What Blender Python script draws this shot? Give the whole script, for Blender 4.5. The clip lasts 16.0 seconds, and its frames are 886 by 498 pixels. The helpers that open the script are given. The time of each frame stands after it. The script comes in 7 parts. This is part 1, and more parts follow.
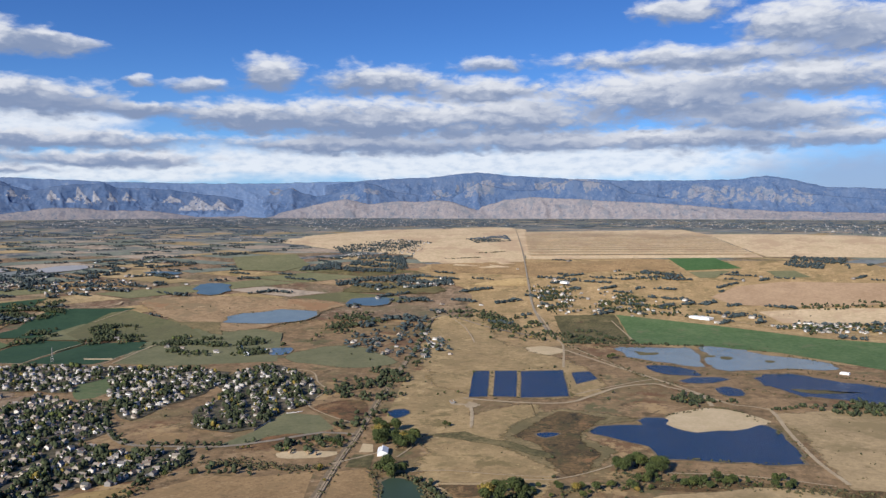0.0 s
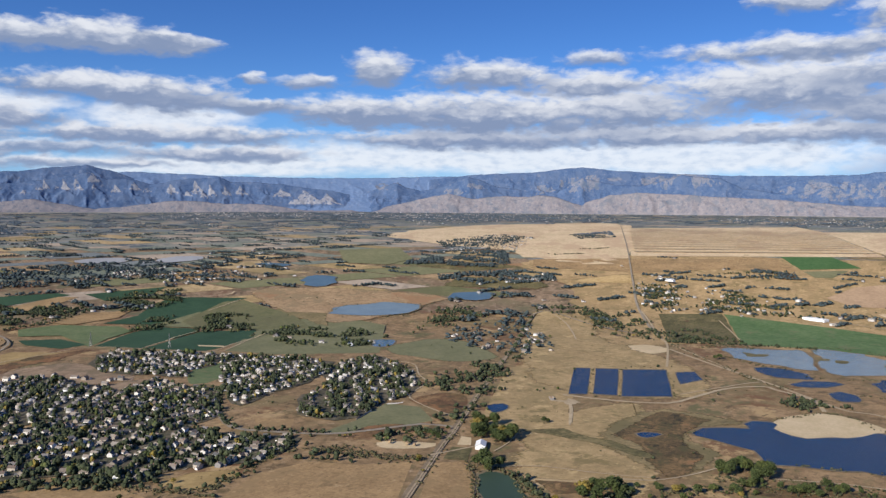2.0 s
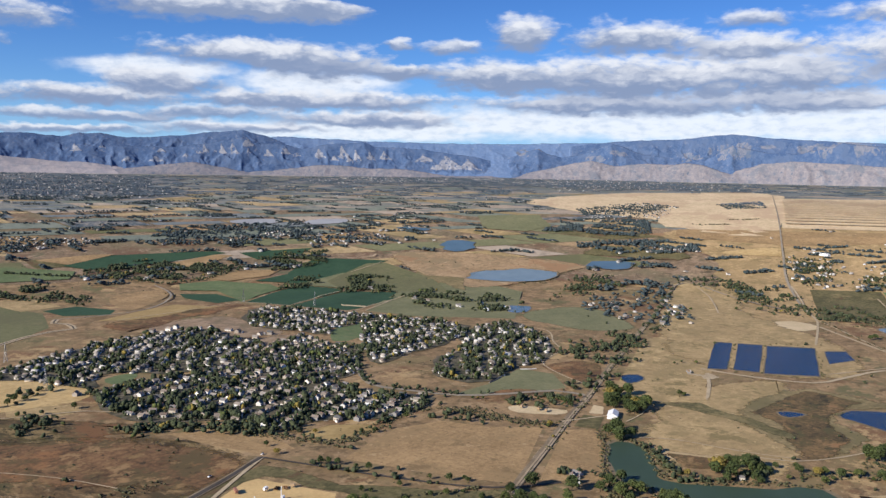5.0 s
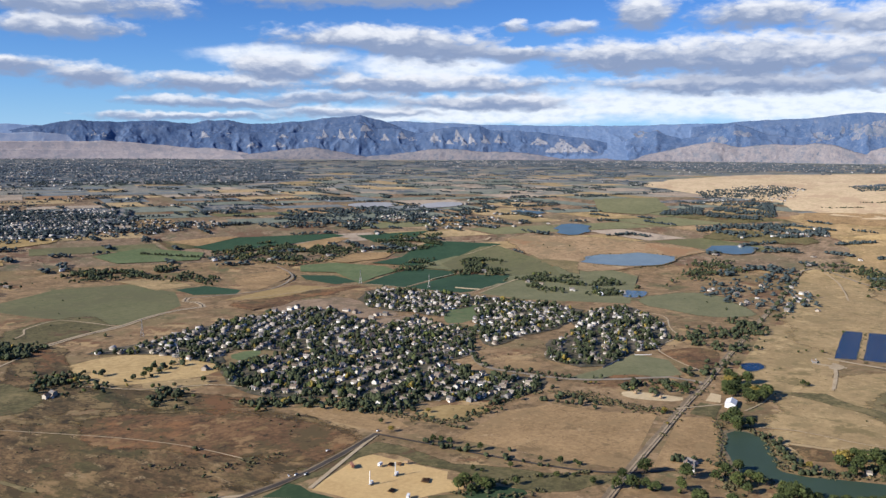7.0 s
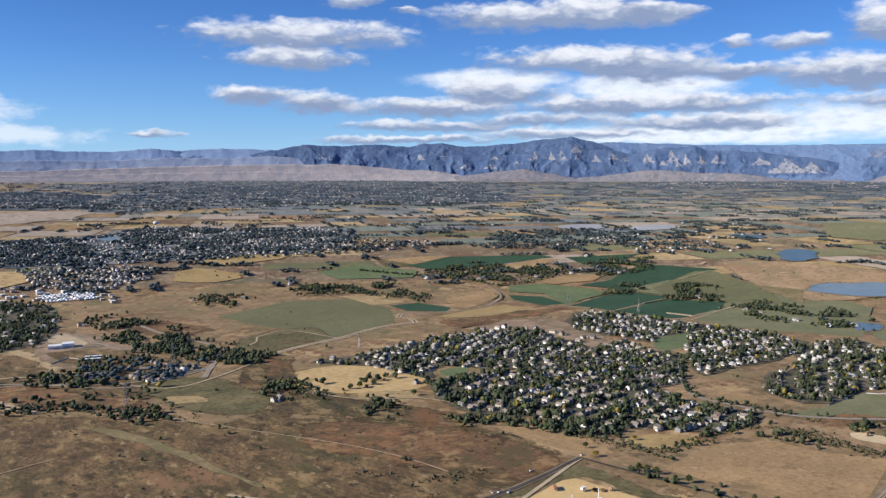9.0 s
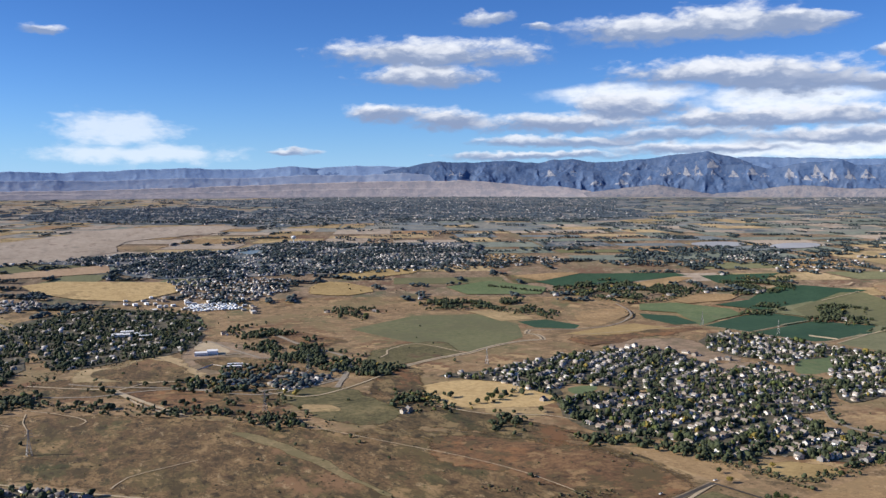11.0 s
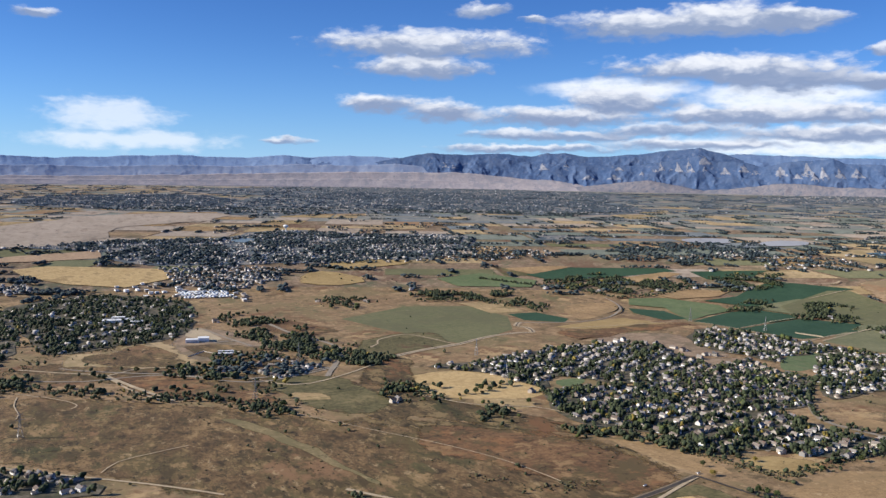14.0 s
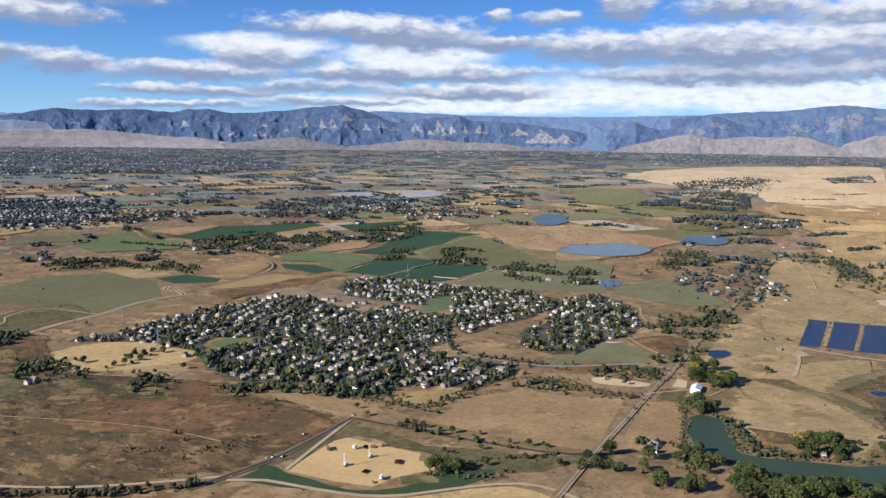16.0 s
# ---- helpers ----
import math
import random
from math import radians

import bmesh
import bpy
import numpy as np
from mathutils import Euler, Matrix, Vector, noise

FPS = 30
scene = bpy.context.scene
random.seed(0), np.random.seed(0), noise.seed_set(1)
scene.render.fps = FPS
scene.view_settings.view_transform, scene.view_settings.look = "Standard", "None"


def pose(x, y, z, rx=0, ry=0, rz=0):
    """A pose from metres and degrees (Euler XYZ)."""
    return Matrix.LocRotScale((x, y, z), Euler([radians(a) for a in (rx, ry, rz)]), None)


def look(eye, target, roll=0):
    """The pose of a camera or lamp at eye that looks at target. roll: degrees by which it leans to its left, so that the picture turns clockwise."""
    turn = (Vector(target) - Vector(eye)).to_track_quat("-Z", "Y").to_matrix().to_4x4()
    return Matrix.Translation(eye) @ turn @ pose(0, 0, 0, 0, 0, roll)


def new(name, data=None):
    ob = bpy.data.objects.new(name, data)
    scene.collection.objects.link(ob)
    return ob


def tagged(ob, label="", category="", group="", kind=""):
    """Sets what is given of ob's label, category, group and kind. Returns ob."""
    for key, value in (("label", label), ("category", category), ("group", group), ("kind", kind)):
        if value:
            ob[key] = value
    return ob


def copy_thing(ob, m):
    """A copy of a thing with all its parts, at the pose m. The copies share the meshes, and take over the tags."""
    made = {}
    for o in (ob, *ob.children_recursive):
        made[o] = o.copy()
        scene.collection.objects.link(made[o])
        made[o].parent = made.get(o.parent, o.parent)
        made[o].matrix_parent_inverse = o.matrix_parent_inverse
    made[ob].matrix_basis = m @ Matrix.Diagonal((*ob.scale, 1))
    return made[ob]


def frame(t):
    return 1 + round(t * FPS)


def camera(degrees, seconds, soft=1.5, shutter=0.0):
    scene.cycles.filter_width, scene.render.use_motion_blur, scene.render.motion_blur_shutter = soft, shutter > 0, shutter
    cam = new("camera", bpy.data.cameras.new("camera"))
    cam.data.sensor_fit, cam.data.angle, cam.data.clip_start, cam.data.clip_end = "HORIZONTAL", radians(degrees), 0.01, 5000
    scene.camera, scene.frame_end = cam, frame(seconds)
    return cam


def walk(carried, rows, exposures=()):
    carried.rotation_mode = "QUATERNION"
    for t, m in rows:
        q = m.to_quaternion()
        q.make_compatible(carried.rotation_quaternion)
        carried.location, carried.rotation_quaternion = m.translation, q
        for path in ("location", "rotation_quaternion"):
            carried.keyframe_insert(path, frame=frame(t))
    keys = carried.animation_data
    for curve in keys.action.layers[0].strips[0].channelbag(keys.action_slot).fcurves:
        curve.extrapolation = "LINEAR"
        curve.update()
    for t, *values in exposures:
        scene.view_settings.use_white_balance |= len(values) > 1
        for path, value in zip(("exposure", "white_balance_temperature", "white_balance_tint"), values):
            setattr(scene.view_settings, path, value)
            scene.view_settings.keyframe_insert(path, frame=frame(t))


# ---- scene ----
cam = camera(55.1, 16.0, soft=1.42)
walk(cam, [
    (0.0, pose(12.62, 25.49, 346.92, 87.042, -0.008, -70.364)),
    (0.5, pose(11.84, 23.90, 347.11, 86.982, 0.168, -68.662)),
    (1.0, pose(11.05, 22.31, 347.30, 86.716, 0.114, -66.961)),
    (1.5, pose(10.26, 20.71, 347.50, 86.631, -0.025, -65.095)),
    (2.0, pose(9.47, 19.12, 347.69, 86.671, -0.318, -63.354)),
    (2.5, pose(8.68, 17.53, 347.88, 86.860, -0.437, -62.236)),
    (3.0, pose(7.89, 15.93, 348.07, 86.996, -0.433, -60.804)),
    (3.5, pose(7.10, 14.34, 348.27, 86.958, -0.591, -59.007)),
    (6.0, pose(3.16, 6.37, 349.23, 82.842, -0.831, -50.799)),
    (6.5, pose(2.37, 4.78, 349.42, 82.980, -0.646, -49.094)),
    (7.0, pose(1.58, 3.19, 349.61, 83.081, -0.335, -46.142)),
    (7.5, pose(0.79, 1.59, 349.81, 83.216, -0.368, -41.679)),
    (8.0, pose(0.00, 0.00, 350.00, 83.647, -0.259, -37.881)),
    (8.5, pose(-0.79, -1.59, 350.19, 84.008, -0.111, -34.738)),
    (9.0, pose(-1.58, -3.19, 350.39, 84.476, -0.010, -32.067)),
    (9.5, pose(-2.37, -4.78, 350.58, 85.324, 0.191, -29.541)),
    (10.0, pose(-3.16, -6.37, 350.77, 85.529, 0.147, -27.143)),
    (12.5, pose(-7.10, -14.34, 351.73, 85.796, 0.053, -20.192)),
    (13.0, pose(-7.89, -15.93, 351.93, 85.842, -0.248, -19.686)),
    (13.5, pose(-8.68, -17.53, 352.12, 85.467, -0.634, -19.696)),
    (14.0, pose(-9.47, -19.12, 352.31, 84.995, -0.910, -23.873)),
    (14.5, pose(-10.26, -20.71, 352.50, 84.964, -1.135, -32.416)),
    (15.0, pose(-11.05, -22.31, 352.70, 84.902, -0.993, -40.120)),
    (15.5, pose(-11.84, -23.90, 352.89, 83.970, -0.828, -44.556)),
    (16.0, pose(-12.62, -25.49, 353.08, 82.407, -0.658, -47.266)),
], [(0, -0.12, 6080, 10), (3.5, -0.05, 6080, 10), (6.0, 0.06, 6080, 10), (10.0, 0.1, 6080, 10), (13.5, 0.12, 6080, 10), (16.0, 0.1, 6080, 10)])

# ---- light ----
SUN_AZ, SUN_EL = 288.0, 26.0      # degrees clockwise from +y, and up
sun_data = bpy.data.lights.new("sun", "SUN")
sun_data.energy, sun_data.angle, sun_data.color = 6.8, radians(0.6), (1.0, 0.925, 0.80)
sun = new("sun", sun_data)
_sa, _se = radians(SUN_AZ), radians(SUN_EL)
sun.matrix_world = look((-1500, 200, 900), (-1500 - math.sin(_sa) * math.cos(_se), 200 - math.cos(_sa) * math.cos(_se), 900 - math.sin(_se)))

world = bpy.data.worlds.new("sky")
scene.world = world
world.use_nodes = True
wt = world.node_tree
wt.nodes.clear()


def wmath(op, a, b=None, c=None, clamp=False):
    n = wt.nodes.new("ShaderNodeMath")
    n.operation, n.use_clamp = op, clamp
    for i, v in enumerate((a, b, c)):
        if v is None:
            continue
        if isinstance(v, (int, float)):
            n.inputs[i].default_value = v
        else:
            wt.links.new(v, n.inputs[i])
    return n.outputs[0]


def wvec(op, a, b=None, c=None):
    n = wt.nodes.new("ShaderNodeVectorMath")
    n.operation = op
    for i, v in enumerate((a, b, c)):
        if v is None:
            continue
        if isinstance(v, tuple):
            n.inputs[i].default_value = v
        else:
            wt.links.new(v, n.inputs[i])
    return n.outputs["Value" if op == "LENGTH" else 0]


def wmix(fac, a, b):
    n = wt.nodes.new("ShaderNodeMix")
    n.data_type = "RGBA"
    for i, v in ((0, fac), (6, a), (7, b)):
        if isinstance(v, (tuple, float, int)):
            n.inputs[i].default_value = v if not isinstance(v, tuple) else (*v, 1)
        else:
            wt.links.new(v, n.inputs[i])
    return n.outputs[2]


sky = wt.nodes.new("ShaderNodeTexSky")
sky.sky_type, sky.sun_disc = "NISHITA", False
sky.sun_elevation, sky.sun_rotation = radians(SUN_EL), radians(SUN_AZ)
sky.altitude, sky.air_density, sky.dust_density, sky.ozone_density = 1800, 1.0, 0.4, 2.5

coord = wt.nodes.new("ShaderNodeTexCoord").outputs["Generated"]
sep = wt.nodes.new("ShaderNodeSeparateXYZ")
wt.links.new(coord, sep.inputs[0])
DEG = 180 / math.pi
az = wmath("MULTIPLY", wmath("ARCTAN2", sep.outputs[0], sep.outputs[1]), DEG)
el = wmath("MULTIPLY", wmath("ARCSINE", sep.outputs[2]), DEG)
comb = wt.nodes.new("ShaderNodeCombineXYZ")
wt.links.new(az, comb.inputs[0])
wt.links.new(el, comb.inputs[1])
flat_sky = comb.outputs[0]


def wnoise(vec, scale, detail, rough=0.6):
    n = wt.nodes.new("ShaderNodeTexNoise")
    n.inputs["Scale"].default_value, n.inputs["Detail"].default_value, n.inputs["Roughness"].default_value = scale, detail, rough
    wt.links.new(vec, n.inputs["Vector"])
    return n.outputs["Fac"], n.outputs["Color"]


# cloud banks, far ones first: azimuth, elevation, half width, half height in degrees
BANKS = [(30.0, 1.9, 5.6, 0.2), (13.4, 2.0, 1.3, 0.2), (40.8, 2.2, 5.2, 0.3), (33.4, 2.7, 3.3, 0.3), (28.9, 2.8, 3.4, 0.3), (48.9, 2.9, 5.4, 0.5), (38.2, 3.1, 4.3, 0.4), (31.2, 3.9, 4.9, 0.6),
         (64.9, 4.0, 8.3, 0.6), (42.1, 4.1, 4.5, 0.6), (47.0, 4.1, 5.8, 0.6), (23.6, 4.3, 2.3, 0.6), (76.6, 4.3, 7.7, 0.7), (87.5, 4.3, 7.3, 0.7), (95.7, 4.3, 3.9, 0.6), (19.5, 4.6, 2.4, 0.5),
         (35.6, 5.0, 3.1, 0.7), (65.3, 5.6, 7.6, 1.2), (91.2, 5.6, 5.9, 1.0), (57.2, 5.8, 4.6, 0.9), (50.6, 6.0, 3.1, 0.5), (74.7, 6.0, 7.1, 1.4), (45.7, 6.4, 3.9, 0.8), (41.7, 6.9, 6.5, 0.8),
         (22.1, 7.0, 3.6, 0.7), (85.7, 7.2, 7.4, 1.6), (73.2, 7.6, 4.1, 0.7), (54.7, 7.7, 2.0, 0.4), (50.8, 7.8, 0.9, 0.3), (93.1, 7.9, 6.1, 1.1), (99.8, 7.9, 3.3, 1.3), (66.4, 8.2, 3.8, 0.9),
         (22.7, 8.5, 6.2, 0.8), (59.2, 8.6, 1.6, 1.0), (73.4, 9.2, 2.1, 0.4), (-1.8, 9.3, 1.0, 0.3), (87.1, 9.4, 8.2, 0.7), (45.2, 9.6, 2.9, 0.6), (36.7, 9.8, 4.8, 0.8), (42.0, 9.9, 4.3, 0.9),
         (46.1, 9.9, 2.0, 0.4), (30.1, 10.0, 0.9, 0.2), (96.8, 10.3, 2.7, 1.4), (26.5, 10.7, 1.9, 0.4), (93.4, 11.1, 4.0, 1.3), (86.0, 12.4, 2.8, 0.7)]
WISPS = [(67.2, 2.8, 17.0, 1.0), (80.0, 2.9, 11.5, 1.1), (50.9, 2.3, 11.8, 0.4), (49.3, 1.9, 7.9, 0.4), (35.2, 5.7, 4.4, 0.5),
         (45.2, 5.1, 4.3, 0.7)]

stretch = wvec("MULTIPLY", flat_sky, (0.42, 1.0, 1.0))
_, warp_big = wnoise(stretch, 0.6, 2.0)
_, warp_small = wnoise(stretch, 2.0, 4.0, 0.55)
puffs = wt.nodes.new("ShaderNodeTexVoronoi")
puffs.feature, puffs.inputs["Scale"].default_value, puffs.inputs["Detail"].default_value, puffs.inputs["Roughness"].default_value = "SMOOTH_F1", 1.5, 3.0, 0.55
puffs.inputs["Smoothness"].default_value = 0.35
fine, _ = wnoise(stretch, 2.2, 8.0, 0.55)
broad, _ = wnoise(stretch, 0.8, 3.0, 0.5)


def warped(big, small):
    p = wvec("ADD", flat_sky, wvec("MULTIPLY", wvec("ADD", warp_big, (-0.5, -0.5, -0.5)), (big * 2.6, big, 0.0)))
    return wvec("ADD", p, wvec("MULTIPLY", wvec("ADD", warp_small, (-0.5, -0.5, -0.5)), (small * 1.6, small, 0.0)))


def ramp01(v, lo, hi, a=0.0, b=1.0):
    n = wt.nodes.new("ShaderNodeMapRange")
    n.interpolation_type = "SMOOTHSTEP"
    n.inputs["From Min"].default_value, n.inputs["From Max"].default_value = lo, hi
    n.inputs["To Min"].default_value, n.inputs["To Max"].default_value = a, b
    wt.links.new(v, n.inputs["Value"])
    return n.outputs[0]


p_cloud = warped(0.95, 0.6)
wt.links.new(wvec("MULTIPLY", p_cloud, (0.42, 1.0, 1.0)), puffs.inputs["Vector"])
puff = puffs.outputs["Distance"]
edge = wmath("ADD", wmath("MULTIPLY_ADD", fine, -0.8, 0.4), wmath("MULTIPLY_ADD", broad, -0.9, 0.45))
edge = wmath("ADD", edge, wmath("MULTIPLY_ADD", puff, 0.42, -0.25))
shade = wmath("ADD", wmath("MULTIPLY_ADD", puff, -0.8, 0.5), wmath("MULTIPLY_ADD", fine, 0.8, -0.4))

SKY_GAIN = 0.1
blue = wvec("MULTIPLY", sky.outputs[0], (SKY_GAIN * 0.42, SKY_GAIN * 0.72, SKY_GAIN * 1.16))
low = wmath("MULTIPLY", wmath("EXPONENT", wmath("MULTIPLY", wmath("ABSOLUTE", el), -0.33)), 0.72)
deep = ramp01(el, 4.0, 15.0, 0.0, 0.30)
blue = wmix(deep, blue, (0.05, 0.135, 0.42))
out = wmix(low, blue, (0.46, 0.68, 0.92))
p_wisp = warped(0.8, 0.25)
haze_edge = wmath("ADD", wmath("MULTIPLY_ADD", fine, -0.4, 0.2), wmath("MULTIPLY_ADD", broad, -0.9, 0.45))
wisp = None
for a, e, w, h in WISPS:
    d = wvec("LENGTH", wvec("MULTIPLY_ADD", p_wisp, (1 / w, 1 / h, 0.0), (-a / w, -e / h, 0.0)))
    wisp = d if wisp is None else wmath("MINIMUM", wisp, d)
veil = ramp01(wmath("ADD", wisp, haze_edge), 0.6, 1.6, 0.88, 0.0)
out = wmix(veil, out, wmix(ramp01(fine, 0.25, 0.6), (0.70, 0.75, 0.83), (0.95, 0.95, 0.95)))
lens = None
for a, e, w, h in ((2.6, 3.4, 3.7, 1.15), (3.4, 1.9, 6.2, 0.65)):
    d = wvec("LENGTH", wvec("MULTIPLY_ADD", p_wisp, (1 / w, 1 / h, 0.0), (-a / w, -e / h, 0.0)))
    lens = d if lens is None else wmath("MINIMUM", lens, d)
out = wmix(ramp01(wmath("ADD", lens, edge), 0.55, 1.5, 0.68, 0.0), out, (0.88, 0.90, 0.92))
for a, e, w, h in BANKS:
    w, h = w * 0.95, h * 0.98
    q = wvec("MULTIPLY_ADD", p_cloud, (1 / w, 1 / h, 0.0), (-a / w, -e / h, 0.0))
    s = wt.nodes.new("ShaderNodeSeparateXYZ")
    wt.links.new(q, s.inputs[0])
    d = wmath("ADD", wvec("LENGTH", q), edge)
    cover = ramp01(d, 0.8, 1.7, 1.0 if h > 0.45 else 0.9, 0.0)
    bright = ramp01(wmath("ADD", s.outputs[1], shade), *((-1.15, 0.5) if a > 68 else (-0.85, 0.7)))
    out = wmix(cover, out, wmix(bright, (0.27, 0.335, 0.485), (0.86, 0.855, 0.87)))
rain = wvec("LENGTH", wvec("MULTIPLY_ADD", p_wisp, (1 / 8.5, 1 / 2.3, 0.0), (-97.5 / 8.5, -1.6 / 2.3, 0.0)))
out = wmix(ramp01(wmath("ADD", rain, haze_edge), 0.3, 1.3, 0.8, 0.0), out, (0.36, 0.46, 0.66))
bg = wt.nodes.new("ShaderNodeBackground")
wt.links.new(out, bg.inputs["Color"])
bg.inputs["Strength"].default_value = 1.0
wo = wt.nodes.new("ShaderNodeOutputWorld")
wt.links.new(bg.outputs[0], wo.inputs["Surface"])

# ---- materials ----
MATS = {}


def material(name, low, high, scale=0.02, fine=0.4, rough=0.9, bump=0.0, vary=0.0, spec=0.2, mid=None, stretch_to=(1, 1, 1), metallic=0.0, patch=None, patch_scale=0.004, weeds=None, spots=(), verge=False):
    """Soil, grass and paint: two colours mixed by a broad and a fine noise in world metres."""
    m = bpy.data.materials.new(name)
    m.use_nodes = True
    nt = m.node_tree
    b = nt.nodes["Principled BSDF"]
    b.inputs["Roughness"].default_value, b.inputs["Metallic"].default_value = rough, metallic
    b.inputs["Specular IOR Level"].default_value = spec
    pos = nt.nodes.new("ShaderNodeNewGeometry").outputs["Position"]
    mp = nt.nodes.new("ShaderNodeMapping")
    mp.inputs["Scale"].default_value = stretch_to
    nt.links.new(pos, mp.inputs["Vector"])

    def noise_at(s, detail):
        n = nt.nodes.new("ShaderNodeTexNoise")
        n.inputs["Scale"].default_value, n.inputs["Detail"].default_value, n.inputs["Roughness"].default_value = s, detail, 0.74
        nt.links.new(mp.outputs[0], n.inputs["Vector"])
        return n.outputs["Fac"]

    mix = nt.nodes.new("ShaderNodeMath")
    mix.operation = "MULTIPLY_ADD"
    nt.links.new(noise_at(fine, 6.0), mix.inputs[0])
    mix.inputs[1].default_value = 0.55
    half = nt.nodes.new("ShaderNodeMath")
    half.operation = "MULTIPLY"
    nt.links.new(noise_at(scale, 4.0), half.inputs[0])
    half.inputs[1].default_value = 0.45
    nt.links.new(half.outputs[0], mix.inputs[2])
    ramp = nt.nodes.new("ShaderNodeValToRGB")
    ramp.color_ramp.elements[0].position, ramp.color_ramp.elements[1].position = 0.40, 0.60
    ramp.color_ramp.elements[0].color, ramp.color_ramp.elements[1].color = (*low, 1), (*high, 1)
    if mid:
        e = ramp.color_ramp.elements.new(0.5)
        e.color = (*mid, 1)
    nt.links.new(mix.outputs[0], ramp.inputs[0])
    colour = ramp.outputs[0]
    if patch:
        pr = nt.nodes.new("ShaderNodeMapRange")
        pr.interpolation_type = "SMOOTHSTEP"
        pr.inputs["From Min"].default_value, pr.inputs["From Max"].default_value = 0.49, 0.58
        nt.links.new(noise_at(patch_scale, 8.0), pr.inputs["Value"])
        pm = nt.nodes.new("ShaderNodeMix")
        pm.data_type = "RGBA"
        nt.links.new(pr.outputs[0], pm.inputs[0])
        nt.links.new(colour, pm.inputs[6])
        pm.inputs[7].default_value = (*patch, 1)
        colour = pm.outputs[2]
    for tint, size, lo, hi in spots:
        sr = nt.nodes.new("ShaderNodeMapRange")
        sr.interpolation_type = "SMOOTHSTEP"
        sr.inputs["From Min"].default_value, sr.inputs["From Max"].default_value = lo, hi
        nt.links.new(noise_at(size, 8.0), sr.inputs["Value"])
        sm = nt.nodes.new("ShaderNodeMix")
        sm.data_type = "RGBA"
        nt.links.new(sr.outputs[0], sm.inputs[0])
        nt.links.new(colour, sm.inputs[6])
        sm.inputs[7].default_value = (*tint, 1)
        colour = sm.outputs[2]
    if weeds:
        wr = nt.nodes.new("ShaderNodeMapRange")
        wr.interpolation_type = "SMOOTHSTEP"
        wr.inputs["From Min"].default_value, wr.inputs["From Max"].default_value = 0.54, 0.66
        nt.links.new(noise_at(0.022, 9.0), wr.inputs["Value"])
        wm = nt.nodes.new("ShaderNodeMix")
        wm.data_type = "RGBA"
        nt.links.new(wr.outputs[0], wm.inputs[0])
        nt.links.new(colour, wm.inputs[6])
        wm.inputs[7].default_value = (*weeds, 1)
        colour = wm.outputs[2]
    if vary:
        rnd = nt.nodes.new("ShaderNodeNewGeometry").outputs["Random Per Island"]
        obr = nt.nodes.new("ShaderNodeObjectInfo").outputs["Random"]
        add = nt.nodes.new("ShaderNodeMath")
        add.operation = "ADD"
        nt.links.new(rnd, add.inputs[0])
        nt.links.new(obr, add.inputs[1])
        fr = nt.nodes.new("ShaderNodeMath")
        fr.operation = "FRACT"
        nt.links.new(add.outputs[0], fr.inputs[0])
        mr = nt.nodes.new("ShaderNodeMapRange")
        mr.inputs["To Min"].default_value, mr.inputs["To Max"].default_value = 1 - vary, 1 + vary
        nt.links.new(fr.outputs[0], mr.inputs["Value"])
        hs = nt.nodes.new("ShaderNodeHueSaturation")
        nt.links.new(mr.outputs[0], hs.inputs["Value"])
        nt.links.new(colour, hs.inputs["Color"])
        colour = hs.outputs[0]
    nt.links.new(colour, b.inputs["Base Color"])
    if verge:
        at = nt.nodes.new("ShaderNodeAttribute")
        at.attribute_name = "verge"
        thin = nt.nodes.new("ShaderNodeMath")
        thin.operation = "MULTIPLY_ADD"
        nt.links.new(noise_at(0.05, 7.0), thin.inputs[0])
        thin.inputs[1].default_value = 2.2
        nt.links.new(at.outputs["Fac"], thin.inputs[2])
        cut = nt.nodes.new("ShaderNodeMapRange")
        cut.inputs["From Min"].default_value, cut.inputs["From Max"].default_value = 1.42, 1.78
        nt.links.new(thin.outputs[0], cut.inputs["Value"])
        keep = nt.nodes.new("ShaderNodeMath")
        keep.operation = "MULTIPLY"
        nt.links.new(cut.outputs[0], keep.inputs[0])
        some = nt.nodes.new("ShaderNodeMath")
        some.operation, some.inputs[1].default_value = "GREATER_THAN", 0.02
        nt.links.new(at.outputs["Fac"], some.inputs[0])
        nt.links.new(some.outputs[0], keep.inputs[1])
        clear = nt.nodes.new("ShaderNodeBsdfTransparent")
        ms = nt.nodes.new("ShaderNodeMixShader")
        nt.links.new(keep.outputs[0], ms.inputs[0])
        nt.links.new(b.outputs[0], ms.inputs[1])
        nt.links.new(clear.outputs[0], ms.inputs[2])
        nt.links.new(ms.outputs[0], nt.nodes["Material Output"].inputs["Surface"])
    if bump:
        bp = nt.nodes.new("ShaderNodeBump")
        bp.inputs["Strength"].default_value, bp.inputs["Distance"].default_value = bump, 0.6
        nt.links.new(noise_at(fine, 6.0), bp.inputs["Height"])
        nt.links.new(bp.outputs[0], b.inputs["Normal"])
    MATS[name] = m
    return m


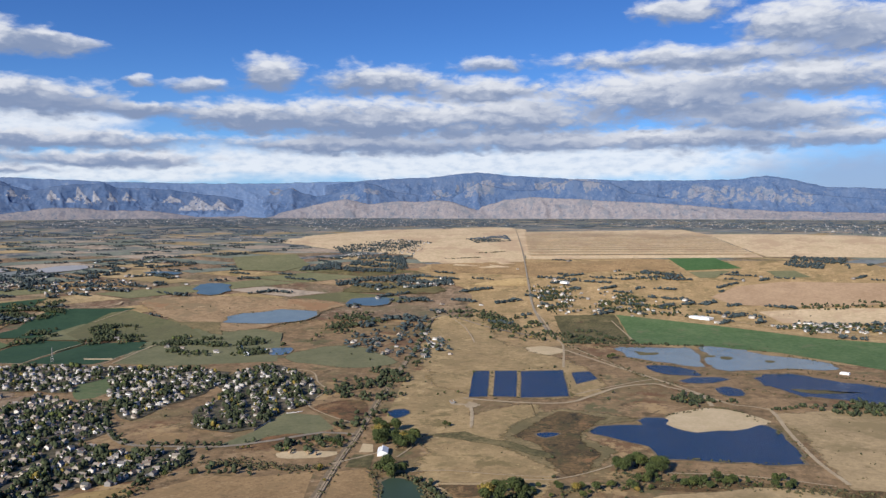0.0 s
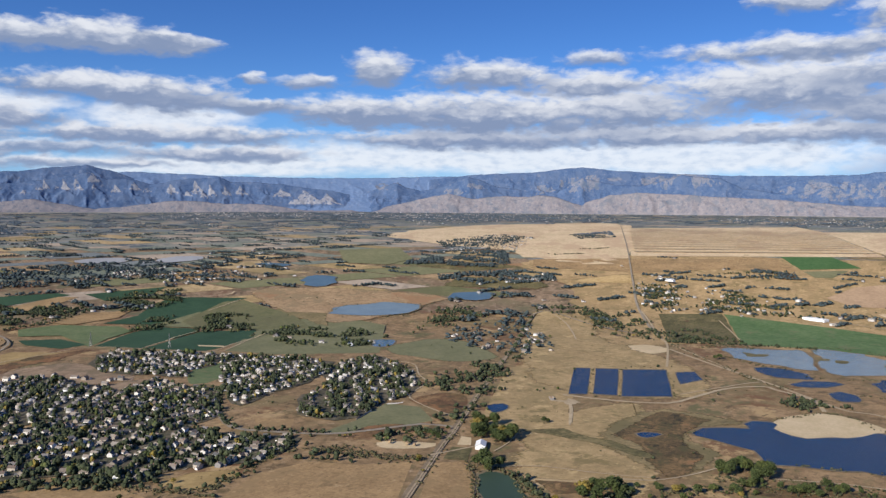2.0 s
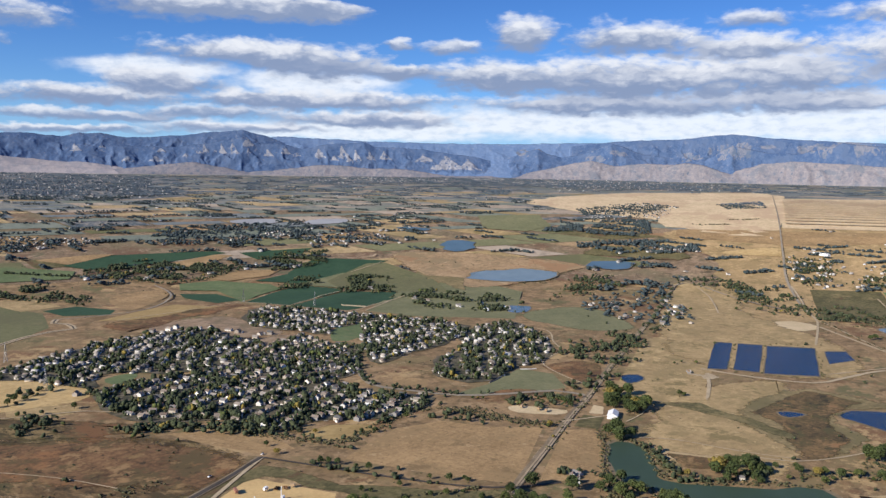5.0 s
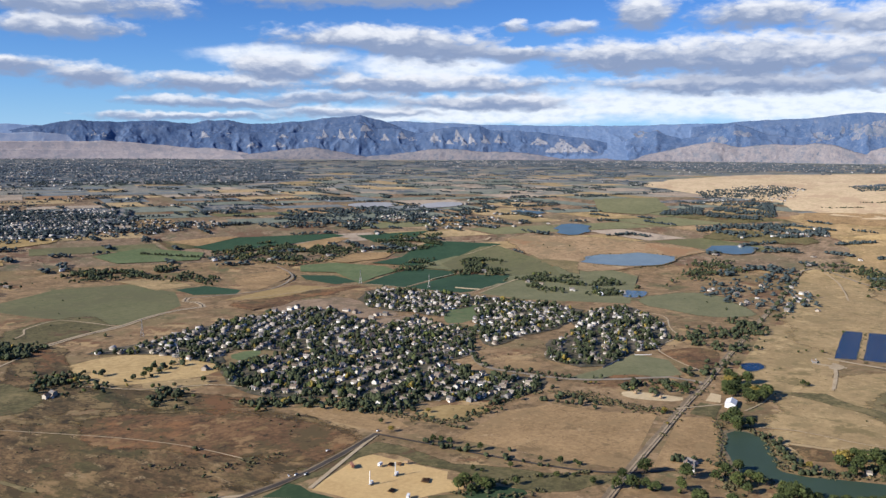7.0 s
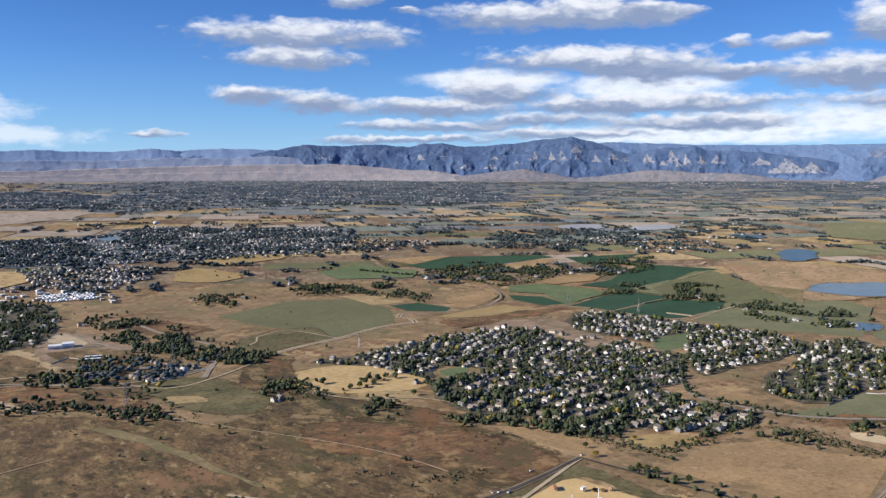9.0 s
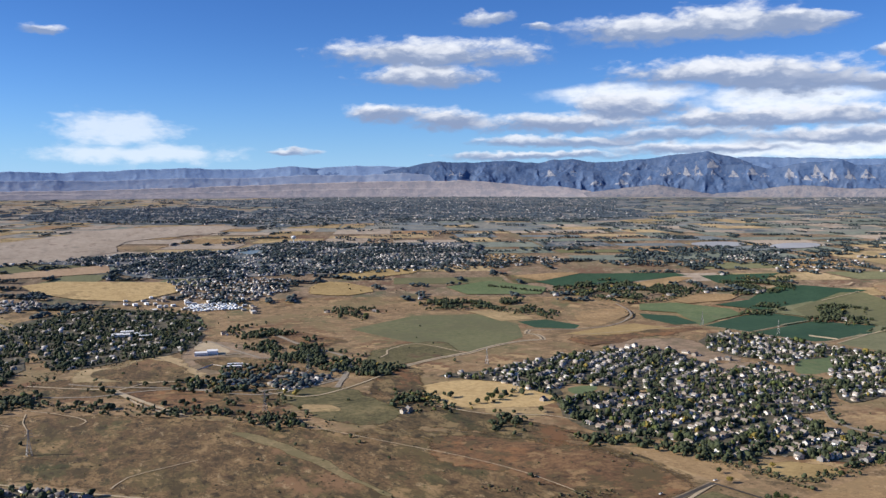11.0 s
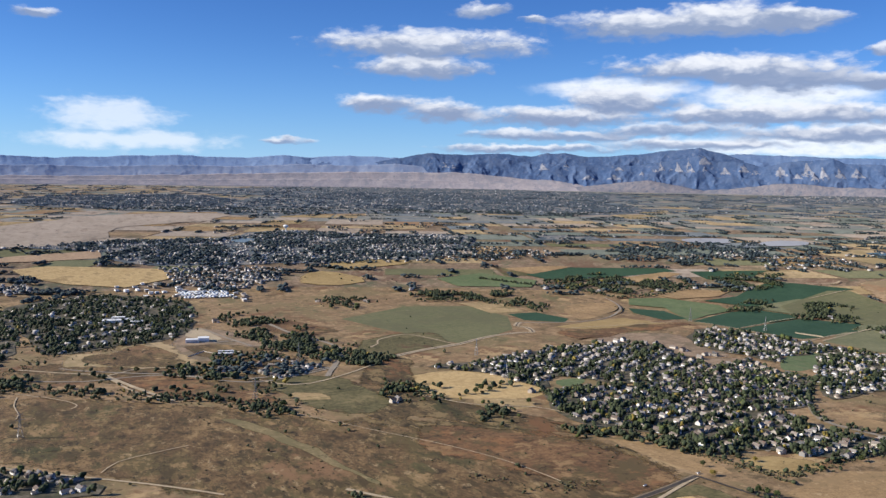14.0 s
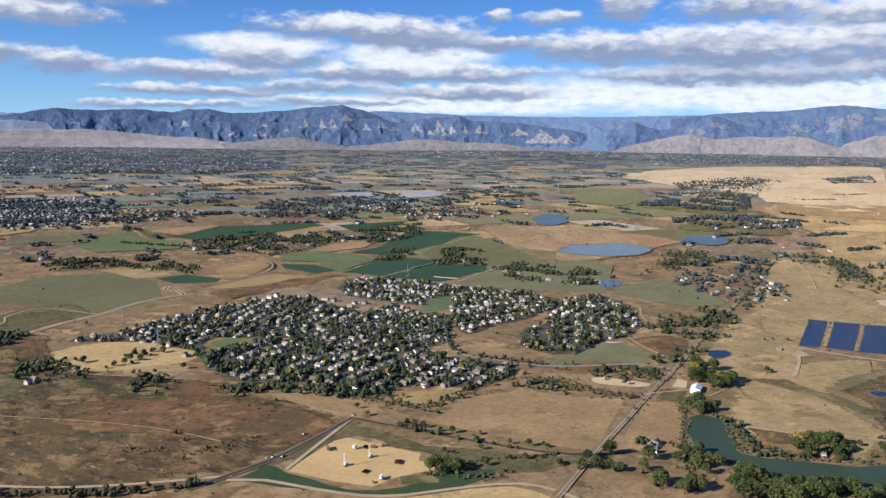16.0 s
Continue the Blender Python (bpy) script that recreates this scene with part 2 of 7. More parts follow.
def palette(name, colours, rough=0.8, grain=1.2):
    """A paint that takes one of several colours, piece by piece, with a light grain."""
    m = material(name, (0.5, 0.5, 0.5), (0.5, 0.5, 0.5), rough=rough)
    nt = m.node_tree
    rnd = nt.nodes.new("ShaderNodeNewGeometry").outputs["Random Per Island"]
    obr = nt.nodes.new("ShaderNodeObjectInfo").outputs["Random"]
    add = nt.nodes.new("ShaderNodeMath")
    add.operation = "ADD"
    nt.links.new(rnd, add.inputs[0])
    nt.links.new(obr, add.inputs[1])
    fr = nt.nodes.new("ShaderNodeMath")
    fr.operation = "FRACT"
    nt.links.new(add.outputs[0], fr.inputs[0])
    ramp = nt.nodes.new("ShaderNodeValToRGB")
    ramp.color_ramp.interpolation = "CONSTANT"
    while len(ramp.color_ramp.elements) < len(colours):
        ramp.color_ramp.elements.new(0.5)
    for i, c in enumerate(colours):
        ramp.color_ramp.elements[i].position = i / len(colours)
        ramp.color_ramp.elements[i].color = (*c, 1)
    nt.links.new(fr.outputs[0], ramp.inputs[0])
    n = nt.nodes.new("ShaderNodeTexNoise")
    n.inputs["Scale"].default_value, n.inputs["Detail"].default_value = grain, 4.0
    nt.links.new(nt.nodes.new("ShaderNodeNewGeometry").outputs["Position"], n.inputs["Vector"])
    mr = nt.nodes.new("ShaderNodeMapRange")
    mr.inputs["To Min"].default_value, mr.inputs["To Max"].default_value = 0.8, 1.15
    nt.links.new(n.outputs["Fac"], mr.inputs["Value"])
    hs = nt.nodes.new("ShaderNodeHueSaturation")
    nt.links.new(mr.outputs[0], hs.inputs["Value"])
    nt.links.new(ramp.outputs[0], hs.inputs["Color"])
    nt.links.new(hs.outputs[0], nt.nodes["Principled BSDF"].inputs["Base Color"])
    return m


material("prairie", (0.149, 0.096, 0.046), (0.375, 0.241, 0.120), 0.007, 0.06, mid=(0.259, 0.166, 0.081), patch=(0.219, 0.158, 0.072), patch_scale=0.004, weeds=(0.128, 0.092, 0.042), spots=[((0.105, 0.074, 0.036), 0.11, 0.58, 0.66), ((0.387, 0.273, 0.155), 0.05, 0.59, 0.66), ((0.186, 0.100, 0.048), 0.0042, 0.53, 0.60), ((0.418, 0.281, 0.132), 0.0085, 0.56, 0.63), ((0.146, 0.126, 0.055), 0.0061, 0.56, 0.63), ((0.126, 0.086, 0.042), 0.021, 0.57, 0.62), ((0.338, 0.224, 0.115), 0.028, 0.56, 0.61)])
# Copy of the prairie colours, greyed and blued as haze of the middle distance.
material("prairie_hazed", (0.131, 0.089, 0.052), (0.330, 0.224, 0.134), 0.007, 0.06, mid=(0.228, 0.154, 0.091), patch=(0.193, 0.147, 0.081), patch_scale=0.004, weeds=(0.113, 0.086, 0.047), spots=[((0.092, 0.069, 0.040), 0.11, 0.58, 0.66), ((0.341, 0.254, 0.174), 0.05, 0.59, 0.66), ((0.164, 0.093, 0.054), 0.0042, 0.53, 0.60), ((0.368, 0.261, 0.148), 0.0085, 0.56, 0.63), ((0.128, 0.117, 0.062), 0.0061, 0.56, 0.63), ((0.111, 0.080, 0.047), 0.021, 0.57, 0.62), ((0.297, 0.208, 0.129), 0.028, 0.56, 0.61)])
material("scrub", (0.069, 0.042, 0.019), (0.281, 0.175, 0.076), 0.016, 0.20, mid=(0.144, 0.089, 0.040), patch=(0.116, 0.085, 0.034), patch_scale=0.010, stretch_to=(1, 0.55, 1), weeds=(0.060, 0.041, 0.020), spots=[((0.054, 0.037, 0.018), 0.05, 0.55, 0.60), ((0.285, 0.182, 0.080), 0.020, 0.53, 0.63), ((0.078, 0.054, 0.024), 0.026, 0.55, 0.59), ((0.224, 0.126, 0.060), 0.006, 0.56, 0.62), ((0.374, 0.256, 0.125), 0.06, 0.57, 0.62), ((0.050, 0.039, 0.020), 0.12, 0.57, 0.62), ((0.102, 0.087, 0.034), 0.011, 0.56, 0.62)], verge=True)
material("heath", (0.051, 0.034, 0.015), (0.211, 0.141, 0.061), 0.016, 0.20, mid=(0.108, 0.071, 0.032), patch=(0.087, 0.068, 0.027), patch_scale=0.010, stretch_to=(1, 0.55, 1), weeds=(0.045, 0.033, 0.016), spots=[((0.041, 0.030, 0.014), 0.05, 0.55, 0.60), ((0.226, 0.154, 0.067), 0.020, 0.53, 0.57), ((0.058, 0.043, 0.019), 0.026, 0.55, 0.59), ((0.176, 0.088, 0.038), 0.006, 0.56, 0.62), ((0.281, 0.205, 0.100), 0.06, 0.57, 0.62), ((0.037, 0.032, 0.016), 0.12, 0.57, 0.62), ((0.076, 0.070, 0.027), 0.011, 0.56, 0.62)], verge=True)
material("olive", (0.073, 0.065, 0.026), (0.184, 0.147, 0.065), 0.015, 0.12, mid=(0.124, 0.103, 0.043), weeds=(0.073, 0.059, 0.026), spots=[((0.052, 0.047, 0.021), 0.12, 0.59, 0.68), ((0.231, 0.176, 0.077), 0.012, 0.55, 0.64), ((0.120, 0.072, 0.036), 0.008, 0.57, 0.64)], verge=True)
material("rust", (0.078, 0.043, 0.020), (0.245, 0.135, 0.060), 0.014, 0.14, mid=(0.150, 0.082, 0.038), patch=(0.110, 0.076, 0.033), patch_scale=0.012, weeds=(0.242, 0.150, 0.062), spots=[((0.285, 0.172, 0.076), 0.018, 0.54, 0.60), ((0.058, 0.038, 0.019), 0.05, 0.56, 0.61), ((0.255, 0.125, 0.052), 0.008, 0.54, 0.61)], verge=True)
material("rust2", (0.34, 0.22, 0.125), (0.48, 0.325, 0.19), 0.01, 0.1)
material("plowed", (0.225, 0.140, 0.062), (0.425, 0.272, 0.126), 0.012, 0.16, mid=(0.325, 0.208, 0.096), patch=(0.29, 0.190, 0.088), patch_scale=0.009, spots=[((0.180, 0.114, 0.053), 0.10, 0.57, 0.65), ((0.415, 0.280, 0.142), 0.04, 0.58, 0.65), ((0.215, 0.140, 0.065), 0.018, 0.57, 0.63)])
material("straw", (0.385, 0.255, 0.105), (0.590, 0.410, 0.185), 0.012, 0.09, mid=(0.49, 0.335, 0.146), spots=[((0.320, 0.210, 0.088), 0.05, 0.57, 0.65), ((0.335, 0.225, 0.098), 0.012, 0.54, 0.61)])
material("stubble", (0.484, 0.354, 0.202), (0.652, 0.489, 0.297), 0.01, 0.08, patch=(0.484, 0.337, 0.202), patch_scale=0.008, spots=[((0.371, 0.264, 0.147), 0.02, 0.58, 0.70)])
material("stubble_dark", (0.41, 0.295, 0.160), (0.52, 0.385, 0.215), 0.01, 0.08)
material("gold", (0.27, 0.18, 0.07), (0.42, 0.29, 0.12), 0.02, 0.12, verge=True)
material("tan", (0.284, 0.195, 0.089), (0.477, 0.330, 0.155), 0.009, 0.08, mid=(0.377, 0.259, 0.120), patch=(0.302, 0.214, 0.097), patch_scale=0.012, weeds=(0.235, 0.177, 0.075), spots=[((0.181, 0.132, 0.057), 0.11, 0.58, 0.66), ((0.532, 0.383, 0.196), 0.06, 0.59, 0.66), ((0.224, 0.165, 0.070), 0.013, 0.55, 0.62), ((0.484, 0.341, 0.159), 0.019, 0.56, 0.62)], verge=True)
material("pale_grass", (0.287, 0.191, 0.088), (0.483, 0.323, 0.154), 0.009, 0.08, mid=(0.381, 0.254, 0.119), patch=(0.306, 0.210, 0.096), patch_scale=0.012, weeds=(0.238, 0.173, 0.073), spots=[((0.183, 0.129, 0.056), 0.11, 0.58, 0.66), ((0.539, 0.376, 0.194), 0.06, 0.59, 0.66), ((0.226, 0.162, 0.070), 0.013, 0.55, 0.62), ((0.489, 0.335, 0.157), 0.019, 0.56, 0.62)])
material("tan2", (0.236, 0.154, 0.080), (0.425, 0.283, 0.152), 0.010, 0.09, mid=(0.331, 0.219, 0.115), patch=(0.252, 0.180, 0.095), patch_scale=0.006, weeds=(0.210, 0.149, 0.075), spots=[((0.152, 0.113, 0.058), 0.03, 0.58, 0.66), ((0.452, 0.319, 0.175), 0.018, 0.57, 0.64), ((0.294, 0.170, 0.085), 0.005, 0.54, 0.62)], verge=True)
material("fallow", (0.315, 0.224, 0.112), (0.506, 0.359, 0.185), 0.01, 0.1, weeds=(0.233, 0.169, 0.079), patch=(0.287, 0.210, 0.099), verge=True)
material("sand", (0.49, 0.365, 0.2), (0.63, 0.48, 0.285), 0.02, 0.2)
material("track", (0.36, 0.27, 0.16), (0.50, 0.385, 0.24), 0.03, 0.3)
material("pad_sand", (0.50, 0.325, 0.135), (0.63, 0.43, 0.19), 0.02, 0.2)
material("dirt2", (0.22, 0.145, 0.085), (0.37, 0.26, 0.16), 0.02, 0.1, patch=(0.20, 0.145, 0.085), patch_scale=0.012, weeds=(0.15, 0.115, 0.06), verge=True)
material("dirt", (0.165, 0.118, 0.070), (0.275, 0.205, 0.126), 0.03, 0.3)
material("ballast", (0.285, 0.205, 0.122), (0.430, 0.325, 0.205), 0.03, 0.3)
material("asphalt", (0.22, 0.175, 0.125), (0.34, 0.28, 0.2), 0.03, 0.3)
material("darkroad", (0.05, 0.041, 0.032), (0.085, 0.07, 0.055), 0.03, 0.3)
material("meadow", (0.138, 0.138, 0.065), (0.221, 0.202, 0.100), 0.012, 0.1, verge=True, spots=[((0.092, 0.097, 0.043), 0.1, 0.59, 0.69), ((0.248, 0.216, 0.114), 0.05, 0.6, 0.7)])
material("pasture", (0.114, 0.114, 0.048), (0.194, 0.176, 0.081), 0.008, 0.08, patch=(0.132, 0.123, 0.057), weeds=(0.176, 0.154, 0.071), spots=[((0.088, 0.088, 0.043), 0.1, 0.59, 0.69), ((0.229, 0.198, 0.104), 0.05, 0.6, 0.7)])
material("park", (0.095, 0.125, 0.05), (0.155, 0.18, 0.078), 0.012, 0.1, weeds=(0.16, 0.155, 0.075))
material("crop", (0.026, 0.058, 0.028), (0.045, 0.085, 0.042), 0.01, 0.1)
material("lucerne", (0.075, 0.125, 0.042), (0.135, 0.185, 0.072), 0.01, 0.08, mid=(0.10, 0.155, 0.055), spots=[((0.15, 0.165, 0.075), 0.012, 0.55, 0.63)])
material("crop2", (0.05, 0.105, 0.03), (0.085, 0.15, 0.05), 0.01, 0.1)
material("darkgrass", (0.03, 0.055, 0.022), (0.055, 0.085, 0.035), 0.02, 0.15)
# Far fields and ground: distance haze is mixed into these base colours.
material("hazed_tan", (0.33, 0.255, 0.180), (0.44, 0.345, 0.250), 0.006, 0.05, mid=(0.385, 0.30, 0.215), weeds=(0.25, 0.205, 0.15), spots=[((0.27, 0.20, 0.14), 0.02, 0.55, 0.62)])
material("hazed_sage", (0.145, 0.158, 0.118), (0.225, 0.232, 0.175), 0.006, 0.05, mid=(0.185, 0.195, 0.146), weeds=(0.12, 0.128, 0.105))
material("hazed_slate", (0.135, 0.148, 0.142), (0.215, 0.225, 0.212), 0.006, 0.05, weeds=(0.10, 0.118, 0.118))
material("hazed_scrub", (0.070, 0.088, 0.095), (0.125, 0.135, 0.135), 0.01, 0.08, patch=(0.25, 0.22, 0.185), patch_scale=0.025)
material("far_plain_hazed", (0.171, 0.171, 0.143), (0.330, 0.288, 0.226), 0.008, 0.03, mid=(0.237, 0.220, 0.176), weeds=(0.143, 0.152, 0.130), spots=[((0.396, 0.330, 0.259), 0.01, 0.57, 0.66), ((0.182, 0.196, 0.149), 0.007, 0.55, 0.63)])
material("yard", (0.054, 0.050, 0.029), (0.173, 0.139, 0.095), 0.02, 0.08, mid=(0.102, 0.085, 0.053), spots=[((0.057, 0.068, 0.027), 0.03, 0.56, 0.64)])
material("marsh_grass", (0.070, 0.050, 0.024), (0.240, 0.145, 0.062), 0.018, 0.14, mid=(0.135, 0.090, 0.040), patch=(0.090, 0.076, 0.032), patch_scale=0.02, weeds=(0.26, 0.135, 0.058), spots=[((0.048, 0.038, 0.020), 0.03, 0.55, 0.60), ((0.27, 0.185, 0.085), 0.022, 0.56, 0.62)], verge=True)
material("sedge", (0.150, 0.118, 0.052), (0.315, 0.228, 0.108), 0.014, 0.12, mid=(0.22, 0.165, 0.075), patch=(0.17, 0.135, 0.06), patch_scale=0.012, weeds=(0.11, 0.088, 0.042), verge=True)
# Leaves past 8.5 km: paled and blued in colour to imitate haze.
material("leaf_distant_hazed", (0.068, 0.092, 0.118), (0.115, 0.138, 0.160), 0.1, 0.5, vary=0.35, rough=0.9)
material("leaf", (0.026, 0.035, 0.017), (0.066, 0.073, 0.033), 0.15, 0.9, vary=0.45, rough=0.8)
material("leaf_near", (0.022, 0.034, 0.010), (0.080, 0.094, 0.030), 0.2, 1.2, vary=0.4, rough=0.8)
material("leaf_light", (0.04, 0.058, 0.016), (0.1, 0.105, 0.03), 0.15, 0.9, vary=0.4, rough=0.8)
material("leaf_gold", (0.13, 0.10, 0.02), (0.26, 0.19, 0.045), 0.15, 0.9, vary=0.35, rough=0.8)
# Far leaves with a lighter haze put into the green.
material("leaf_far_hazed", (0.038, 0.052, 0.053), (0.069, 0.085, 0.084), 0.1, 0.5, vary=0.4, rough=0.9)
material("bark", (0.06, 0.045, 0.03), (0.12, 0.09, 0.06), 0.5, 3.0)
material("shrub", (0.053, 0.053, 0.024), (0.116, 0.100, 0.050), 0.15, 0.9, vary=0.4)
palette("wall_paint", [(0.52, 0.45, 0.36), (0.40, 0.335, 0.265), (0.70, 0.65, 0.58), (0.30, 0.25, 0.20), (0.47, 0.40, 0.32), (0.60, 0.55, 0.48), (0.26, 0.24, 0.22), (0.78, 0.75, 0.70)])
# Far houses: paler walls and roofs, with sunlit brightness put into the colour.
palette("far_wall_lit", [(0.72, 0.69, 0.65), (0.50, 0.44, 0.38), (0.80, 0.79, 0.77), (0.38, 0.32, 0.27), (0.62, 0.57, 0.51), (0.45, 0.42, 0.40)])
palette("far_roof_lit", [(0.40, 0.35, 0.29), (0.22, 0.185, 0.15), (0.54, 0.49, 0.43), (0.17, 0.15, 0.135), (0.33, 0.28, 0.23), (0.26, 0.235, 0.21)], rough=0.9)
palette("roof_shingle", [(0.15, 0.115, 0.09), (0.22, 0.175, 0.14), (0.11, 0.105, 0.10), (0.27, 0.225, 0.18), (0.20, 0.18, 0.165), (0.28, 0.24, 0.20)], rough=0.9)
material("white_paint", (0.70, 0.69, 0.66), (0.82, 0.81, 0.78), 0.1, 1.0, rough=0.6)
material("roof_metal", (0.66, 0.64, 0.60), (0.80, 0.78, 0.74), 0.1, 1.0, rough=0.8, spec=0.1)
material("dark_trim", (0.03, 0.03, 0.035), (0.06, 0.06, 0.065), 0.2, 1.0, rough=0.4, spec=0.5)
material("steel", (0.22, 0.21, 0.20), (0.36, 0.35, 0.33), 0.2, 1.5, rough=0.5, metallic=0.6)
material("brick_red", (0.22, 0.10, 0.07), (0.32, 0.15, 0.10), 0.2, 1.5)
material("brown_roof", (0.30, 0.20, 0.11), (0.42, 0.29, 0.17), 0.2, 1.5)
material("bank", (0.14, 0.105, 0.06), (0.24, 0.18, 0.105), 0.03, 0.3)


def water_material(name, colour, rough, spec=0.5, wave=0.6):
    m = bpy.data.materials.new(name)
    m.use_nodes = True
    nt = m.node_tree
    b = nt.nodes["Principled BSDF"]
    b.inputs["Roughness"].default_value, b.inputs["IOR"].default_value = rough, 1.33
    b.inputs["Specular IOR Level"].default_value = spec
    pos = nt.nodes.new("ShaderNodeNewGeometry").outputs["Position"]
    n = nt.nodes.new("ShaderNodeTexNoise")
    n.inputs["Scale"].default_value, n.inputs["Detail"].default_value = 0.02, 5.0
    nt.links.new(pos, n.inputs["Vector"])
    ramp = nt.nodes.new("ShaderNodeValToRGB")
    ramp.color_ramp.elements[0].color = (*[c * 0.75 for c in colour], 1)
    ramp.color_ramp.elements[1].color = (*[c * 1.25 for c in colour], 1)
    nt.links.new(n.outputs["Fac"], ramp.inputs[0])
    nt.links.new(ramp.outputs[0], b.inputs["Base Color"])
    n2 = nt.nodes.new("ShaderNodeTexNoise")
    n2.inputs["Scale"].default_value, n2.inputs["Detail"].default_value = 0.8, 3.0
    nt.links.new(pos, n2.inputs["Vector"])
    bp = nt.nodes.new("ShaderNodeBump")
    bp.inputs["Strength"].default_value, bp.inputs["Distance"].default_value = wave, 0.5
    nt.links.new(n2.outputs["Fac"], bp.inputs["Height"])
    nt.links.new(bp.outputs[0], b.inputs["Normal"])
    MATS[name] = m


water_material("deep", (0.007, 0.033, 0.085), 0.2, 0.32, wave=1.0)
# These two carry part of the reflected sky in their base colour.
water_material("mid", (0.10, 0.15, 0.175), 0.1, 0.45, wave=0.25)
water_material("pale", (0.20, 0.245, 0.24), 0.12, 0.4, wave=0.25)
water_material("pale_grey", (0.33, 0.32, 0.31), 0.5, 0.2, wave=0.3)
water_material("algae", (0.050, 0.075, 0.048), 0.5, 0.15)

# ---- land ----
# The plan is in metres on a flat plain, traced from the camera's view at an assumed height. Land past 2.2 km is drawn
# in and raised along the sight lines to look flat from the camera, so that 22 km of plain lie within reach of the lens;
# things out there shrink with it.
EYE_H, NEAR_R, FAR_R, FAR_D, POWER = 350.0, 2200.0, 4600.0, 22000.0, 2.5
GROW = (FAR_D - FAR_R) / (FAR_R - NEAR_R) ** POWER


def plan_distance(r):
    if r <= NEAR_R:
        return r
    return r + GROW * (r - NEAR_R) ** POWER if r < FAR_R else FAR_D + (r - FAR_R) * 20


_rs = np.linspace(0, 4950, 4000)
_ds = np.array([plan_distance(r) for r in _rs])


def place(x, y):
    """Plan metres to the built land: x, y, z and the scale of things there."""
    d = math.hypot(x, y)
    if d <= NEAR_R:
        return x, y, 0.0, 1.0
    r = float(np.interp(d, _ds, _rs))
    k = r / d
    return x * k, y * k, EYE_H * (1 - k), k


def obj_from(name, verts, faces, mats, face_mats=None, smooth=False):
    me = bpy.data.meshes.new(name)
    me.from_pydata(verts, [], faces)
    for m in mats:
        me.materials.append(MATS[m])
    if face_mats is not None:
        me.polygons.foreach_set("material_index", np.asarray(face_mats, dtype=np.int32))
    if smooth:
        me.polygons.foreach_set("use_smooth", np.ones(len(me.polygons), dtype=bool))
    me.update()
    return new(name, me)


def build_ground():
    radii = [0, 150, 300, 450, 600, 750, 900, 1050, 1200, 1400, 1600, 1800, 2000, 2100] + [2200 + 45 * i for i in range(61)]
    n = 288
    verts, faces = [(0.0, 0.0, 0.0)], []
    for r in radii[1:]:
        z = EYE_H * (1 - r / plan_distance(r)) - (0.8 if r > NEAR_R else 0)
        for i in range(n):
            a = 2 * math.pi * i / n
            verts.append((r * math.sin(a), r * math.cos(a), z))
    for i in range(n):
        faces.append((0, 1 + (i + 1) % n, 1 + i))
    for k in range(len(radii) - 2):
        o = 1 + k * n
        for i in range(n):
            j = (i + 1) % n
            faces.append((o + i, o + j, o + n + j, o + n + i))
    # The outer rings take the greyed, blued colours that stand in for haze.
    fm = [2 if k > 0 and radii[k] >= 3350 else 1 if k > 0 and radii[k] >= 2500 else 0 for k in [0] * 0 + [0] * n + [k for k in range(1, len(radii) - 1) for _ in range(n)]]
    ob = obj_from("ground", verts, faces, ["prairie", "prairie_hazed", "far_plain_hazed"], fm, smooth=True)
    tagged(ob, "dry brown autumn prairie grass and farmland plain", "ground", kind="structure")


build_ground()


def outline(pts, opt, step):
    """A plan outline: '-' straight edges, 's' rounded, 'w' rounded and uneven."""
    n = len(pts)
    out = []
    for i in range(n):
        p0, p1, p2, p3 = (Vector((*pts[(i + k) % n], 0)) for k in (-1, 0, 1, 2))
        m = max(2, min(14, int((p2 - p1).length / step) + 1))
        for j in range(m):
            t = j / m
            if opt == "-":
                q = p1.lerp(p2, t)
            else:
                q = 0.5 * (2 * p1 + (p2 - p0) * t + (2 * p0 - 5 * p1 + 4 * p2 - p3) * t * t + (3 * p1 - p0 - 3 * p2 + p3) * t ** 3)
            d = q.length
            amp = {"-": 0.0015, "s": 0.003, "w": 0.011}[opt] * d
            q += amp * Vector((noise.noise(q * 0.012 + Vector((3, 7, 1))), noise.noise(q * 0.012 + Vector((9, 2, 5))), 0))
            if opt == "w":
                q += amp * 0.7 * Vector((noise.noise(q * 0.05), noise.noise(q * 0.05 + Vector((4, 4, 4))), 0))
            out.append((q.x, q.y))
    return out


LAYER = [0]


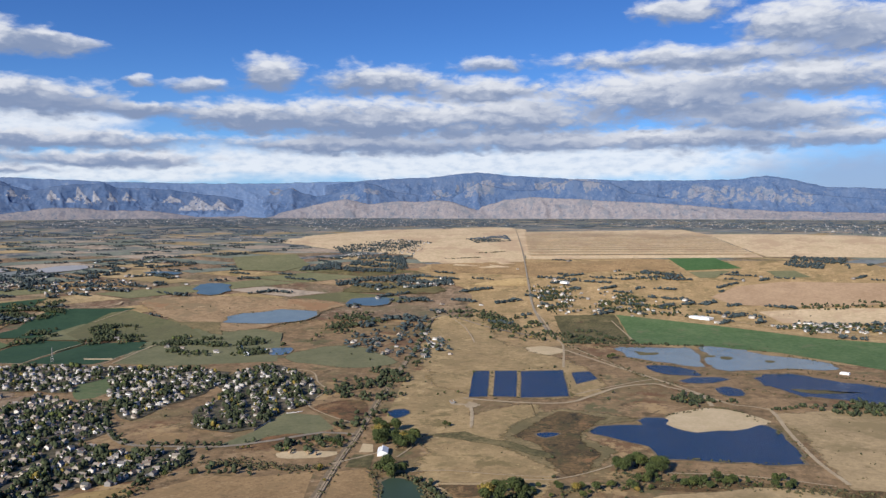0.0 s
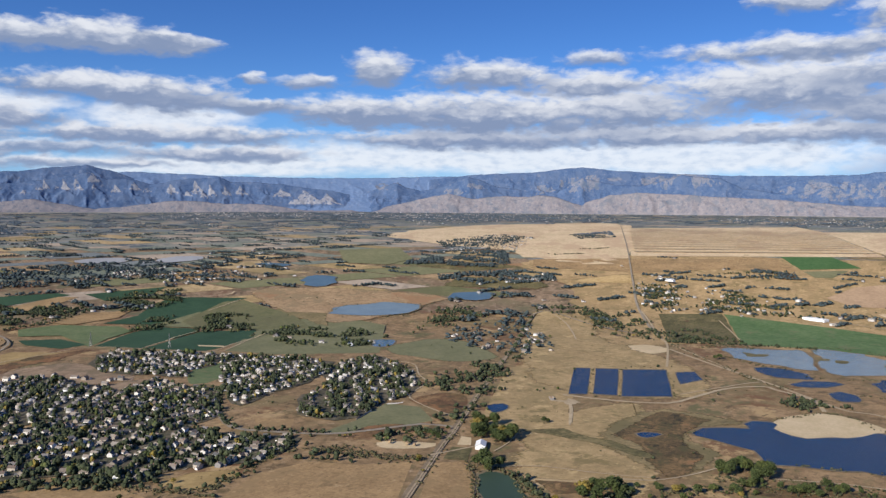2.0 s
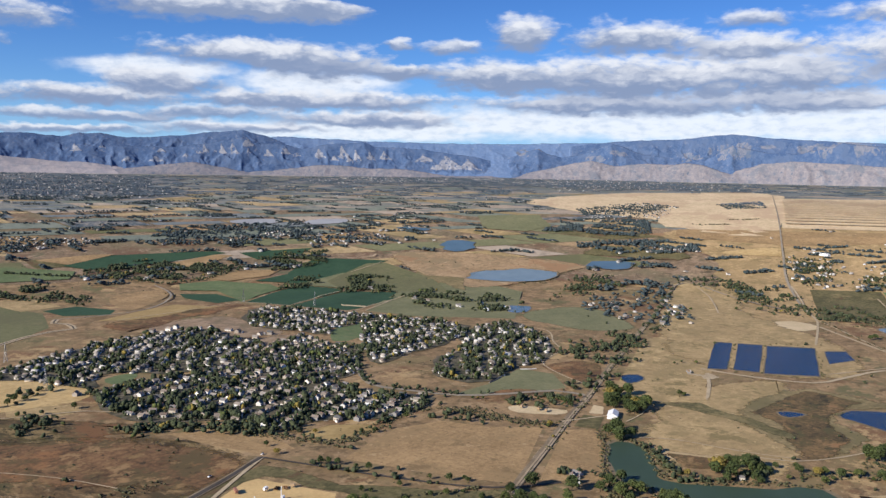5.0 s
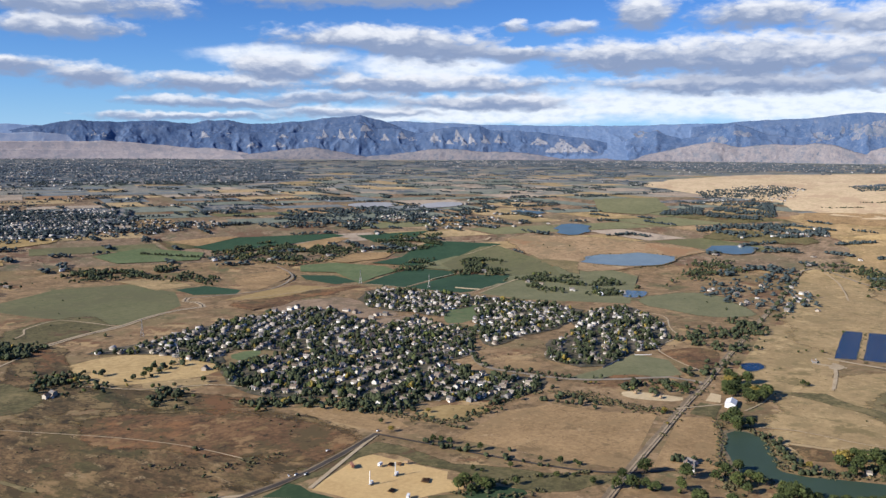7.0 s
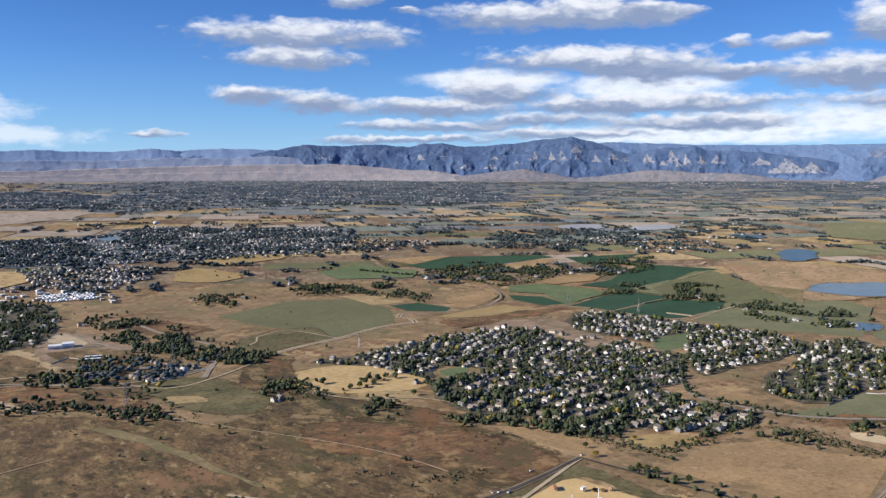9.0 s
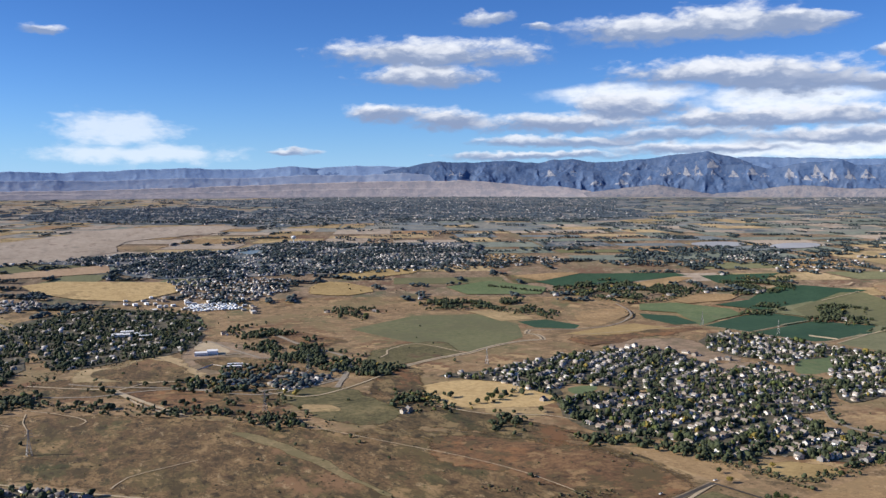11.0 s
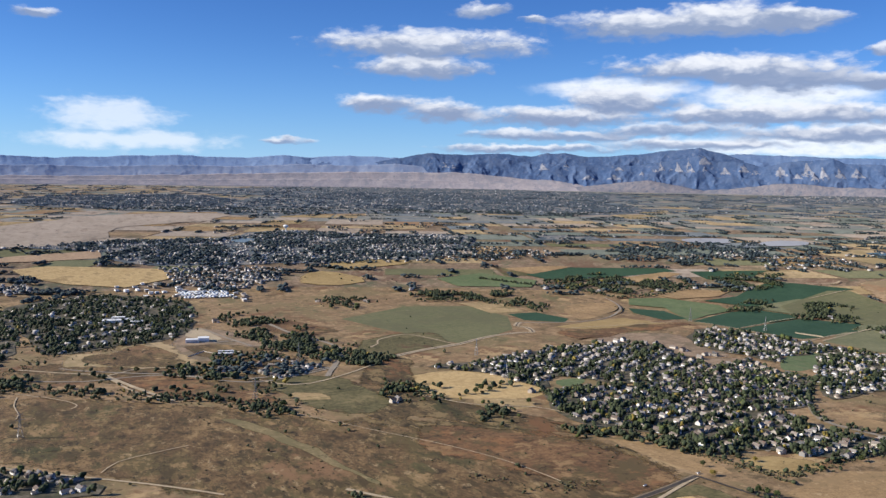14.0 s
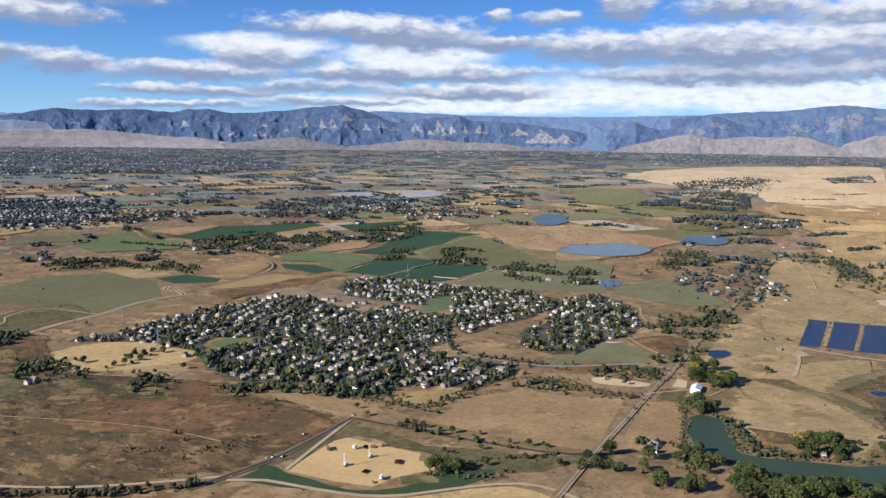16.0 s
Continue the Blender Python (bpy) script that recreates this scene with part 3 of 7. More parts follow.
def drape(name, ring, mat, lift, verge=0.0):
    """A sheet laid on the land; with a verge its rim thins out into the grass around."""
    bm = bmesh.new()
    rim = bm.verts.layers.float.new("verge")
    vs = [bm.verts.new((x, y, 0)) for x, y in ring]
    if verge:
        turn = sum(ring[i - 1][0] * ring[i][1] - ring[i][0] * ring[i - 1][1] for i in range(len(ring)))
        side = 1.0 if turn > 0 else -1.0
        inner = []
        for i, (x, y) in enumerate(ring):
            t = Vector((ring[(i + 1) % len(ring)][0] - ring[i - 1][0], ring[(i + 1) % len(ring)][1] - ring[i - 1][1]))
            t = t.normalized() if t.length else t
            inner.append(bm.verts.new((x - t.y * side * verge, y + t.x * side * verge, 0)))
        for i in range(len(vs)):
            bm.faces.new((vs[i - 1], vs[i], inner[i], inner[i - 1]))
        for v in vs:
            v[rim] = 1.0
        vs = inner
    try:
        bm.faces.new(vs)
    except ValueError:
        pass
    bmesh.ops.triangulate(bm, faces=bm.faces[:])
    for _ in range(5):
        long = [e for e in bm.edges if max(v.co.length for v in e.verts) > NEAR_R and e.calc_length() > 0.055 * max(v.co.length for v in e.verts)]
        if not long:
            break
        bmesh.ops.subdivide_edges(bm, edges=long, cuts=1)
        bmesh.ops.triangulate(bm, faces=[f for f in bm.faces if len(f.verts) > 3])
    for v in bm.verts:
        x, y, z, s = place(v.co.x, v.co.y)
        v.co = (x, y, z + lift + (0.3 + 2.6 * lift if s < 1 else 0))
    bmesh.ops.recalc_face_normals(bm, faces=bm.faces[:])
    for f in bm.faces:
        if f.normal.z < 0:
            f.normal_flip()
    me = bpy.data.meshes.new(name)
    bm.to_mesh(me)
    bm.free()
    me.materials.append(MATS[mat])
    return new(name, me)


FIELD_WORDS = {"scrub": "brown dry scrub grassland", "heath": "dark brown dry heath grass", "pale_grass": "pale tan dry grassland", "lucerne": "green hay field", "olive": "olive green dry grass", "rust": "rust brown weedy ground", "rust2": "orange tan harvested field",
               "plowed": "bare brown ploughed field", "straw": "pale straw stubble field", "gold": "golden dry grass field", "tan": "tan dry grass field",
               "tan2": "reddish tan dry pasture", "fallow": "grey brown fallow field", "sand": "bare pale sand ground", "meadow": "pale green meadow",
               "pasture": "large olive green pasture", "park": "green mown grass", "crop": "dark green irrigated crop field", "crop2": "bright green crop field",
               "darkgrass": "dark green wet grass", "marsh_grass": "dark brown marsh grass", "sedge": "olive tan sedge grass", "track": "bare sandy turning place", "hazed_tan": "tan dry field far off, paled by haze in its colour", "dirt2": "bare tan building ground", "stubble": "pale wheat stubble field", "pad_sand": "bare orange sand drill pad"}


CLEAR = []      # outlines kept free of loose shrubs
PONDS = []      # water outlines with their bounds
TILLED = []     # fields without tree rows


VERGES = {"scrub": 34, "heath": 34, "olive": 30, "rust": 26, "tan": 30, "tan2": 30, "gold": 16, "sedge": 26, "marsh_grass": 26, "fallow": 26, "dirt2": 16, "meadow": 14}


def area_of(pts):
    return abs(sum(pts[i][0] * pts[i - 1][1] - pts[i - 1][0] * pts[i][1] for i in range(len(pts)))) / 2


def rim_of(pts):
    return sum(math.hypot(pts[i][0] - pts[i - 1][0], pts[i][1] - pts[i - 1][1]) for i in range(len(pts)))


def field(name, mat, opt, pts):
    LAYER[0] += 1
    if mat not in ("scrub", "heath", "olive", "rust", "pale_grass"):
        TILLED.append((min(p[0] for p in pts), max(p[0] for p in pts), min(p[1] for p in pts), max(p[1] for p in pts), pts))
    if mat in ("crop", "crop2", "pad_sand", "sand", "straw", "plowed", "park"):
        CLEAR.append(pts)
    d = min(math.hypot(*p) for p in pts)
    ob = drape("field_" + name, outline(pts, opt, 40 if d < 2200 else 160), mat, 0.05 + 0.004 * LAYER[0], min(VERGES[mat], 0.4 * area_of(pts) / rim_of(pts)) if opt == "w" and mat in VERGES else 0.0)
    tagged(ob, FIELD_WORDS[mat] + " on the plain", "field", kind="structure")


def water(name, mat, opt, pts):
    LAYER[0] += 1
    CLEAR.append(pts)
    PONDS.append((min(p[0] for p in pts), max(p[0] for p in pts), min(p[1] for p in pts), max(p[1] for p in pts), pts))
    ring = outline(pts, opt, 30 if math.hypot(*pts[0]) < 2200 else 120)
    cx, cy = sum(p[0] for p in ring) / len(ring), sum(p[1] for p in ring) / len(ring)
    size = sum(math.hypot(p[0] - cx, p[1] - cy) for p in ring) / len(ring)
    g = 1 + (3.5 if size < 80 else 5.0) / size
    bank = [(cx + (x - cx) * g, cy + (y - cy) * g) for x, y in ring]
    b = drape("bank_" + name, bank, "bank", 0.05 + 0.004 * LAYER[0])
    tagged(b, "bare muddy earth bank round a pond", "bank", kind="structure")
    LAYER[0] += 1
    ob = drape("water_" + name, ring, mat, 0.06 + 0.004 * LAYER[0])
    words = {"deep": "dark blue still pond water", "mid": "blue pond water", "pale": "lake water paled blue in colour like reflected sky", "pale_grey": "pale grey reservoir water", "algae": "grey green pond water"}
    tagged(ob, words[mat] + " with muddy banks", "pond", kind="structure")


def spline(pts, step=25.0):
    out = []
    for i in range(len(pts) - 1):
        p0, p1, p2, p3 = (Vector((*pts[min(max(i + k, 0), len(pts) - 1)], 0)) for k in (-1, 0, 1, 2))
        m = max(2, min(30, int((p2 - p1).length / step)))
        for j in range(m):
            t = j / m
            out.append(0.5 * (2 * p1 + (p2 - p0) * t + (2 * p0 - 5 * p1 + 4 * p2 - p3) * t * t + (3 * p1 - p0 - 3 * p2 + p3) * t ** 3))
    out.append(Vector((*pts[-1], 0)))
    return out


def ribbon(name, line, offset, width, mat, lift, camber=0.0):
    verts, faces = [], []
    for i, p in enumerate(line):
        d = (line[min(i + 1, len(line) - 1)] - line[max(i - 1, 0)]).normalized()
        s = Vector((d.y, -d.x, 0))
        for k, w in ((-0.5, 0.0), (0.0, camber), (0.5, 0.0)):
            wob = 1 + 0.25 * noise.noise(p * 0.03 + s * k)
            q = p + s * (offset + width * k * wob)
            x, y, z, sc = place(q.x, q.y)
            verts.append((x, y, z + lift + w + (0.5 + 2.6 * lift if sc < 1 else 0)))
    for i in range(len(line) - 1):
        for k in (0, 1):
            a = i * 3 + k
            faces.append((a, a + 1, a + 4, a + 3))
    return obj_from(name, verts, faces, [mat])


def road(name, mat, width, pts):
    LAYER[0] += 1
    line = spline(pts)
    lift = 0.1 + 0.004 * LAYER[0]
    words = {"track": "pale sandy dirt track", "darkroad": "dark narrow strip", "asphalt": "grey asphalt country road", "dirt": "bare earth road beside a dark ditch", "ballast": "gravel railway bed beside a country road"}
    ob = ribbon("road_" + name, line, 0, width, mat, lift, 0.05)
    tagged(ob, words[mat] + " across the plain", "road", kind="structure")
    if mat == "ballast":
        a = ribbon("road_lane", line, -3.4, 4.6, "dirt", lift + 0.06, 0.04)
        tagged(a, "grey asphalt lane beside the railway", "road", kind="structure")
        for off in (2.0, 5.2):
            r = ribbon("railway_track", line, off, 0.9, "darkroad", lift + 0.1, 0.04)
            tagged(r, "dark railway track on gravel bed", "railway", kind="structure")
    if name == "canal":
        r = ribbon("ditch", line, 0.0, 3.2, "darkroad", lift + 0.08, 0.03)
        tagged(r, "dark water ditch between two sandy banks", "ditch", kind="structure")
    if mat == "dirt":
        r = ribbon("ditch", line, -0.5, 6.0, "darkroad", lift + 0.08, 0.03)
        tagged(r, "dark ditch along the dirt road", "ditch", kind="structure")


field("east_plain", "pale_grass", "w", [(2080, 640), (3300, 1100), (4500, 1750), (5300, 1300), (5600, 300), (5300, -700), (2300, -560), (2150, 300)])
field("scrub_near", "heath", "w", [(348, 1136), (467, 1092), (571, 1024), (654, 903), (667, 764), (539, 723), (469, 707), (367, 776), (259, 865)])
field("scrub_left", "scrub", "w", [(-216, 1404), (-108, 1422), (67, 1357), (288, 1184), (413, 1092), (538, 989), (632, 928), (654, 767), (519, 709), (188, 831), (-4, 1011), (-99, 1083), (-182, 1158)])
field("rust_patch", "rust", "w", [(446, 1061), (557, 1001), (631, 884), (650, 768), (558, 728), (508, 789), (451, 876), (404, 965)])
field("plowed_mid", "plowed", "-", [(783, 688), (855, 701), (920, 673), (939, 609), (984, 550), (784, 473), (752, 570), (726, 674)])
field("plowed_left", "plowed", "-", [(652, 913), (714, 880), (734, 809), (716, 746), (675, 765), (657, 858)])
field("plowed_east", "plowed", "-", [(990, 523), (1024, 489), (916, 432), (859, 396), (811, 458)])
field("straw_oval", "straw", "s", [(517, 1325), (619, 1348), (703, 1276), (704, 1174), (665, 1139), (597, 1152), (519, 1208)])
field("straw_small", "tan", "s", [(572, 1164), (650, 1131), (643, 1094), (606, 1087), (568, 1113)])
field("gold_creek", "gold", "w", [(782, 793), (842, 752), (844, 712), (776, 712), (752, 762)])
field("meadow_pale", "meadow", "-", [(1126, 731), (1246, 747), (1252, 684), (1184, 623), (1093, 672), (1038, 740)])
field("brown_small", "plowed", "-", [(1068, 883), (1087, 821), (1048, 798), (1017, 838)])
field("rust_wedge", "rust", "s", [(1286, 724), (1356, 704), (1366, 657), (1294, 616), (1222, 605), (1256, 665)])
field("tan_east", "tan", "w", [(1235, 480), (1359, 449), (1457, 352), (1020, 232), (980, 325), (996, 409), (1100, 455)])
field("grass_rail", "tan", "-", [(1207, 554), (1619, 678), (1791, 630), (1526, 500), (1279, 437), (1170, 461)])
field("sand_oval", "sand", "s", [(1028, 636), (1048, 633), (1075, 564), (1046, 566), (1019, 613)])
field("drill_pad", "pad_sand", "-", [(509, 677), (602, 710), (619, 706), (644, 609), (627, 595), (636, 576), (618, 565), (599, 574), (577, 581), (545, 581), (526, 620)])
field("pad_grass", "darkgrass", "w", [(472, 696), (504, 707), (507, 669), (518, 611), (539, 574), (593, 555), (618, 559), (663, 521), (631, 511), (547, 550), (499, 613), (471, 680)])
field("bare_lots", "dirt2", "w", [(1048, 1528), (1237, 1536), (1246, 1445), (1221, 1322), (1171, 1270), (1085, 1310), (1049, 1415)])
field("bare_road", "dirt2", "w", [(1020, 1260), (1158, 1283), (1209, 1250), (1076, 1191), (972, 1137), (893, 1135)])
field("west_dark", "heath", "w", [(505, 1505), (590, 1481), (516, 1242), (553, 1153), (619, 1062), (669, 925), (555, 996), (449, 1103), (374, 1130)])
field("flats_dark", "scrub", "w", [(-247, 1625), (-139, 1620), (4, 1665), (168, 1553), (325, 1412), (474, 1305), (434, 1196), (294, 1283), (46, 1452), (-128, 1478), (-219, 1421)])
field("brown_flat", "rust", "w", [(48, 1515), (177, 1467), (218, 1361), (290, 1267), (249, 1241), (128, 1356)])
field("pale_flat", "tan", "w", [(302, 1318), (374, 1302), (392, 1236), (323, 1220)])
field("olive_flat", "olive", "w", [(288, 1426), (417, 1378), (456, 1205), (397, 1143), (311, 1208)])
field("lot_mall", "dirt2", "w", [(166, 1726), (233, 1898), (328, 1863), (380, 1646), (350, 1520), (231, 1565), (151, 1580)])
field("rust_near", "heath", "w", [(-156, 1208), (-52, 1182), (-3, 1126), (-90, 1135)])
field("rust_edge", "rust", "w", [(1112, 695), (1151, 657), (1095, 643), (1032, 683)])
field("pad_verge", "olive", "w", [(642, 738), (673, 624), (717, 542), (758, 464), (666, 502), (647, 599), (625, 707), (532, 694), (504, 707)])
field("field_bottom", "straw", "w", [(488, 566), (540, 543), (608, 507), (645, 478), (652, 434), (643, 407)])
field("park_center", "park", "s", [(1202, 1144), (1302, 1230), (1390, 1237), (1272, 1132)])
field("park_west", "park", "s", [(760, 1220), (816, 1217), (784, 1179), (748, 1183)])
field("pasture_large", "pasture", "-", [(593, 1939), (805, 2071), (976, 2021), (1000, 1845), (924, 1679), (793, 1590), (735, 1577), (654, 1752)])
field("pasture_south", "olive", "w", [(606, 1707), (738, 1699), (717, 1567), (585, 1511), (510, 1457), (497, 1578)])
field("crop_one", "crop", "-", [(1406, 1632), (1600, 1713), (1695, 1728), (1721, 1625), (1700, 1579), (1441, 1519)])
field("crop_two", "crop", "-", [(1440, 1510), (1698, 1569), (1777, 1453), (1696, 1389), (1506, 1359), (1482, 1365)])
field("crop_three", "crop", "-", [(1668, 1899), (1835, 1944), (2064, 2106), (2245, 2194), (2340, 1951), (2237, 1926), (1949, 1813), (1736, 1730)])
field("crop_light", "park", "-", [(1487, 2006), (1595, 1982), (1652, 1821), (1612, 1730), (1492, 1687), (1397, 1637), (1473, 1829), (1412, 1905)])
field("crop_low", "crop", "-", [(1374, 1854), (1434, 1781), (1411, 1660), (1347, 1668), (1339, 1782)])
field("crop_five", "crop", "-", [(1489, 2620), (1781, 2775), (2122, 2640), (2106, 2550), (1746, 2460), (1631, 2432), (1489, 2463)])
field("crop_six", "crop", "-", [(2143, 2525), (2479, 2468), (2204, 2280), (2044, 2315)])
field("crop_seven", "crop", "-", [(1016, 1875), (1100, 1876), (1128, 1765), (1088, 1721), (1011, 1779)])
field("brown_five", "plowed", "-", [(1509, 2825), (1747, 2845), (1793, 2795), (1515, 2625)])
field("brown_six", "plowed", "-", [(1680, 2401), (2043, 2540), (2072, 2475), (1767, 2289)])
field("brown_seven", "plowed", "-", [(1605, 2050), (1792, 2111), (1905, 2041), (1777, 1959), (1616, 1954)])
field("meadow_crop", "meadow", "-", [(1697, 1753), (1969, 1838), (2028, 1756), (1880, 1455), (1783, 1449), (1735, 1628)])
field("meadow_east", "meadow", "-", [(1773, 1447), (2129, 1494), (2021, 1204), (1651, 1002), (1526, 1193), (1506, 1326)])
field("gold_strip", "gold", "-", [(1028, 1675), (1186, 1718), (1265, 1730), (1315, 1628), (1207, 1628), (1098, 1614)])
field("rust_strip", "rust", "w", [(1031, 1630), (1312, 1629), (1371, 1602), (1261, 1566), (1053, 1525), (983, 1531)])
field("brown_circle", "plowed", "s", [(1185, 1879), (1273, 1954), (1378, 1939), (1322, 1839), (1226, 1776), (1151, 1740)])
field("tan_nine", "tan", "-", [(971, 2082), (1080, 2026), (1077, 1901), (980, 1898)])
field("gold_one", "gold", "w", [(696, 2780), (832, 2930), (905, 2700), (786, 2530), (672, 2620)])
field("gold_two", "gold", "w", [(859, 3100), (1090, 3285), (1259, 3230), (1218, 3055), (942, 2960)])
field("green_ten", "park", "-", [(1136, 2610), (1352, 2705), (1440, 2456), (1336, 2313), (1120, 2400)])
field("sports_green", "park", "-", [(217, 2228), (287, 2240), (281, 2151), (225, 2134)])
field("gold_far", "straw", "-", [(-189, 3245), (-75, 3335), (311, 3130), (290, 2845), (145, 2665), (-16, 2795), (-139, 3005)])
field("orange_far", "rust2", "-", [(-310, 3655), (-170, 3770), (113, 3930), (113, 3590), (-78, 3525), (-277, 3495)])
field("tan_far", "hazed_tan", "w", [(-760, 5130), (-351, 5815), (277, 7020), (1160, 7265), (967, 6325), (318, 5555), (151, 4660), (-207, 4110), (-603, 4035)])
field("ball_green", "darkgrass", "s", [(-204, 1315), (-145, 1305), (-115, 1271), (-139, 1238), (-194, 1243)])
field("ball_sand", "sand", "s", [(-206, 1328), (-171, 1339), (-136, 1302), (-164, 1280), (-200, 1285)])
field("green_long", "lucerne", "-", [(2710, 408), (2630, 245), (2540, 66), (2405, -159), (2374, -338), (1973, -278), (2062, -168), (2144, -55), (2181, 125), (2169, 288)])
field("olive_long", "olive", "-", [(2615, 587), (2720, 416), (2177, 292), (2129, 452)])
field("green_rect", "crop2", "-", [(5680, 524), (5845, 243), (4910, 57), (4645, 330)])
field("teal_one", "meadow", "-", [(4535, 309), (4725, 106), (4225, 168), (4200, 236)])
field("teal_two", "meadow", "-", [(4745, -62), (4835, -203), (4415, -263), (4325, -110)])
field("striped_hill", "stubble", "-", [(10440, 2730), (12125, 906), (10375, 510), (5960, -72), (5265, 1350)])
field("straw_hill", "stubble", "w", [(7205, 4235), (9285, 4675), (10800, 4570), (12160, 3285), (5155, 1323), (4765, 1807), (5450, 2274), (5950, 3100)])
field("hill_brown", "plowed", "-", [(4675, 1773), (5055, 1297), (4085, 1035), (4120, 1566)])
field("hill_tan", "stubble", "-", [(10375, 510), (10730, -473), (10015, -1485), (6200, -912), (6090, -260), (6025, -84)])
field("tan_orange", "rust2", "-", [(3340, 151), (3815, 67), (4110, -122), (4200, -612), (3355, -485), (3135, -213), (3105, 58)])
field("tan_lower", "stubble", "-", [(2935, -14), (3100, -211), (3190, -460), (2795, -401), (2685, -195), (2680, -81)])
field("brown_right", "plowed", "-", [(4960, 1265), (5500, 525), (4565, 333), (4475, 689), (4020, 1024)])
field("orange_mid", "straw", "-", [(3475, 1168), (3870, 1073), (3895, 998), (3540, 910)])
field("sand_small", "sand", "s", [(1958, 556), (2050, 492), (2012, 428), (1943, 441), (1912, 527)])
field("green_mid", "meadow", "-", [(4835, 3240), (5260, 3010), (4350, 2399), (3895, 2301), (3885, 2565)])
field("green_house", "meadow", "w", [(1741, 1026), (1914, 949), (1740, 754), (1643, 791), (1656, 948)])
field("green_tree", "olive", "w", [(3120, 1585), (3475, 1649), (3395, 1243), (3110, 1163), (3035, 1492)])
field("dry_mid", "tan2", "w", [(2575, 2121), (2775, 1842), (2740, 1393), (2366, 1285), (1970, 1348), (2199, 1751)])
field("dry_east", "tan", "w", [(2485, 953), (2421, 749), (2089, 589), (1875, 375), (1561, 254), (1471, 506), (1695, 682)])
field("sand_spit", "sand", "w", [(1401, 147), (1500, 115), (1525, 47), (1451, -16), (1401, 12), (1359, 61), (1359, 111)])
field("marsh_olive", "sedge", "w", [(1321, 380), (1439, 312), (1420, 214), (1398, 166), (1328, 236), (1280, 245), (1205, 192), (1091, 212), (1095, 272), (1176, 357)])
field("marsh", "marsh_grass", "w", [(1320, 352), (1415, 307), (1384, 236), (1314, 247), (1261, 251), (1197, 215), (1107, 211), (1075, 246), (1143, 287), (1209, 307), (1241, 354)])
field("fallow_right", "fallow", "w", [(1525, -24), (1553, -214), (1131, -151), (1133, -96), (1356, -58)])
field("front_brush", "scrub", "w", [(1112, 115), (1127, 33), (1139, -65), (1149, -154), (1105, -147), (1065, 33), (1056, 130)])
field("fallow_front", "fallow", "w", [(978, 166), (1086, 46), (1125, -52), (1069, -90)])
field("dark_plough", "rust", "-", [(4408, 438), (4449, 368), (4024, 281), (4056, 376)])
field("crop_pasture", "pasture", "-", [(2213, 1945), (2281, 1918), (2064, 1552), (1881, 1352), (1784, 1470), (1732, 1625), (1806, 1742)])
field("pond_sedge", "sedge", "w", [(2167, 1679), (2124, 1597), (2140, 1485), (1927, 1330), (1981, 1463), (2060, 1600)])
field("bare_patch", "tan", "w", [(312, 1299), (368, 1278), (371, 1234), (310, 1246)])
field("town_gap", "tan", "-", [(-235, 2440), (-150, 2175), (-100, 1990), (-62, 1994), (-112, 2180), (-190, 2470)])
field("crop_strip", "sand", "-", [(1535, 1432), (1557, 1373), (1544, 1358), (1524, 1419)])
field("wet_flat", "fallow", "w", [(965, 411), (988, 400), (1042, 288), (1009, 278), (968, 336), (965, 382)])
field("town_edge", "fallow", "w", [(-27, 1709), (52, 1734), (119, 1795), (177, 1803), (192, 1707), (218, 1581), (173, 1543), (118, 1533), (46, 1571), (-26, 1619)])
field("town_edge_scrub", "scrub", "w", [(0, 1690), (60, 1720), (120, 1770), (170, 1690), (195, 1600), (150, 1548), (60, 1580)])
field("lot_ground", "scrub", "w", [(190, 1720), (250, 1740), (330, 1690), (372, 1610), (405, 1522), (395, 1464), (338, 1437), (283, 1446), (235, 1560)])
field("lot_paving", "track", "-", [(226, 1904), (266, 1913), (285, 1786), (264, 1748), (217, 1836)])
field("brown_west", "rust", "-", [(414, 1983), (467, 1972), (545, 1796), (463, 1749), (402, 1810), (388, 1911)])
field("prairie_band", "sedge", "w", [(180, 1185), (209, 1121), (241, 1052), (268, 979), (290, 915), (297, 877), (318, 872), (295, 945), (268, 1041), (236, 1123), (202, 1183)])
field("swale", "olive", "w", [(1192, 477), (1233, 426), (1219, 378), (1205, 326), (1178, 278), (1134, 266), (1146, 302), (1177, 370), (1188, 427)])
field("bank_brown", "rust", "w", [(985, 384), (996, 346), (1014, 309), (978, 306), (951, 339), (961, 364)])
field("barn_lot", "olive", "-", [(1012, 520), (1071, 535), (1075, 506), (1021, 488)])
field("barn_yard", "sand", "-", [(1082, 533), (1123, 546), (1123, 530), (1088, 514)])
field("pad_mound", "olive", "w", [(581, 580), (599, 566), (601, 548), (589, 544), (568, 566)])
water("farm_pool", "mid", "w", [(3645, 2945), (3688, 2784), (3546, 2677), (3504, 2832)])
water("lagoon_one", "deep", "-", [(1694, 556), (1705, 525), (1476, 463), (1461, 493)])
water("lagoon_two", "deep", "-", [(1709, 514), (1725, 471), (1490, 412), (1480, 453)])
water("lagoon_three", "deep", "-", [(1722, 461), (1762, 384), (1527, 322), (1488, 403)])
water("lagoon_four", "deep", "-", [(1745, 361), (1769, 328), (1700, 299), (1638, 330)])
water("lake_sandspit", "deep", "w", [(1300, 246), (1333, 233), (1362, 171), (1391, 185), (1423, 149), (1368, 124), (1351, 93), (1375, 36), (1425, -13), (1259, -53), (1227, -48), (1214, 20), (1209, 78), (1204, 138), (1250, 150), (1279, 228)])
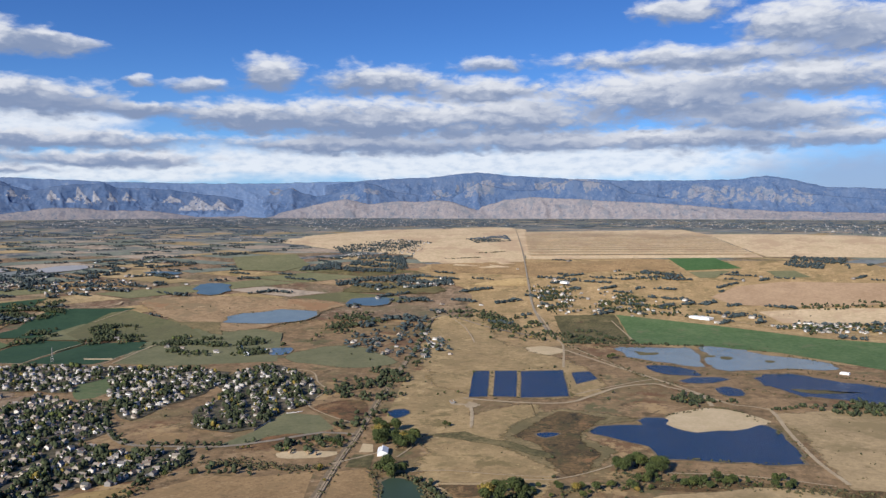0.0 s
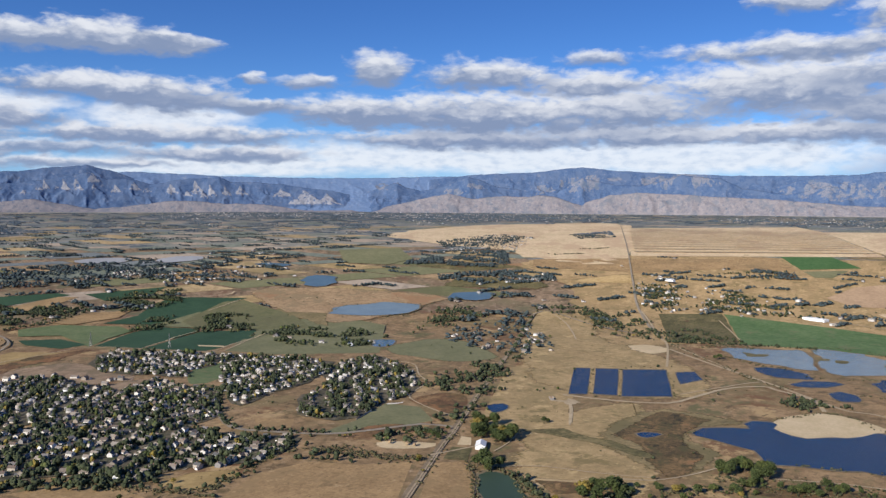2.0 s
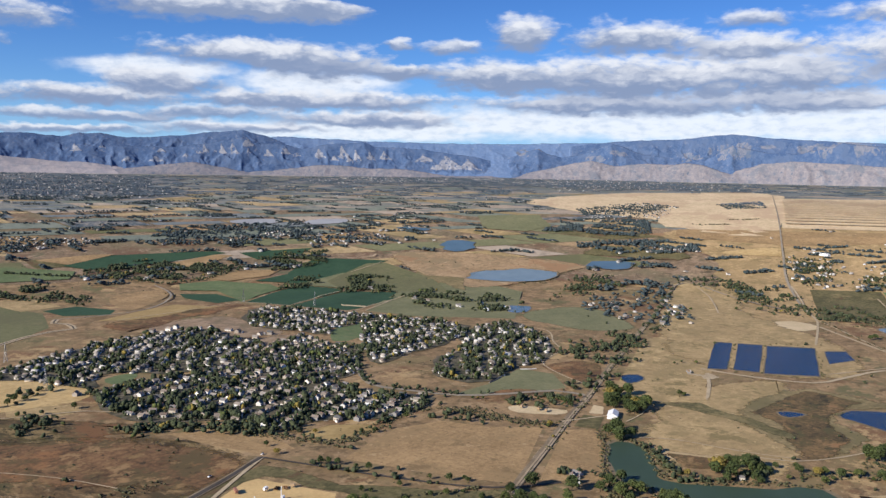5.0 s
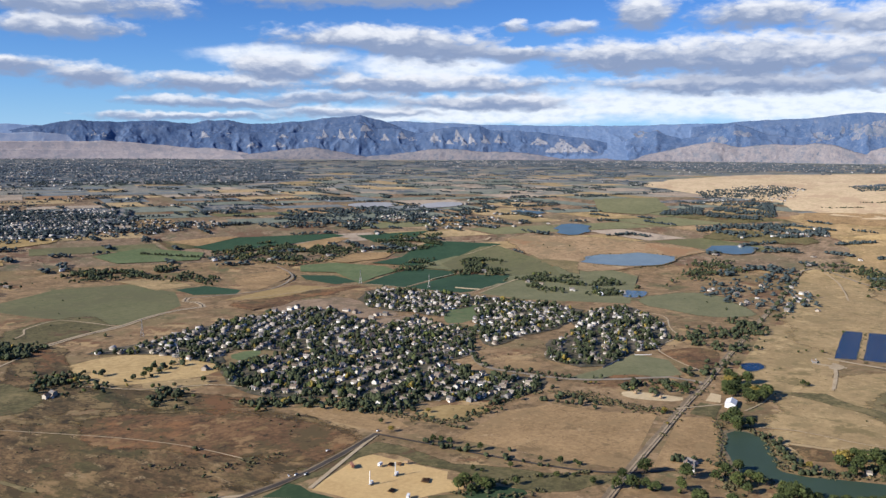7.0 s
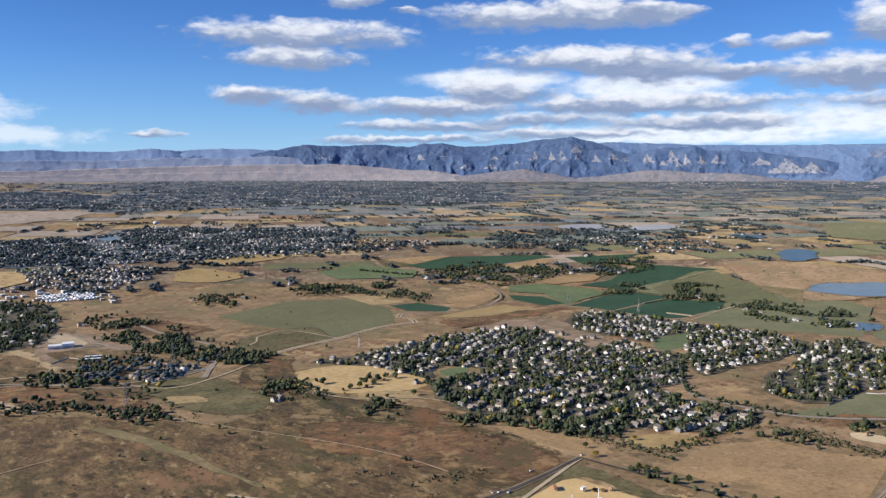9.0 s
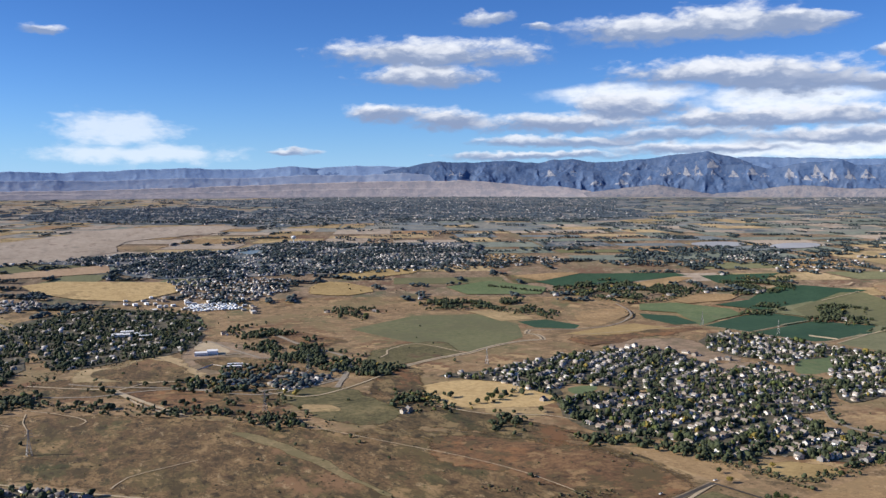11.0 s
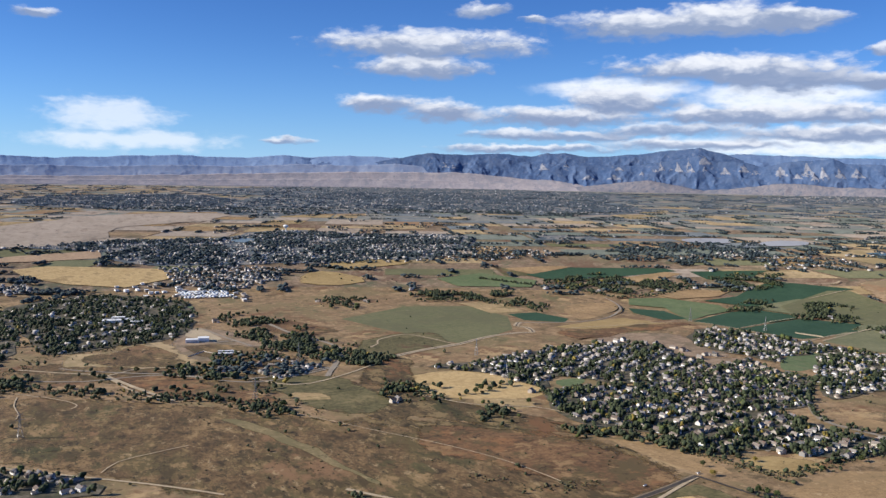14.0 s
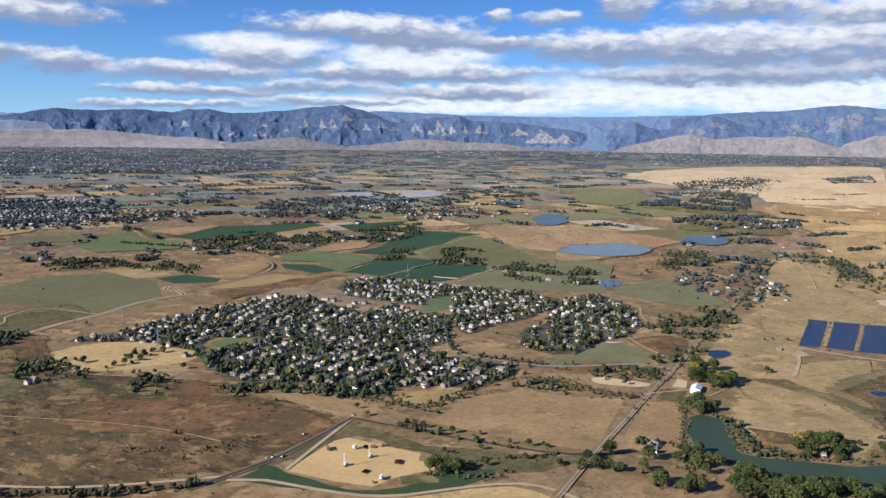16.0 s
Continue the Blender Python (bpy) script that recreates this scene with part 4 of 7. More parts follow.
water("lake_upper", "pale", "w", [(2051, 320), (2091, 305), (2105, 240), (2128, 175), (2128, 152), (2023, 128), (1913, 112), (1893, 129), (1926, 173), (1951, 224), (1970, 276)])
water("lake_wide", "pale", "w", [(2142, 137), (2182, 99), (2154, 33), (2106, -17), (2066, -76), (2011, -164), (1961, -154), (1952, -93), (1929, -47), (1871, 43), (1908, 87), (1971, 106), (2082, 118)])
water("lake_strip", "deep", "w", [(1875, 218), (1888, 181), (1872, 151), (1844, 120), (1805, 124), (1799, 174), (1832, 205)])
water("lake_small", "deep", "w", [(1752, 137), (1789, 101), (1779, 63), (1730, 72), (1717, 124)])
water("lake_pool", "deep", "w", [(1674, 78), (1705, 51), (1643, 25), (1628, 40), (1638, 64)])
water("lake_far", "deep", "w", [(1798, 10), (1833, -7), (1885, -67), (1864, -109), (1823, -157), (1795, -230), (1795, -260), (1662, -240), (1652, -185), (1662, -150), (1669, -76), (1716, -40), (1748, -11)])
water("pond_marsh", "deep", "s", [(1257, 320), (1272, 305), (1269, 285), (1240, 302)])
water("pond_rail", "deep", "s", [(1311, 586), (1335, 568), (1312, 549), (1274, 556)])
water("pond_blue", "mid", "w", [(2885, 2106), (3115, 2256), (3185, 2211), (3050, 2062), (2870, 1959), (2770, 1978)])
water("pond_big", "pale", "w", [(2182, 1491), (2324, 1524), (2442, 1450), (2451, 1337), (2276, 1266), (2185, 1300), (2130, 1418)])
water("pond_third", "mid", "w", [(2775, 1394), (2885, 1372), (2885, 1254), (2715, 1197), (2655, 1266)])
water("pond_yard", "mid", "s", [(1774, 1118), (1820, 1062), (1749, 1027), (1715, 1055)])
water("pond_green", "algae", "w", [(972, 449), (996, 431), (977, 407), (925, 375), (897, 351), (912, 299), (946, 251), (976, 202), (906, 174), (870, 227), (858, 279), (844, 315), (866, 346), (869, 381), (905, 415)])
water("reservoir_a", "pale_grey", "s", [(3230, 3890), (3455, 3920), (3510, 3770), (3285, 3585), (3125, 3685)])
water("reservoir_b", "pale_grey", "s", [(3500, 3555), (3770, 3665), (3855, 3555), (3640, 3365), (3385, 3375)])
water("reservoir_c", "pale", "s", [(735, 4355), (859, 4470), (871, 4305), (777, 4190)])
field("reed_strip", "olive", "w", [(1727, -55), (1732, -100), (1727, -157), (1743, -201), (1702, -154), (1696, -97)])
field("reed_islet", "olive", "s", [(2042, 76), (2044, 50), (2013, 52), (2012, 73)])
field("reed_islet_b", "olive", "s", [(2024, -21), (2023, -40), (2001, -38), (2003, -23)])
field("reed_islet_c", "olive", "s", [(2044, 114), (2052, 90), (2029, 91), (2022, 110)])
field("reed_spit", "olive", "w", [(2047, 284), (2042, 253), (2061, 222), (2021, 221), (2001, 255)])
field("sand_turn", "track", "s", [(1402, 480), (1420, 475), (1410, 460), (1389, 456), (1381, 469)])
road("rail", "ballast", 11.5, [(654, 432), (780, 470), (903, 504), (1048, 545), (1163, 574), (1387, 637), (1602, 694), (1965, 789), (2413, 918)])
road("lane_west", "darkroad", 4.5, [(668, 756), (686, 693), (711, 605), (744, 514), (777, 468), (820, 436)])
road("dirt_strip", "dirt", 10, [(669, 755), (594, 731), (515, 712), (463, 709), (409, 707)])
road("track_left", "track", 5.6, [(270, 866), (315, 812), (364, 769), (423, 729), (461, 705)])
road("pad_road", "track", 6, [(450, 699), (478, 670), (500, 616), (522, 572), (554, 541), (612, 510), (654, 478), (666, 440), (662, 388)])
road("pad_entry", "track", 5.0, [(666, 752), (576, 710), (510, 678)])
road("lane_suburb", "asphalt", 9, [(1203, 1083), (1065, 954), (1005, 876), (1010, 820), (1039, 730), (1096, 674), (1155, 629), (1163, 574)])
road("trail_a", "track", 3.1, [(1575, 968), (1577, 878), (1483, 810), (1423, 761), (1339, 746), (1296, 726), (1249, 661), (1216, 592)])
road("canal", "track", 14, [(557, 1494), (642, 1536), (727, 1561), (817, 1611), (901, 1636), (949, 1631), (966, 1688), (952, 1714), (979, 1751)])
road("canal_b", "asphalt", 6, [(974, 1755), (1088, 1721), (1191, 1725), (1313, 1810), (1378, 1913), (1416, 2022)])
road("lane_crop", "track", 3.1, [(1435, 1513), (1558, 1547), (1706, 1576)])
road("lane_north", "track", 3.7, [(1058, 1648), (1216, 1641), (1388, 1633), (1438, 1502), (1473, 1354), (1587, 1371), (1730, 1388)])
road("trail_b", "track", 3.7, [(548, 1595), (575, 1622), (589, 1661), (631, 1691), (673, 1701), (707, 1629), (727, 1561)])
road("far_road", "asphalt", 8, [(12165, 3280), (6625, 1739), (3725, 951), (2810, 702), (2264, 526)])
road("lagoon_road", "track", 8, [(1449, 499), (1447, 414), (1472, 319), (1550, 283), (1641, 244), (1689, 186), (1670, 163), (1616, 98), (1532, 75)])
road("lagoon_spur", "track", 5.6, [(1423, 480), (1355, 453), (1268, 426)])
road("lagoon_yard", "track", 8.7, [(1397, 503), (1406, 454)])
road("shore_road", "track", 6.5, [(2012, 428), (1838, 283), (1766, 216), (1637, 109), (1554, 39), (1543, -16), (1383, -44), (1244, -73), (1157, -102)])
road("shore_front", "track", 3.1, [(1039, 304), (1054, 249), (1105, 207), (1147, 184)])
road("shore_south", "track", 3.1, [(1130, 117), (1150, 34), (1151, -34), (1146, -85)])
road("road_gold", "track", 3.7, [(-183, 1163), (-100, 1088), (-4, 1015), (85, 948), (141, 898)])
road("road_river", "asphalt", 6, [(-200, 1398), (-167, 1532), (-70, 1516), (11, 1486), (104, 1494), (168, 1470), (280, 1386), (439, 1452)])
road("road_mall", "asphalt", 10, [(405, 1990), (438, 1786), (487, 1607), (398, 1385)])
road("street_left", "track", 4.3, [(-209, 1353), (-180, 1424), (-156, 1415), (-135, 1461)])
road("prairie_track", "track", 1.7, [(288, 1184), (370, 1065), (441, 962), (485, 877), (508, 799)])
road("prairie_path", "track", 1.6, [(21, 1018), (42, 1052), (84, 1070), (128, 1085)])
road("orchard_road", "asphalt", 7, [(2190, 554), (2296, 703), (2500, 897), (2413, 918)])
road("green_road", "track", 4.3, [(2885, 489), (2745, 221), (2645, 52), (2510, -167), (2475, -353)])
road("lagoon_spur", "track", 3.5, [(1381, 462), (1258, 424)])
road("flat_track", "track", 5, [(-92, 1612), (-26, 1565), (39, 1518), (79, 1401), (123, 1311)])
road("flat_track_b", "track", 4.5, [(48, 1515), (128, 1554), (251, 1439), (329, 1347), (417, 1378), (540, 1475)])

road("lane_creek", "track", 4, [(2445, 865), (2271, 766), (2044, 665)])
road("lane_up", "track", 5, [(2650, 648), (2386, 557), (2193, 496), (2080, 448), (1795, 388)])
road("lane_grey", "track", 4, [(2546, 398), (2193, 290)])
road("lane_lake", "track", 4, [(2084, 441), (1896, 312), (1745, 209)])
road("flat_trail", "track", 2, [(-88, 1437), (-45, 1399), (-11, 1359), (-1, 1332), (-11, 1316)])
road("ball_trail", "track", 1.8, [(-150, 1397), (-129, 1375), (-102, 1350)])
road("ball_trail_b", "track", 1.8, [(-85, 1414), (-87, 1364), (-78, 1312), (-81, 1287)])
road("edge_street", "asphalt", 7, [(-204, 1427), (-191, 1475), (-190, 1520), (-216, 1603), (-231, 1635)])
road("flat_diagonal", "track", 8, [(45, 1519), (74, 1446), (110, 1363), (135, 1311)])
road("crop_lane", "track", 4, [(1504, 1326), (1680, 1385)])
road("crop_lane_b", "track", 4, [(1999, 1822), (2276, 1928)])
road("field_lane", "track", 6, [(2215, 2133), (2284, 2109), (2367, 2064), (2461, 2114)])
road("lake_lane", "track", 4, [(1549, 313), (1638, 259), (1711, 211), (1726, 183), (1652, 120)])
road("town_lane", "asphalt", 8, [(-220, 2454), (-136, 2175), (-79, 1994), (-60, 1780)])
road("meadow_lane", "track", 4, [(512, 1460), (590, 1515), (720, 1568)])
road("barn_lane", "track", 3.5, [(1016, 545), (1060, 520), (1088, 505)])
road("east_track", "track", 2.2, [(1016, 441), (1043, 392), (1049, 331), (1056, 286), (1066, 245)])
road("barn_ring", "track", 2.2, [(1075, 473), (1127, 471), (1180, 479), (1187, 490), (1170, 520)])
road("pond_ditch", "darkroad", 2.6, [(1005, 486), (997, 475), (961, 448), (912, 427), (894, 421), (865, 392)])
road("lot_road", "asphalt", 7, [(181, 1841), (224, 1890), (257, 1918), (283, 1830), (307, 1748), (325, 1699)])
road("lot_road_b", "asphalt", 7, [(264, 1744), (307, 1748), (327, 1685), (363, 1679)])
road("river_lane", "asphalt", 6, [(-26, 1600), (6, 1570), (77, 1527), (144, 1492), (199, 1454), (273, 1415), (356, 1427), (422, 1452)])
road("oval_lane", "track", 3, [(500, 1215), (560, 1130), (640, 1085), (668, 1040)])


STRIPE_CORNERS = [(5319, 1363), (10440, 2729), (10374, 509), (6023, -73)]


def hill_stripes():
    """Strips of stubble and fallow across the wheat hill."""
    a, b, c, d = (Vector((*p, 0)) for p in STRIPE_CORNERS)
    for i in range(1, 15):
        t0, t1 = (i - 0.13) / 15, (i + 0.11) / 15
        LAYER[0] += 1
        ring = []
        for t, u in ((t0, 0.01), (t0, 0.33), (t0, 0.66), (t0, 0.99), (t1, 0.99), (t1, 0.66), (t1, 0.33), (t1, 0.01)):
            p = a.lerp(b, t).lerp(d.lerp(c, t), u)
            ring.append((p.x, p.y))
        ob = drape("field_strip", ring, "stubble_dark", 0.6 + 0.004 * LAYER[0])
        tagged(ob, "brown fallow strip across a stubble field", "field", kind="structure")


hill_stripes()


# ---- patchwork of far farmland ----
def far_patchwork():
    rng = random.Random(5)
    names = ["tan", "tan2", "pasture", "meadow", "plowed", "olive", "park", "straw", "hazed_tan", "hazed_sage", "hazed_slate", "fallow", "hazed_scrub"]
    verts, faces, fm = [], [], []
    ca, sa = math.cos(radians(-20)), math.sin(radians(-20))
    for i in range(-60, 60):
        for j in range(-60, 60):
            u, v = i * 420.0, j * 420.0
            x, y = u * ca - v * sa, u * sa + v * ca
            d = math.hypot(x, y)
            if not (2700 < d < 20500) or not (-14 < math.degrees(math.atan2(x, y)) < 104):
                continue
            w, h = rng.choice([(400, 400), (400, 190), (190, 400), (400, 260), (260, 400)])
            # Farther bands draw more on the colours with haze put in.
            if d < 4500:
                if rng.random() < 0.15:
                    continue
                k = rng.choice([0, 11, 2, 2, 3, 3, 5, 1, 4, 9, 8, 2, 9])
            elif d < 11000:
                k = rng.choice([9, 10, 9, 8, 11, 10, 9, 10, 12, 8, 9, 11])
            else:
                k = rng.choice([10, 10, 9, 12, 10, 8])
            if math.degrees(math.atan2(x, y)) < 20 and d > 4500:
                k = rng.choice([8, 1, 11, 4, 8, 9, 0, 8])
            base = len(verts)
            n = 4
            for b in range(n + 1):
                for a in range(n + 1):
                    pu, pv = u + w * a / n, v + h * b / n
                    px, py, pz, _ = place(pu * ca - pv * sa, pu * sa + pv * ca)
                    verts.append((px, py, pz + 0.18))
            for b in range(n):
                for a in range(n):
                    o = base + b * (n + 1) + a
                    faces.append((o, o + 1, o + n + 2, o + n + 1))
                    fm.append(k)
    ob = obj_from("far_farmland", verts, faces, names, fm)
    tagged(ob, "patchwork of tan and green farm fields, hazed in colour with distance", "farmland", kind="stuff")


far_patchwork()

# ---- mountains ----
RIDGE_SOUTH = [(-20, 0.6), (-7.3, .65), (-5.5, .62), (-3.6, .84), (-1, .75), (2.4, .9), (5.2, 1.02), (6.6, 1.1), (8.1, .99), (11, 1.0), (13.2, 1.23), (14.7, 1.08), (17.8, 1.23), (20.8, 1.16)]
RIDGE_MID = [(22.7, 1.46), (25.3, 1.41), (28, 1.51), (29.8, 1.35), (30.8, 1.59), (32.1, 1.6), (33.5, 1.35), (34.8, 1.42), (36.6, 1.58), (38.4, 1.8), (40.6, 2.03), (42, 1.69), (43.9, 1.6), (46, 1.5), (48.5, 1.38)]
RIDGE_NORTH = [(50.2, 1.01), (53.6, .95), (56.1, .9), (58.6, .95), (60.4, 1.1), (62.3, 1.3), (64.9, 1.64), (69.1, 1.83), (72.5, 2.21), (74.8, 1.94), (78.5, 1.71), (82.2, 1.61), (85.8, 1.59), (88.9, 1.6), (90.9, 1.83), (92.3, 1.6), (94.2, 1.1), (97.9, .98), (112, 0.9)]

# Forest, rock and back slopes are blued in colour to stand in for haze.
material("forest_slope_hazed", (0.050, 0.088, 0.178), (0.104, 0.146, 0.240), 0.02, 0.09, mid=(0.072, 0.114, 0.206), patch=(0.090, 0.128, 0.212), patch_scale=0.014, spots=[((0.155, 0.178, 0.240), 0.04, 0.57, 0.65)])
# Bald patches: dry grass toned to read as sunlit, with blue haze mixed in.
material("bald_slope_hazed", (0.120, 0.142, 0.195), (0.255, 0.238, 0.255), 0.03, 0.12, mid=(0.185, 0.190, 0.225), patch=(0.11, 0.14, 0.195), patch_scale=0.03)
material("back_slope_hazed", (0.100, 0.155, 0.270), (0.145, 0.200, 0.310), 0.014, 0.06, mid=(0.120, 0.176, 0.290), spots=[((0.18, 0.22, 0.30), 0.03, 0.58, 0.66)])
# Foothill grass and its tree spots, greyed and blued in colour as haze.
material("dry_slope_hazed", (0.165, 0.160, 0.180), (0.325, 0.275, 0.260), 0.02, 0.09, mid=(0.250, 0.220, 0.220), patch=(0.165, 0.168, 0.19), patch_scale=0.02, spots=[((0.105, 0.125, 0.165), 0.045, 0.55, 0.63)])
material("slab_rock_hazed", (0.17, 0.185, 0.225), (0.35, 0.335, 0.345), 0.05, 0.15, mid=(0.26, 0.26, 0.285), spots=[((0.10, 0.125, 0.185), 0.08, 0.58, 0.66)])
# Southern range: stronger haze painted in, so paler and bluer than the forest.
material("far_slope_hazed", (0.205, 0.280, 0.420), (0.255, 0.330, 0.460), 0.012, 0.06)
material("far_shoulder_hazed", (0.245, 0.285, 0.375), (0.315, 0.335, 0.400), 0.02, 0.08, patch=(0.225, 0.275, 0.375), patch_scale=0.02)
# Tableland grass: paled to a hazy pink in its base colour.
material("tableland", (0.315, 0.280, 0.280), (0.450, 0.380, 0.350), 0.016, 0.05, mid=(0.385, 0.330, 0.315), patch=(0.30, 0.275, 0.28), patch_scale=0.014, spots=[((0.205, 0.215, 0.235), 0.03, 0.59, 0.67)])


def value_noise(x, y, seed):
    """Smooth noise from 0 to 1 over arrays of places."""
    xi, yi = np.floor(x).astype(np.int64), np.floor(y).astype(np.int64)
    fx, fy = x - xi, y - yi
    fx, fy = fx * fx * (3 - 2 * fx), fy * fy * (3 - 2 * fy)

    def corner(a, b):
        h = (a * 374761393 + b * 668265263 + seed * 974711) & 0xFFFFFFFF
        h = ((h ^ (h >> 13)) * 1274126177) & 0xFFFFFFFF
        return ((h ^ (h >> 16)) & 0xFFFF) / 65535.0

    low = corner(xi, yi) * (1 - fx) + corner(xi + 1, yi) * fx
    return low * (1 - fy) + (corner(xi, yi + 1) * (1 - fx) + corner(xi + 1, yi + 1) * fx) * fy


def fbm(x, y, seed, n=4):
    return sum(value_noise(x * 2.03 ** k, y * 2.03 ** k, seed + k) * 0.5 ** k for k in range(n)) / (2 - 0.5 ** (n - 1))


def ridged(x, y, seed, n=3):
    return sum((1 - np.abs(2 * value_noise(x * 2.1 ** k, y * 2.1 ** k, seed + k) - 1)) * 0.36 ** k for k in range(n)) / sum(0.36 ** k for k in range(n))


def mountain_range(name, a0, a1, na, r0, r1, nr, crests, mats, label, rock=(), bald=(), grain=0.035):
    """A strip of high land: crest lines one behind the other (radius, depth of the front, azimuth and elevation of the
    crest, material, strength and number of the spurs), with bare rock slabs and bald shoulders on the front slopes."""
    A, R = np.meshgrid(np.linspace(a0, a1, na + 1), np.linspace(r0, r1, nr + 1), indexing="ij")
    E, M = np.full_like(A, -1.7), np.zeros(A.shape, dtype=np.int32)
    for n, (rc, fall, pts, mat, spur, often) in enumerate(crests):
        seed = 31 * n + len(name)
        f = (rc - R) / fall
        X = A * 82.0
        side = np.clip(f, 0, 1)
        az = A + (1.1 * (fbm(X / 120, R / 120, seed, 3) - 0.5)) * side
        top = np.interp(az, [p[0] for p in pts], [p[1] for p in pts]) + 0.10 * (fbm(A * 1.6, 0 * R, seed + 3) - 0.5) * (1 - side) ** 5
        h = np.where(f > 0, top - (top + 1.0) * np.clip(f, 0, 1.4) ** 0.85, top - (R - rc) * 0.03)
        gully = ridged(X / often + 0.9 * fbm(X / 70, R / 50, seed + 9), R / (1.2 * often) + 0.9 * fbm(X / 70, R / 50, seed + 12), seed + 5, 4)
        h = h + spur * (top + 1.0) * (gully - 0.6) * np.sin(np.pi * side) ** 0.7
        m = h > E
        E[m], M[m] = h[m], mat
    E = E + grain * (fbm(A * 82 / 16, R / 16, 77) - 0.5)
    ragged, broken = fbm(A * 5, R * 0.09, 55), fbm(A * 82 / 55, R / 40, 58, 5)
    base = E.copy()
    for a, e1, e0, w in rock:
        reach = w * np.clip((e1 - base) / (e1 - e0), 0.1, 1)
        m = (np.abs(A - a + 0.25 * (base - e0)) < reach * (0.55 + 0.9 * ragged)) & (base < e1) & (base > e0 + 0.1 * ragged) & (ragged > 0.36)
        M[m] = 1
        E[m] += 0.035
    for a, e1, e0, w in bald:
        m = ((A - a) / w) ** 2 + ((base - (e1 + e0) / 2) / (0.7 * (e1 - e0))) ** 2 < 5.0 * (broken - 0.30)
        M[m & (ragged > 0.42)] = 2
    k = np.clip((R - r0) / 40, 0, 1)
    E = -1.7 + (E + 1.7) * k * k * (3 - 2 * k)
    ar = np.radians(A)
    V = np.stack([R * np.sin(ar), R * np.cos(ar), EYE_H + R * np.tan(np.radians(E))], -1).reshape(-1, 3)
    m = nr + 1
    o = (np.arange(na)[:, None] * m + np.arange(nr)[None, :]).ravel()
    F = np.stack([o, o + m, o + m + 1, o + 1], -1)
    ob = obj_from(name, V.tolist(), F.tolist(), mats, M[:-1, :-1].ravel(), smooth=True)
    tagged(ob, label, "mountain range", kind="structure")


MASSIF = [(16, 0.2), (20.8, 1.1)] + RIDGE_MID[:12] + [(43.4, 1.2), (45, 0.3), (46, -2)]
SLAB_FRONT = [(28, -1.5), (30, 0.3), (32.75, .85), (36.4, .82), (38.2, 1.05), (40.6, 1.55), (41.8, 1.1), (42.8, 1.24), (44.3, .88), (45.1, .94), (46.1, 1.2), (47.2, 1.23), (48.5, 1.4), (49.2, 1.09), (50.75, 1.03), (52.6, .92), (54.1, .68), (56, .5), (57.8, .05), (59, -1.5)]
CANYON_FRONT = [(57, -1.5), (58.26, .45), (59.3, .88), (60.15, 1.1), (60.75, .76), (61.7, .52), (63.3, .89), (64.9, 1.54), (65.8, 1.24), (66.9, .83), (68.2, .66), (70, .2), (72, -1.5)]
SHOULDERS = [(69, -1), (70.5, .3), (72.45, 1.46), (74.6, 1.0), (76.4, .95), (78.85, 1.67), (81.2, 1.4), (82.5, .8), (85.2, .4), (87.5, .94), (89.5, .45), (90.4, .84), (91.3, .4), (92.9, .68), (95.3, .5), (97, .3), (106, .2)]
SLABS = [(37.1, .39, .08, .32), (37.9, .77, .33, .25), (38.3, 1.0, .4, .23), (38.9, .68, .45, .15), (39.4, 1.03, .34, .28), (40.1, 1.16, .35, .32), (41.0, 1.47, .85, .5), (41.05, .85, .42, .23), (42.3, .77, .24, .38), (43.4, .99, .37, .42),
         (44.1, .69, .25, .35), (45.65, .82, .13, .5), (46.6, .45, .01, .35), (47.2, 1.05, .14, .45), (47.6, .46, -.11, .28), (48.1, .83, .02, .3), (49.0, .74, .09, .34), (49.95, .74, .12, .45)]
OUTCROPS = [(30.6, .85, .34, .4), (32.1, 1.0, .54, .22), (24.6, .7, .35, .3), (24.0, .87, .41, .28), (33.6, .18, -.25, .5), (35.3, .19, -.24, .6), (35.6, .69, .38, .4), (54.2, .5, -.5, 1.2), (52.6, .6, .0, .8), (55.6, .3, -.5, .8)]
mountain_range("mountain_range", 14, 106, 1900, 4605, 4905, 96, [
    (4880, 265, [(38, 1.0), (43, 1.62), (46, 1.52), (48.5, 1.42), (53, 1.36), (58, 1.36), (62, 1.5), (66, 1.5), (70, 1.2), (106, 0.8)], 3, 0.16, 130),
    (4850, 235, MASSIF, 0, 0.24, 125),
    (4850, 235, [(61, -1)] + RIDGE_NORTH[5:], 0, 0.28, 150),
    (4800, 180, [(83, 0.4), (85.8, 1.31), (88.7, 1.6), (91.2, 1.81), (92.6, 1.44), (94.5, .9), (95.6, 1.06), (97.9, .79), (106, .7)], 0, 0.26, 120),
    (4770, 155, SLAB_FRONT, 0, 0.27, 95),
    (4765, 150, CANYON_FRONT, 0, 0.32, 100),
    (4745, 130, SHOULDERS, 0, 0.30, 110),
], ["forest_slope_hazed", "slab_rock_hazed", "bald_slope_hazed", "back_slope_hazed"], "forested mountain range with pale rock slabs on the horizon, hazed blue in colour", SLABS + OUTCROPS,
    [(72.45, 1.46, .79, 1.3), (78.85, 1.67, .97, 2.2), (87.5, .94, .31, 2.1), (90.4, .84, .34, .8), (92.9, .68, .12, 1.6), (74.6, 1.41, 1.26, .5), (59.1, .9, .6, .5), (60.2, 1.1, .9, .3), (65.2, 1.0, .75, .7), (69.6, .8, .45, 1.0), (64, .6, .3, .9)])
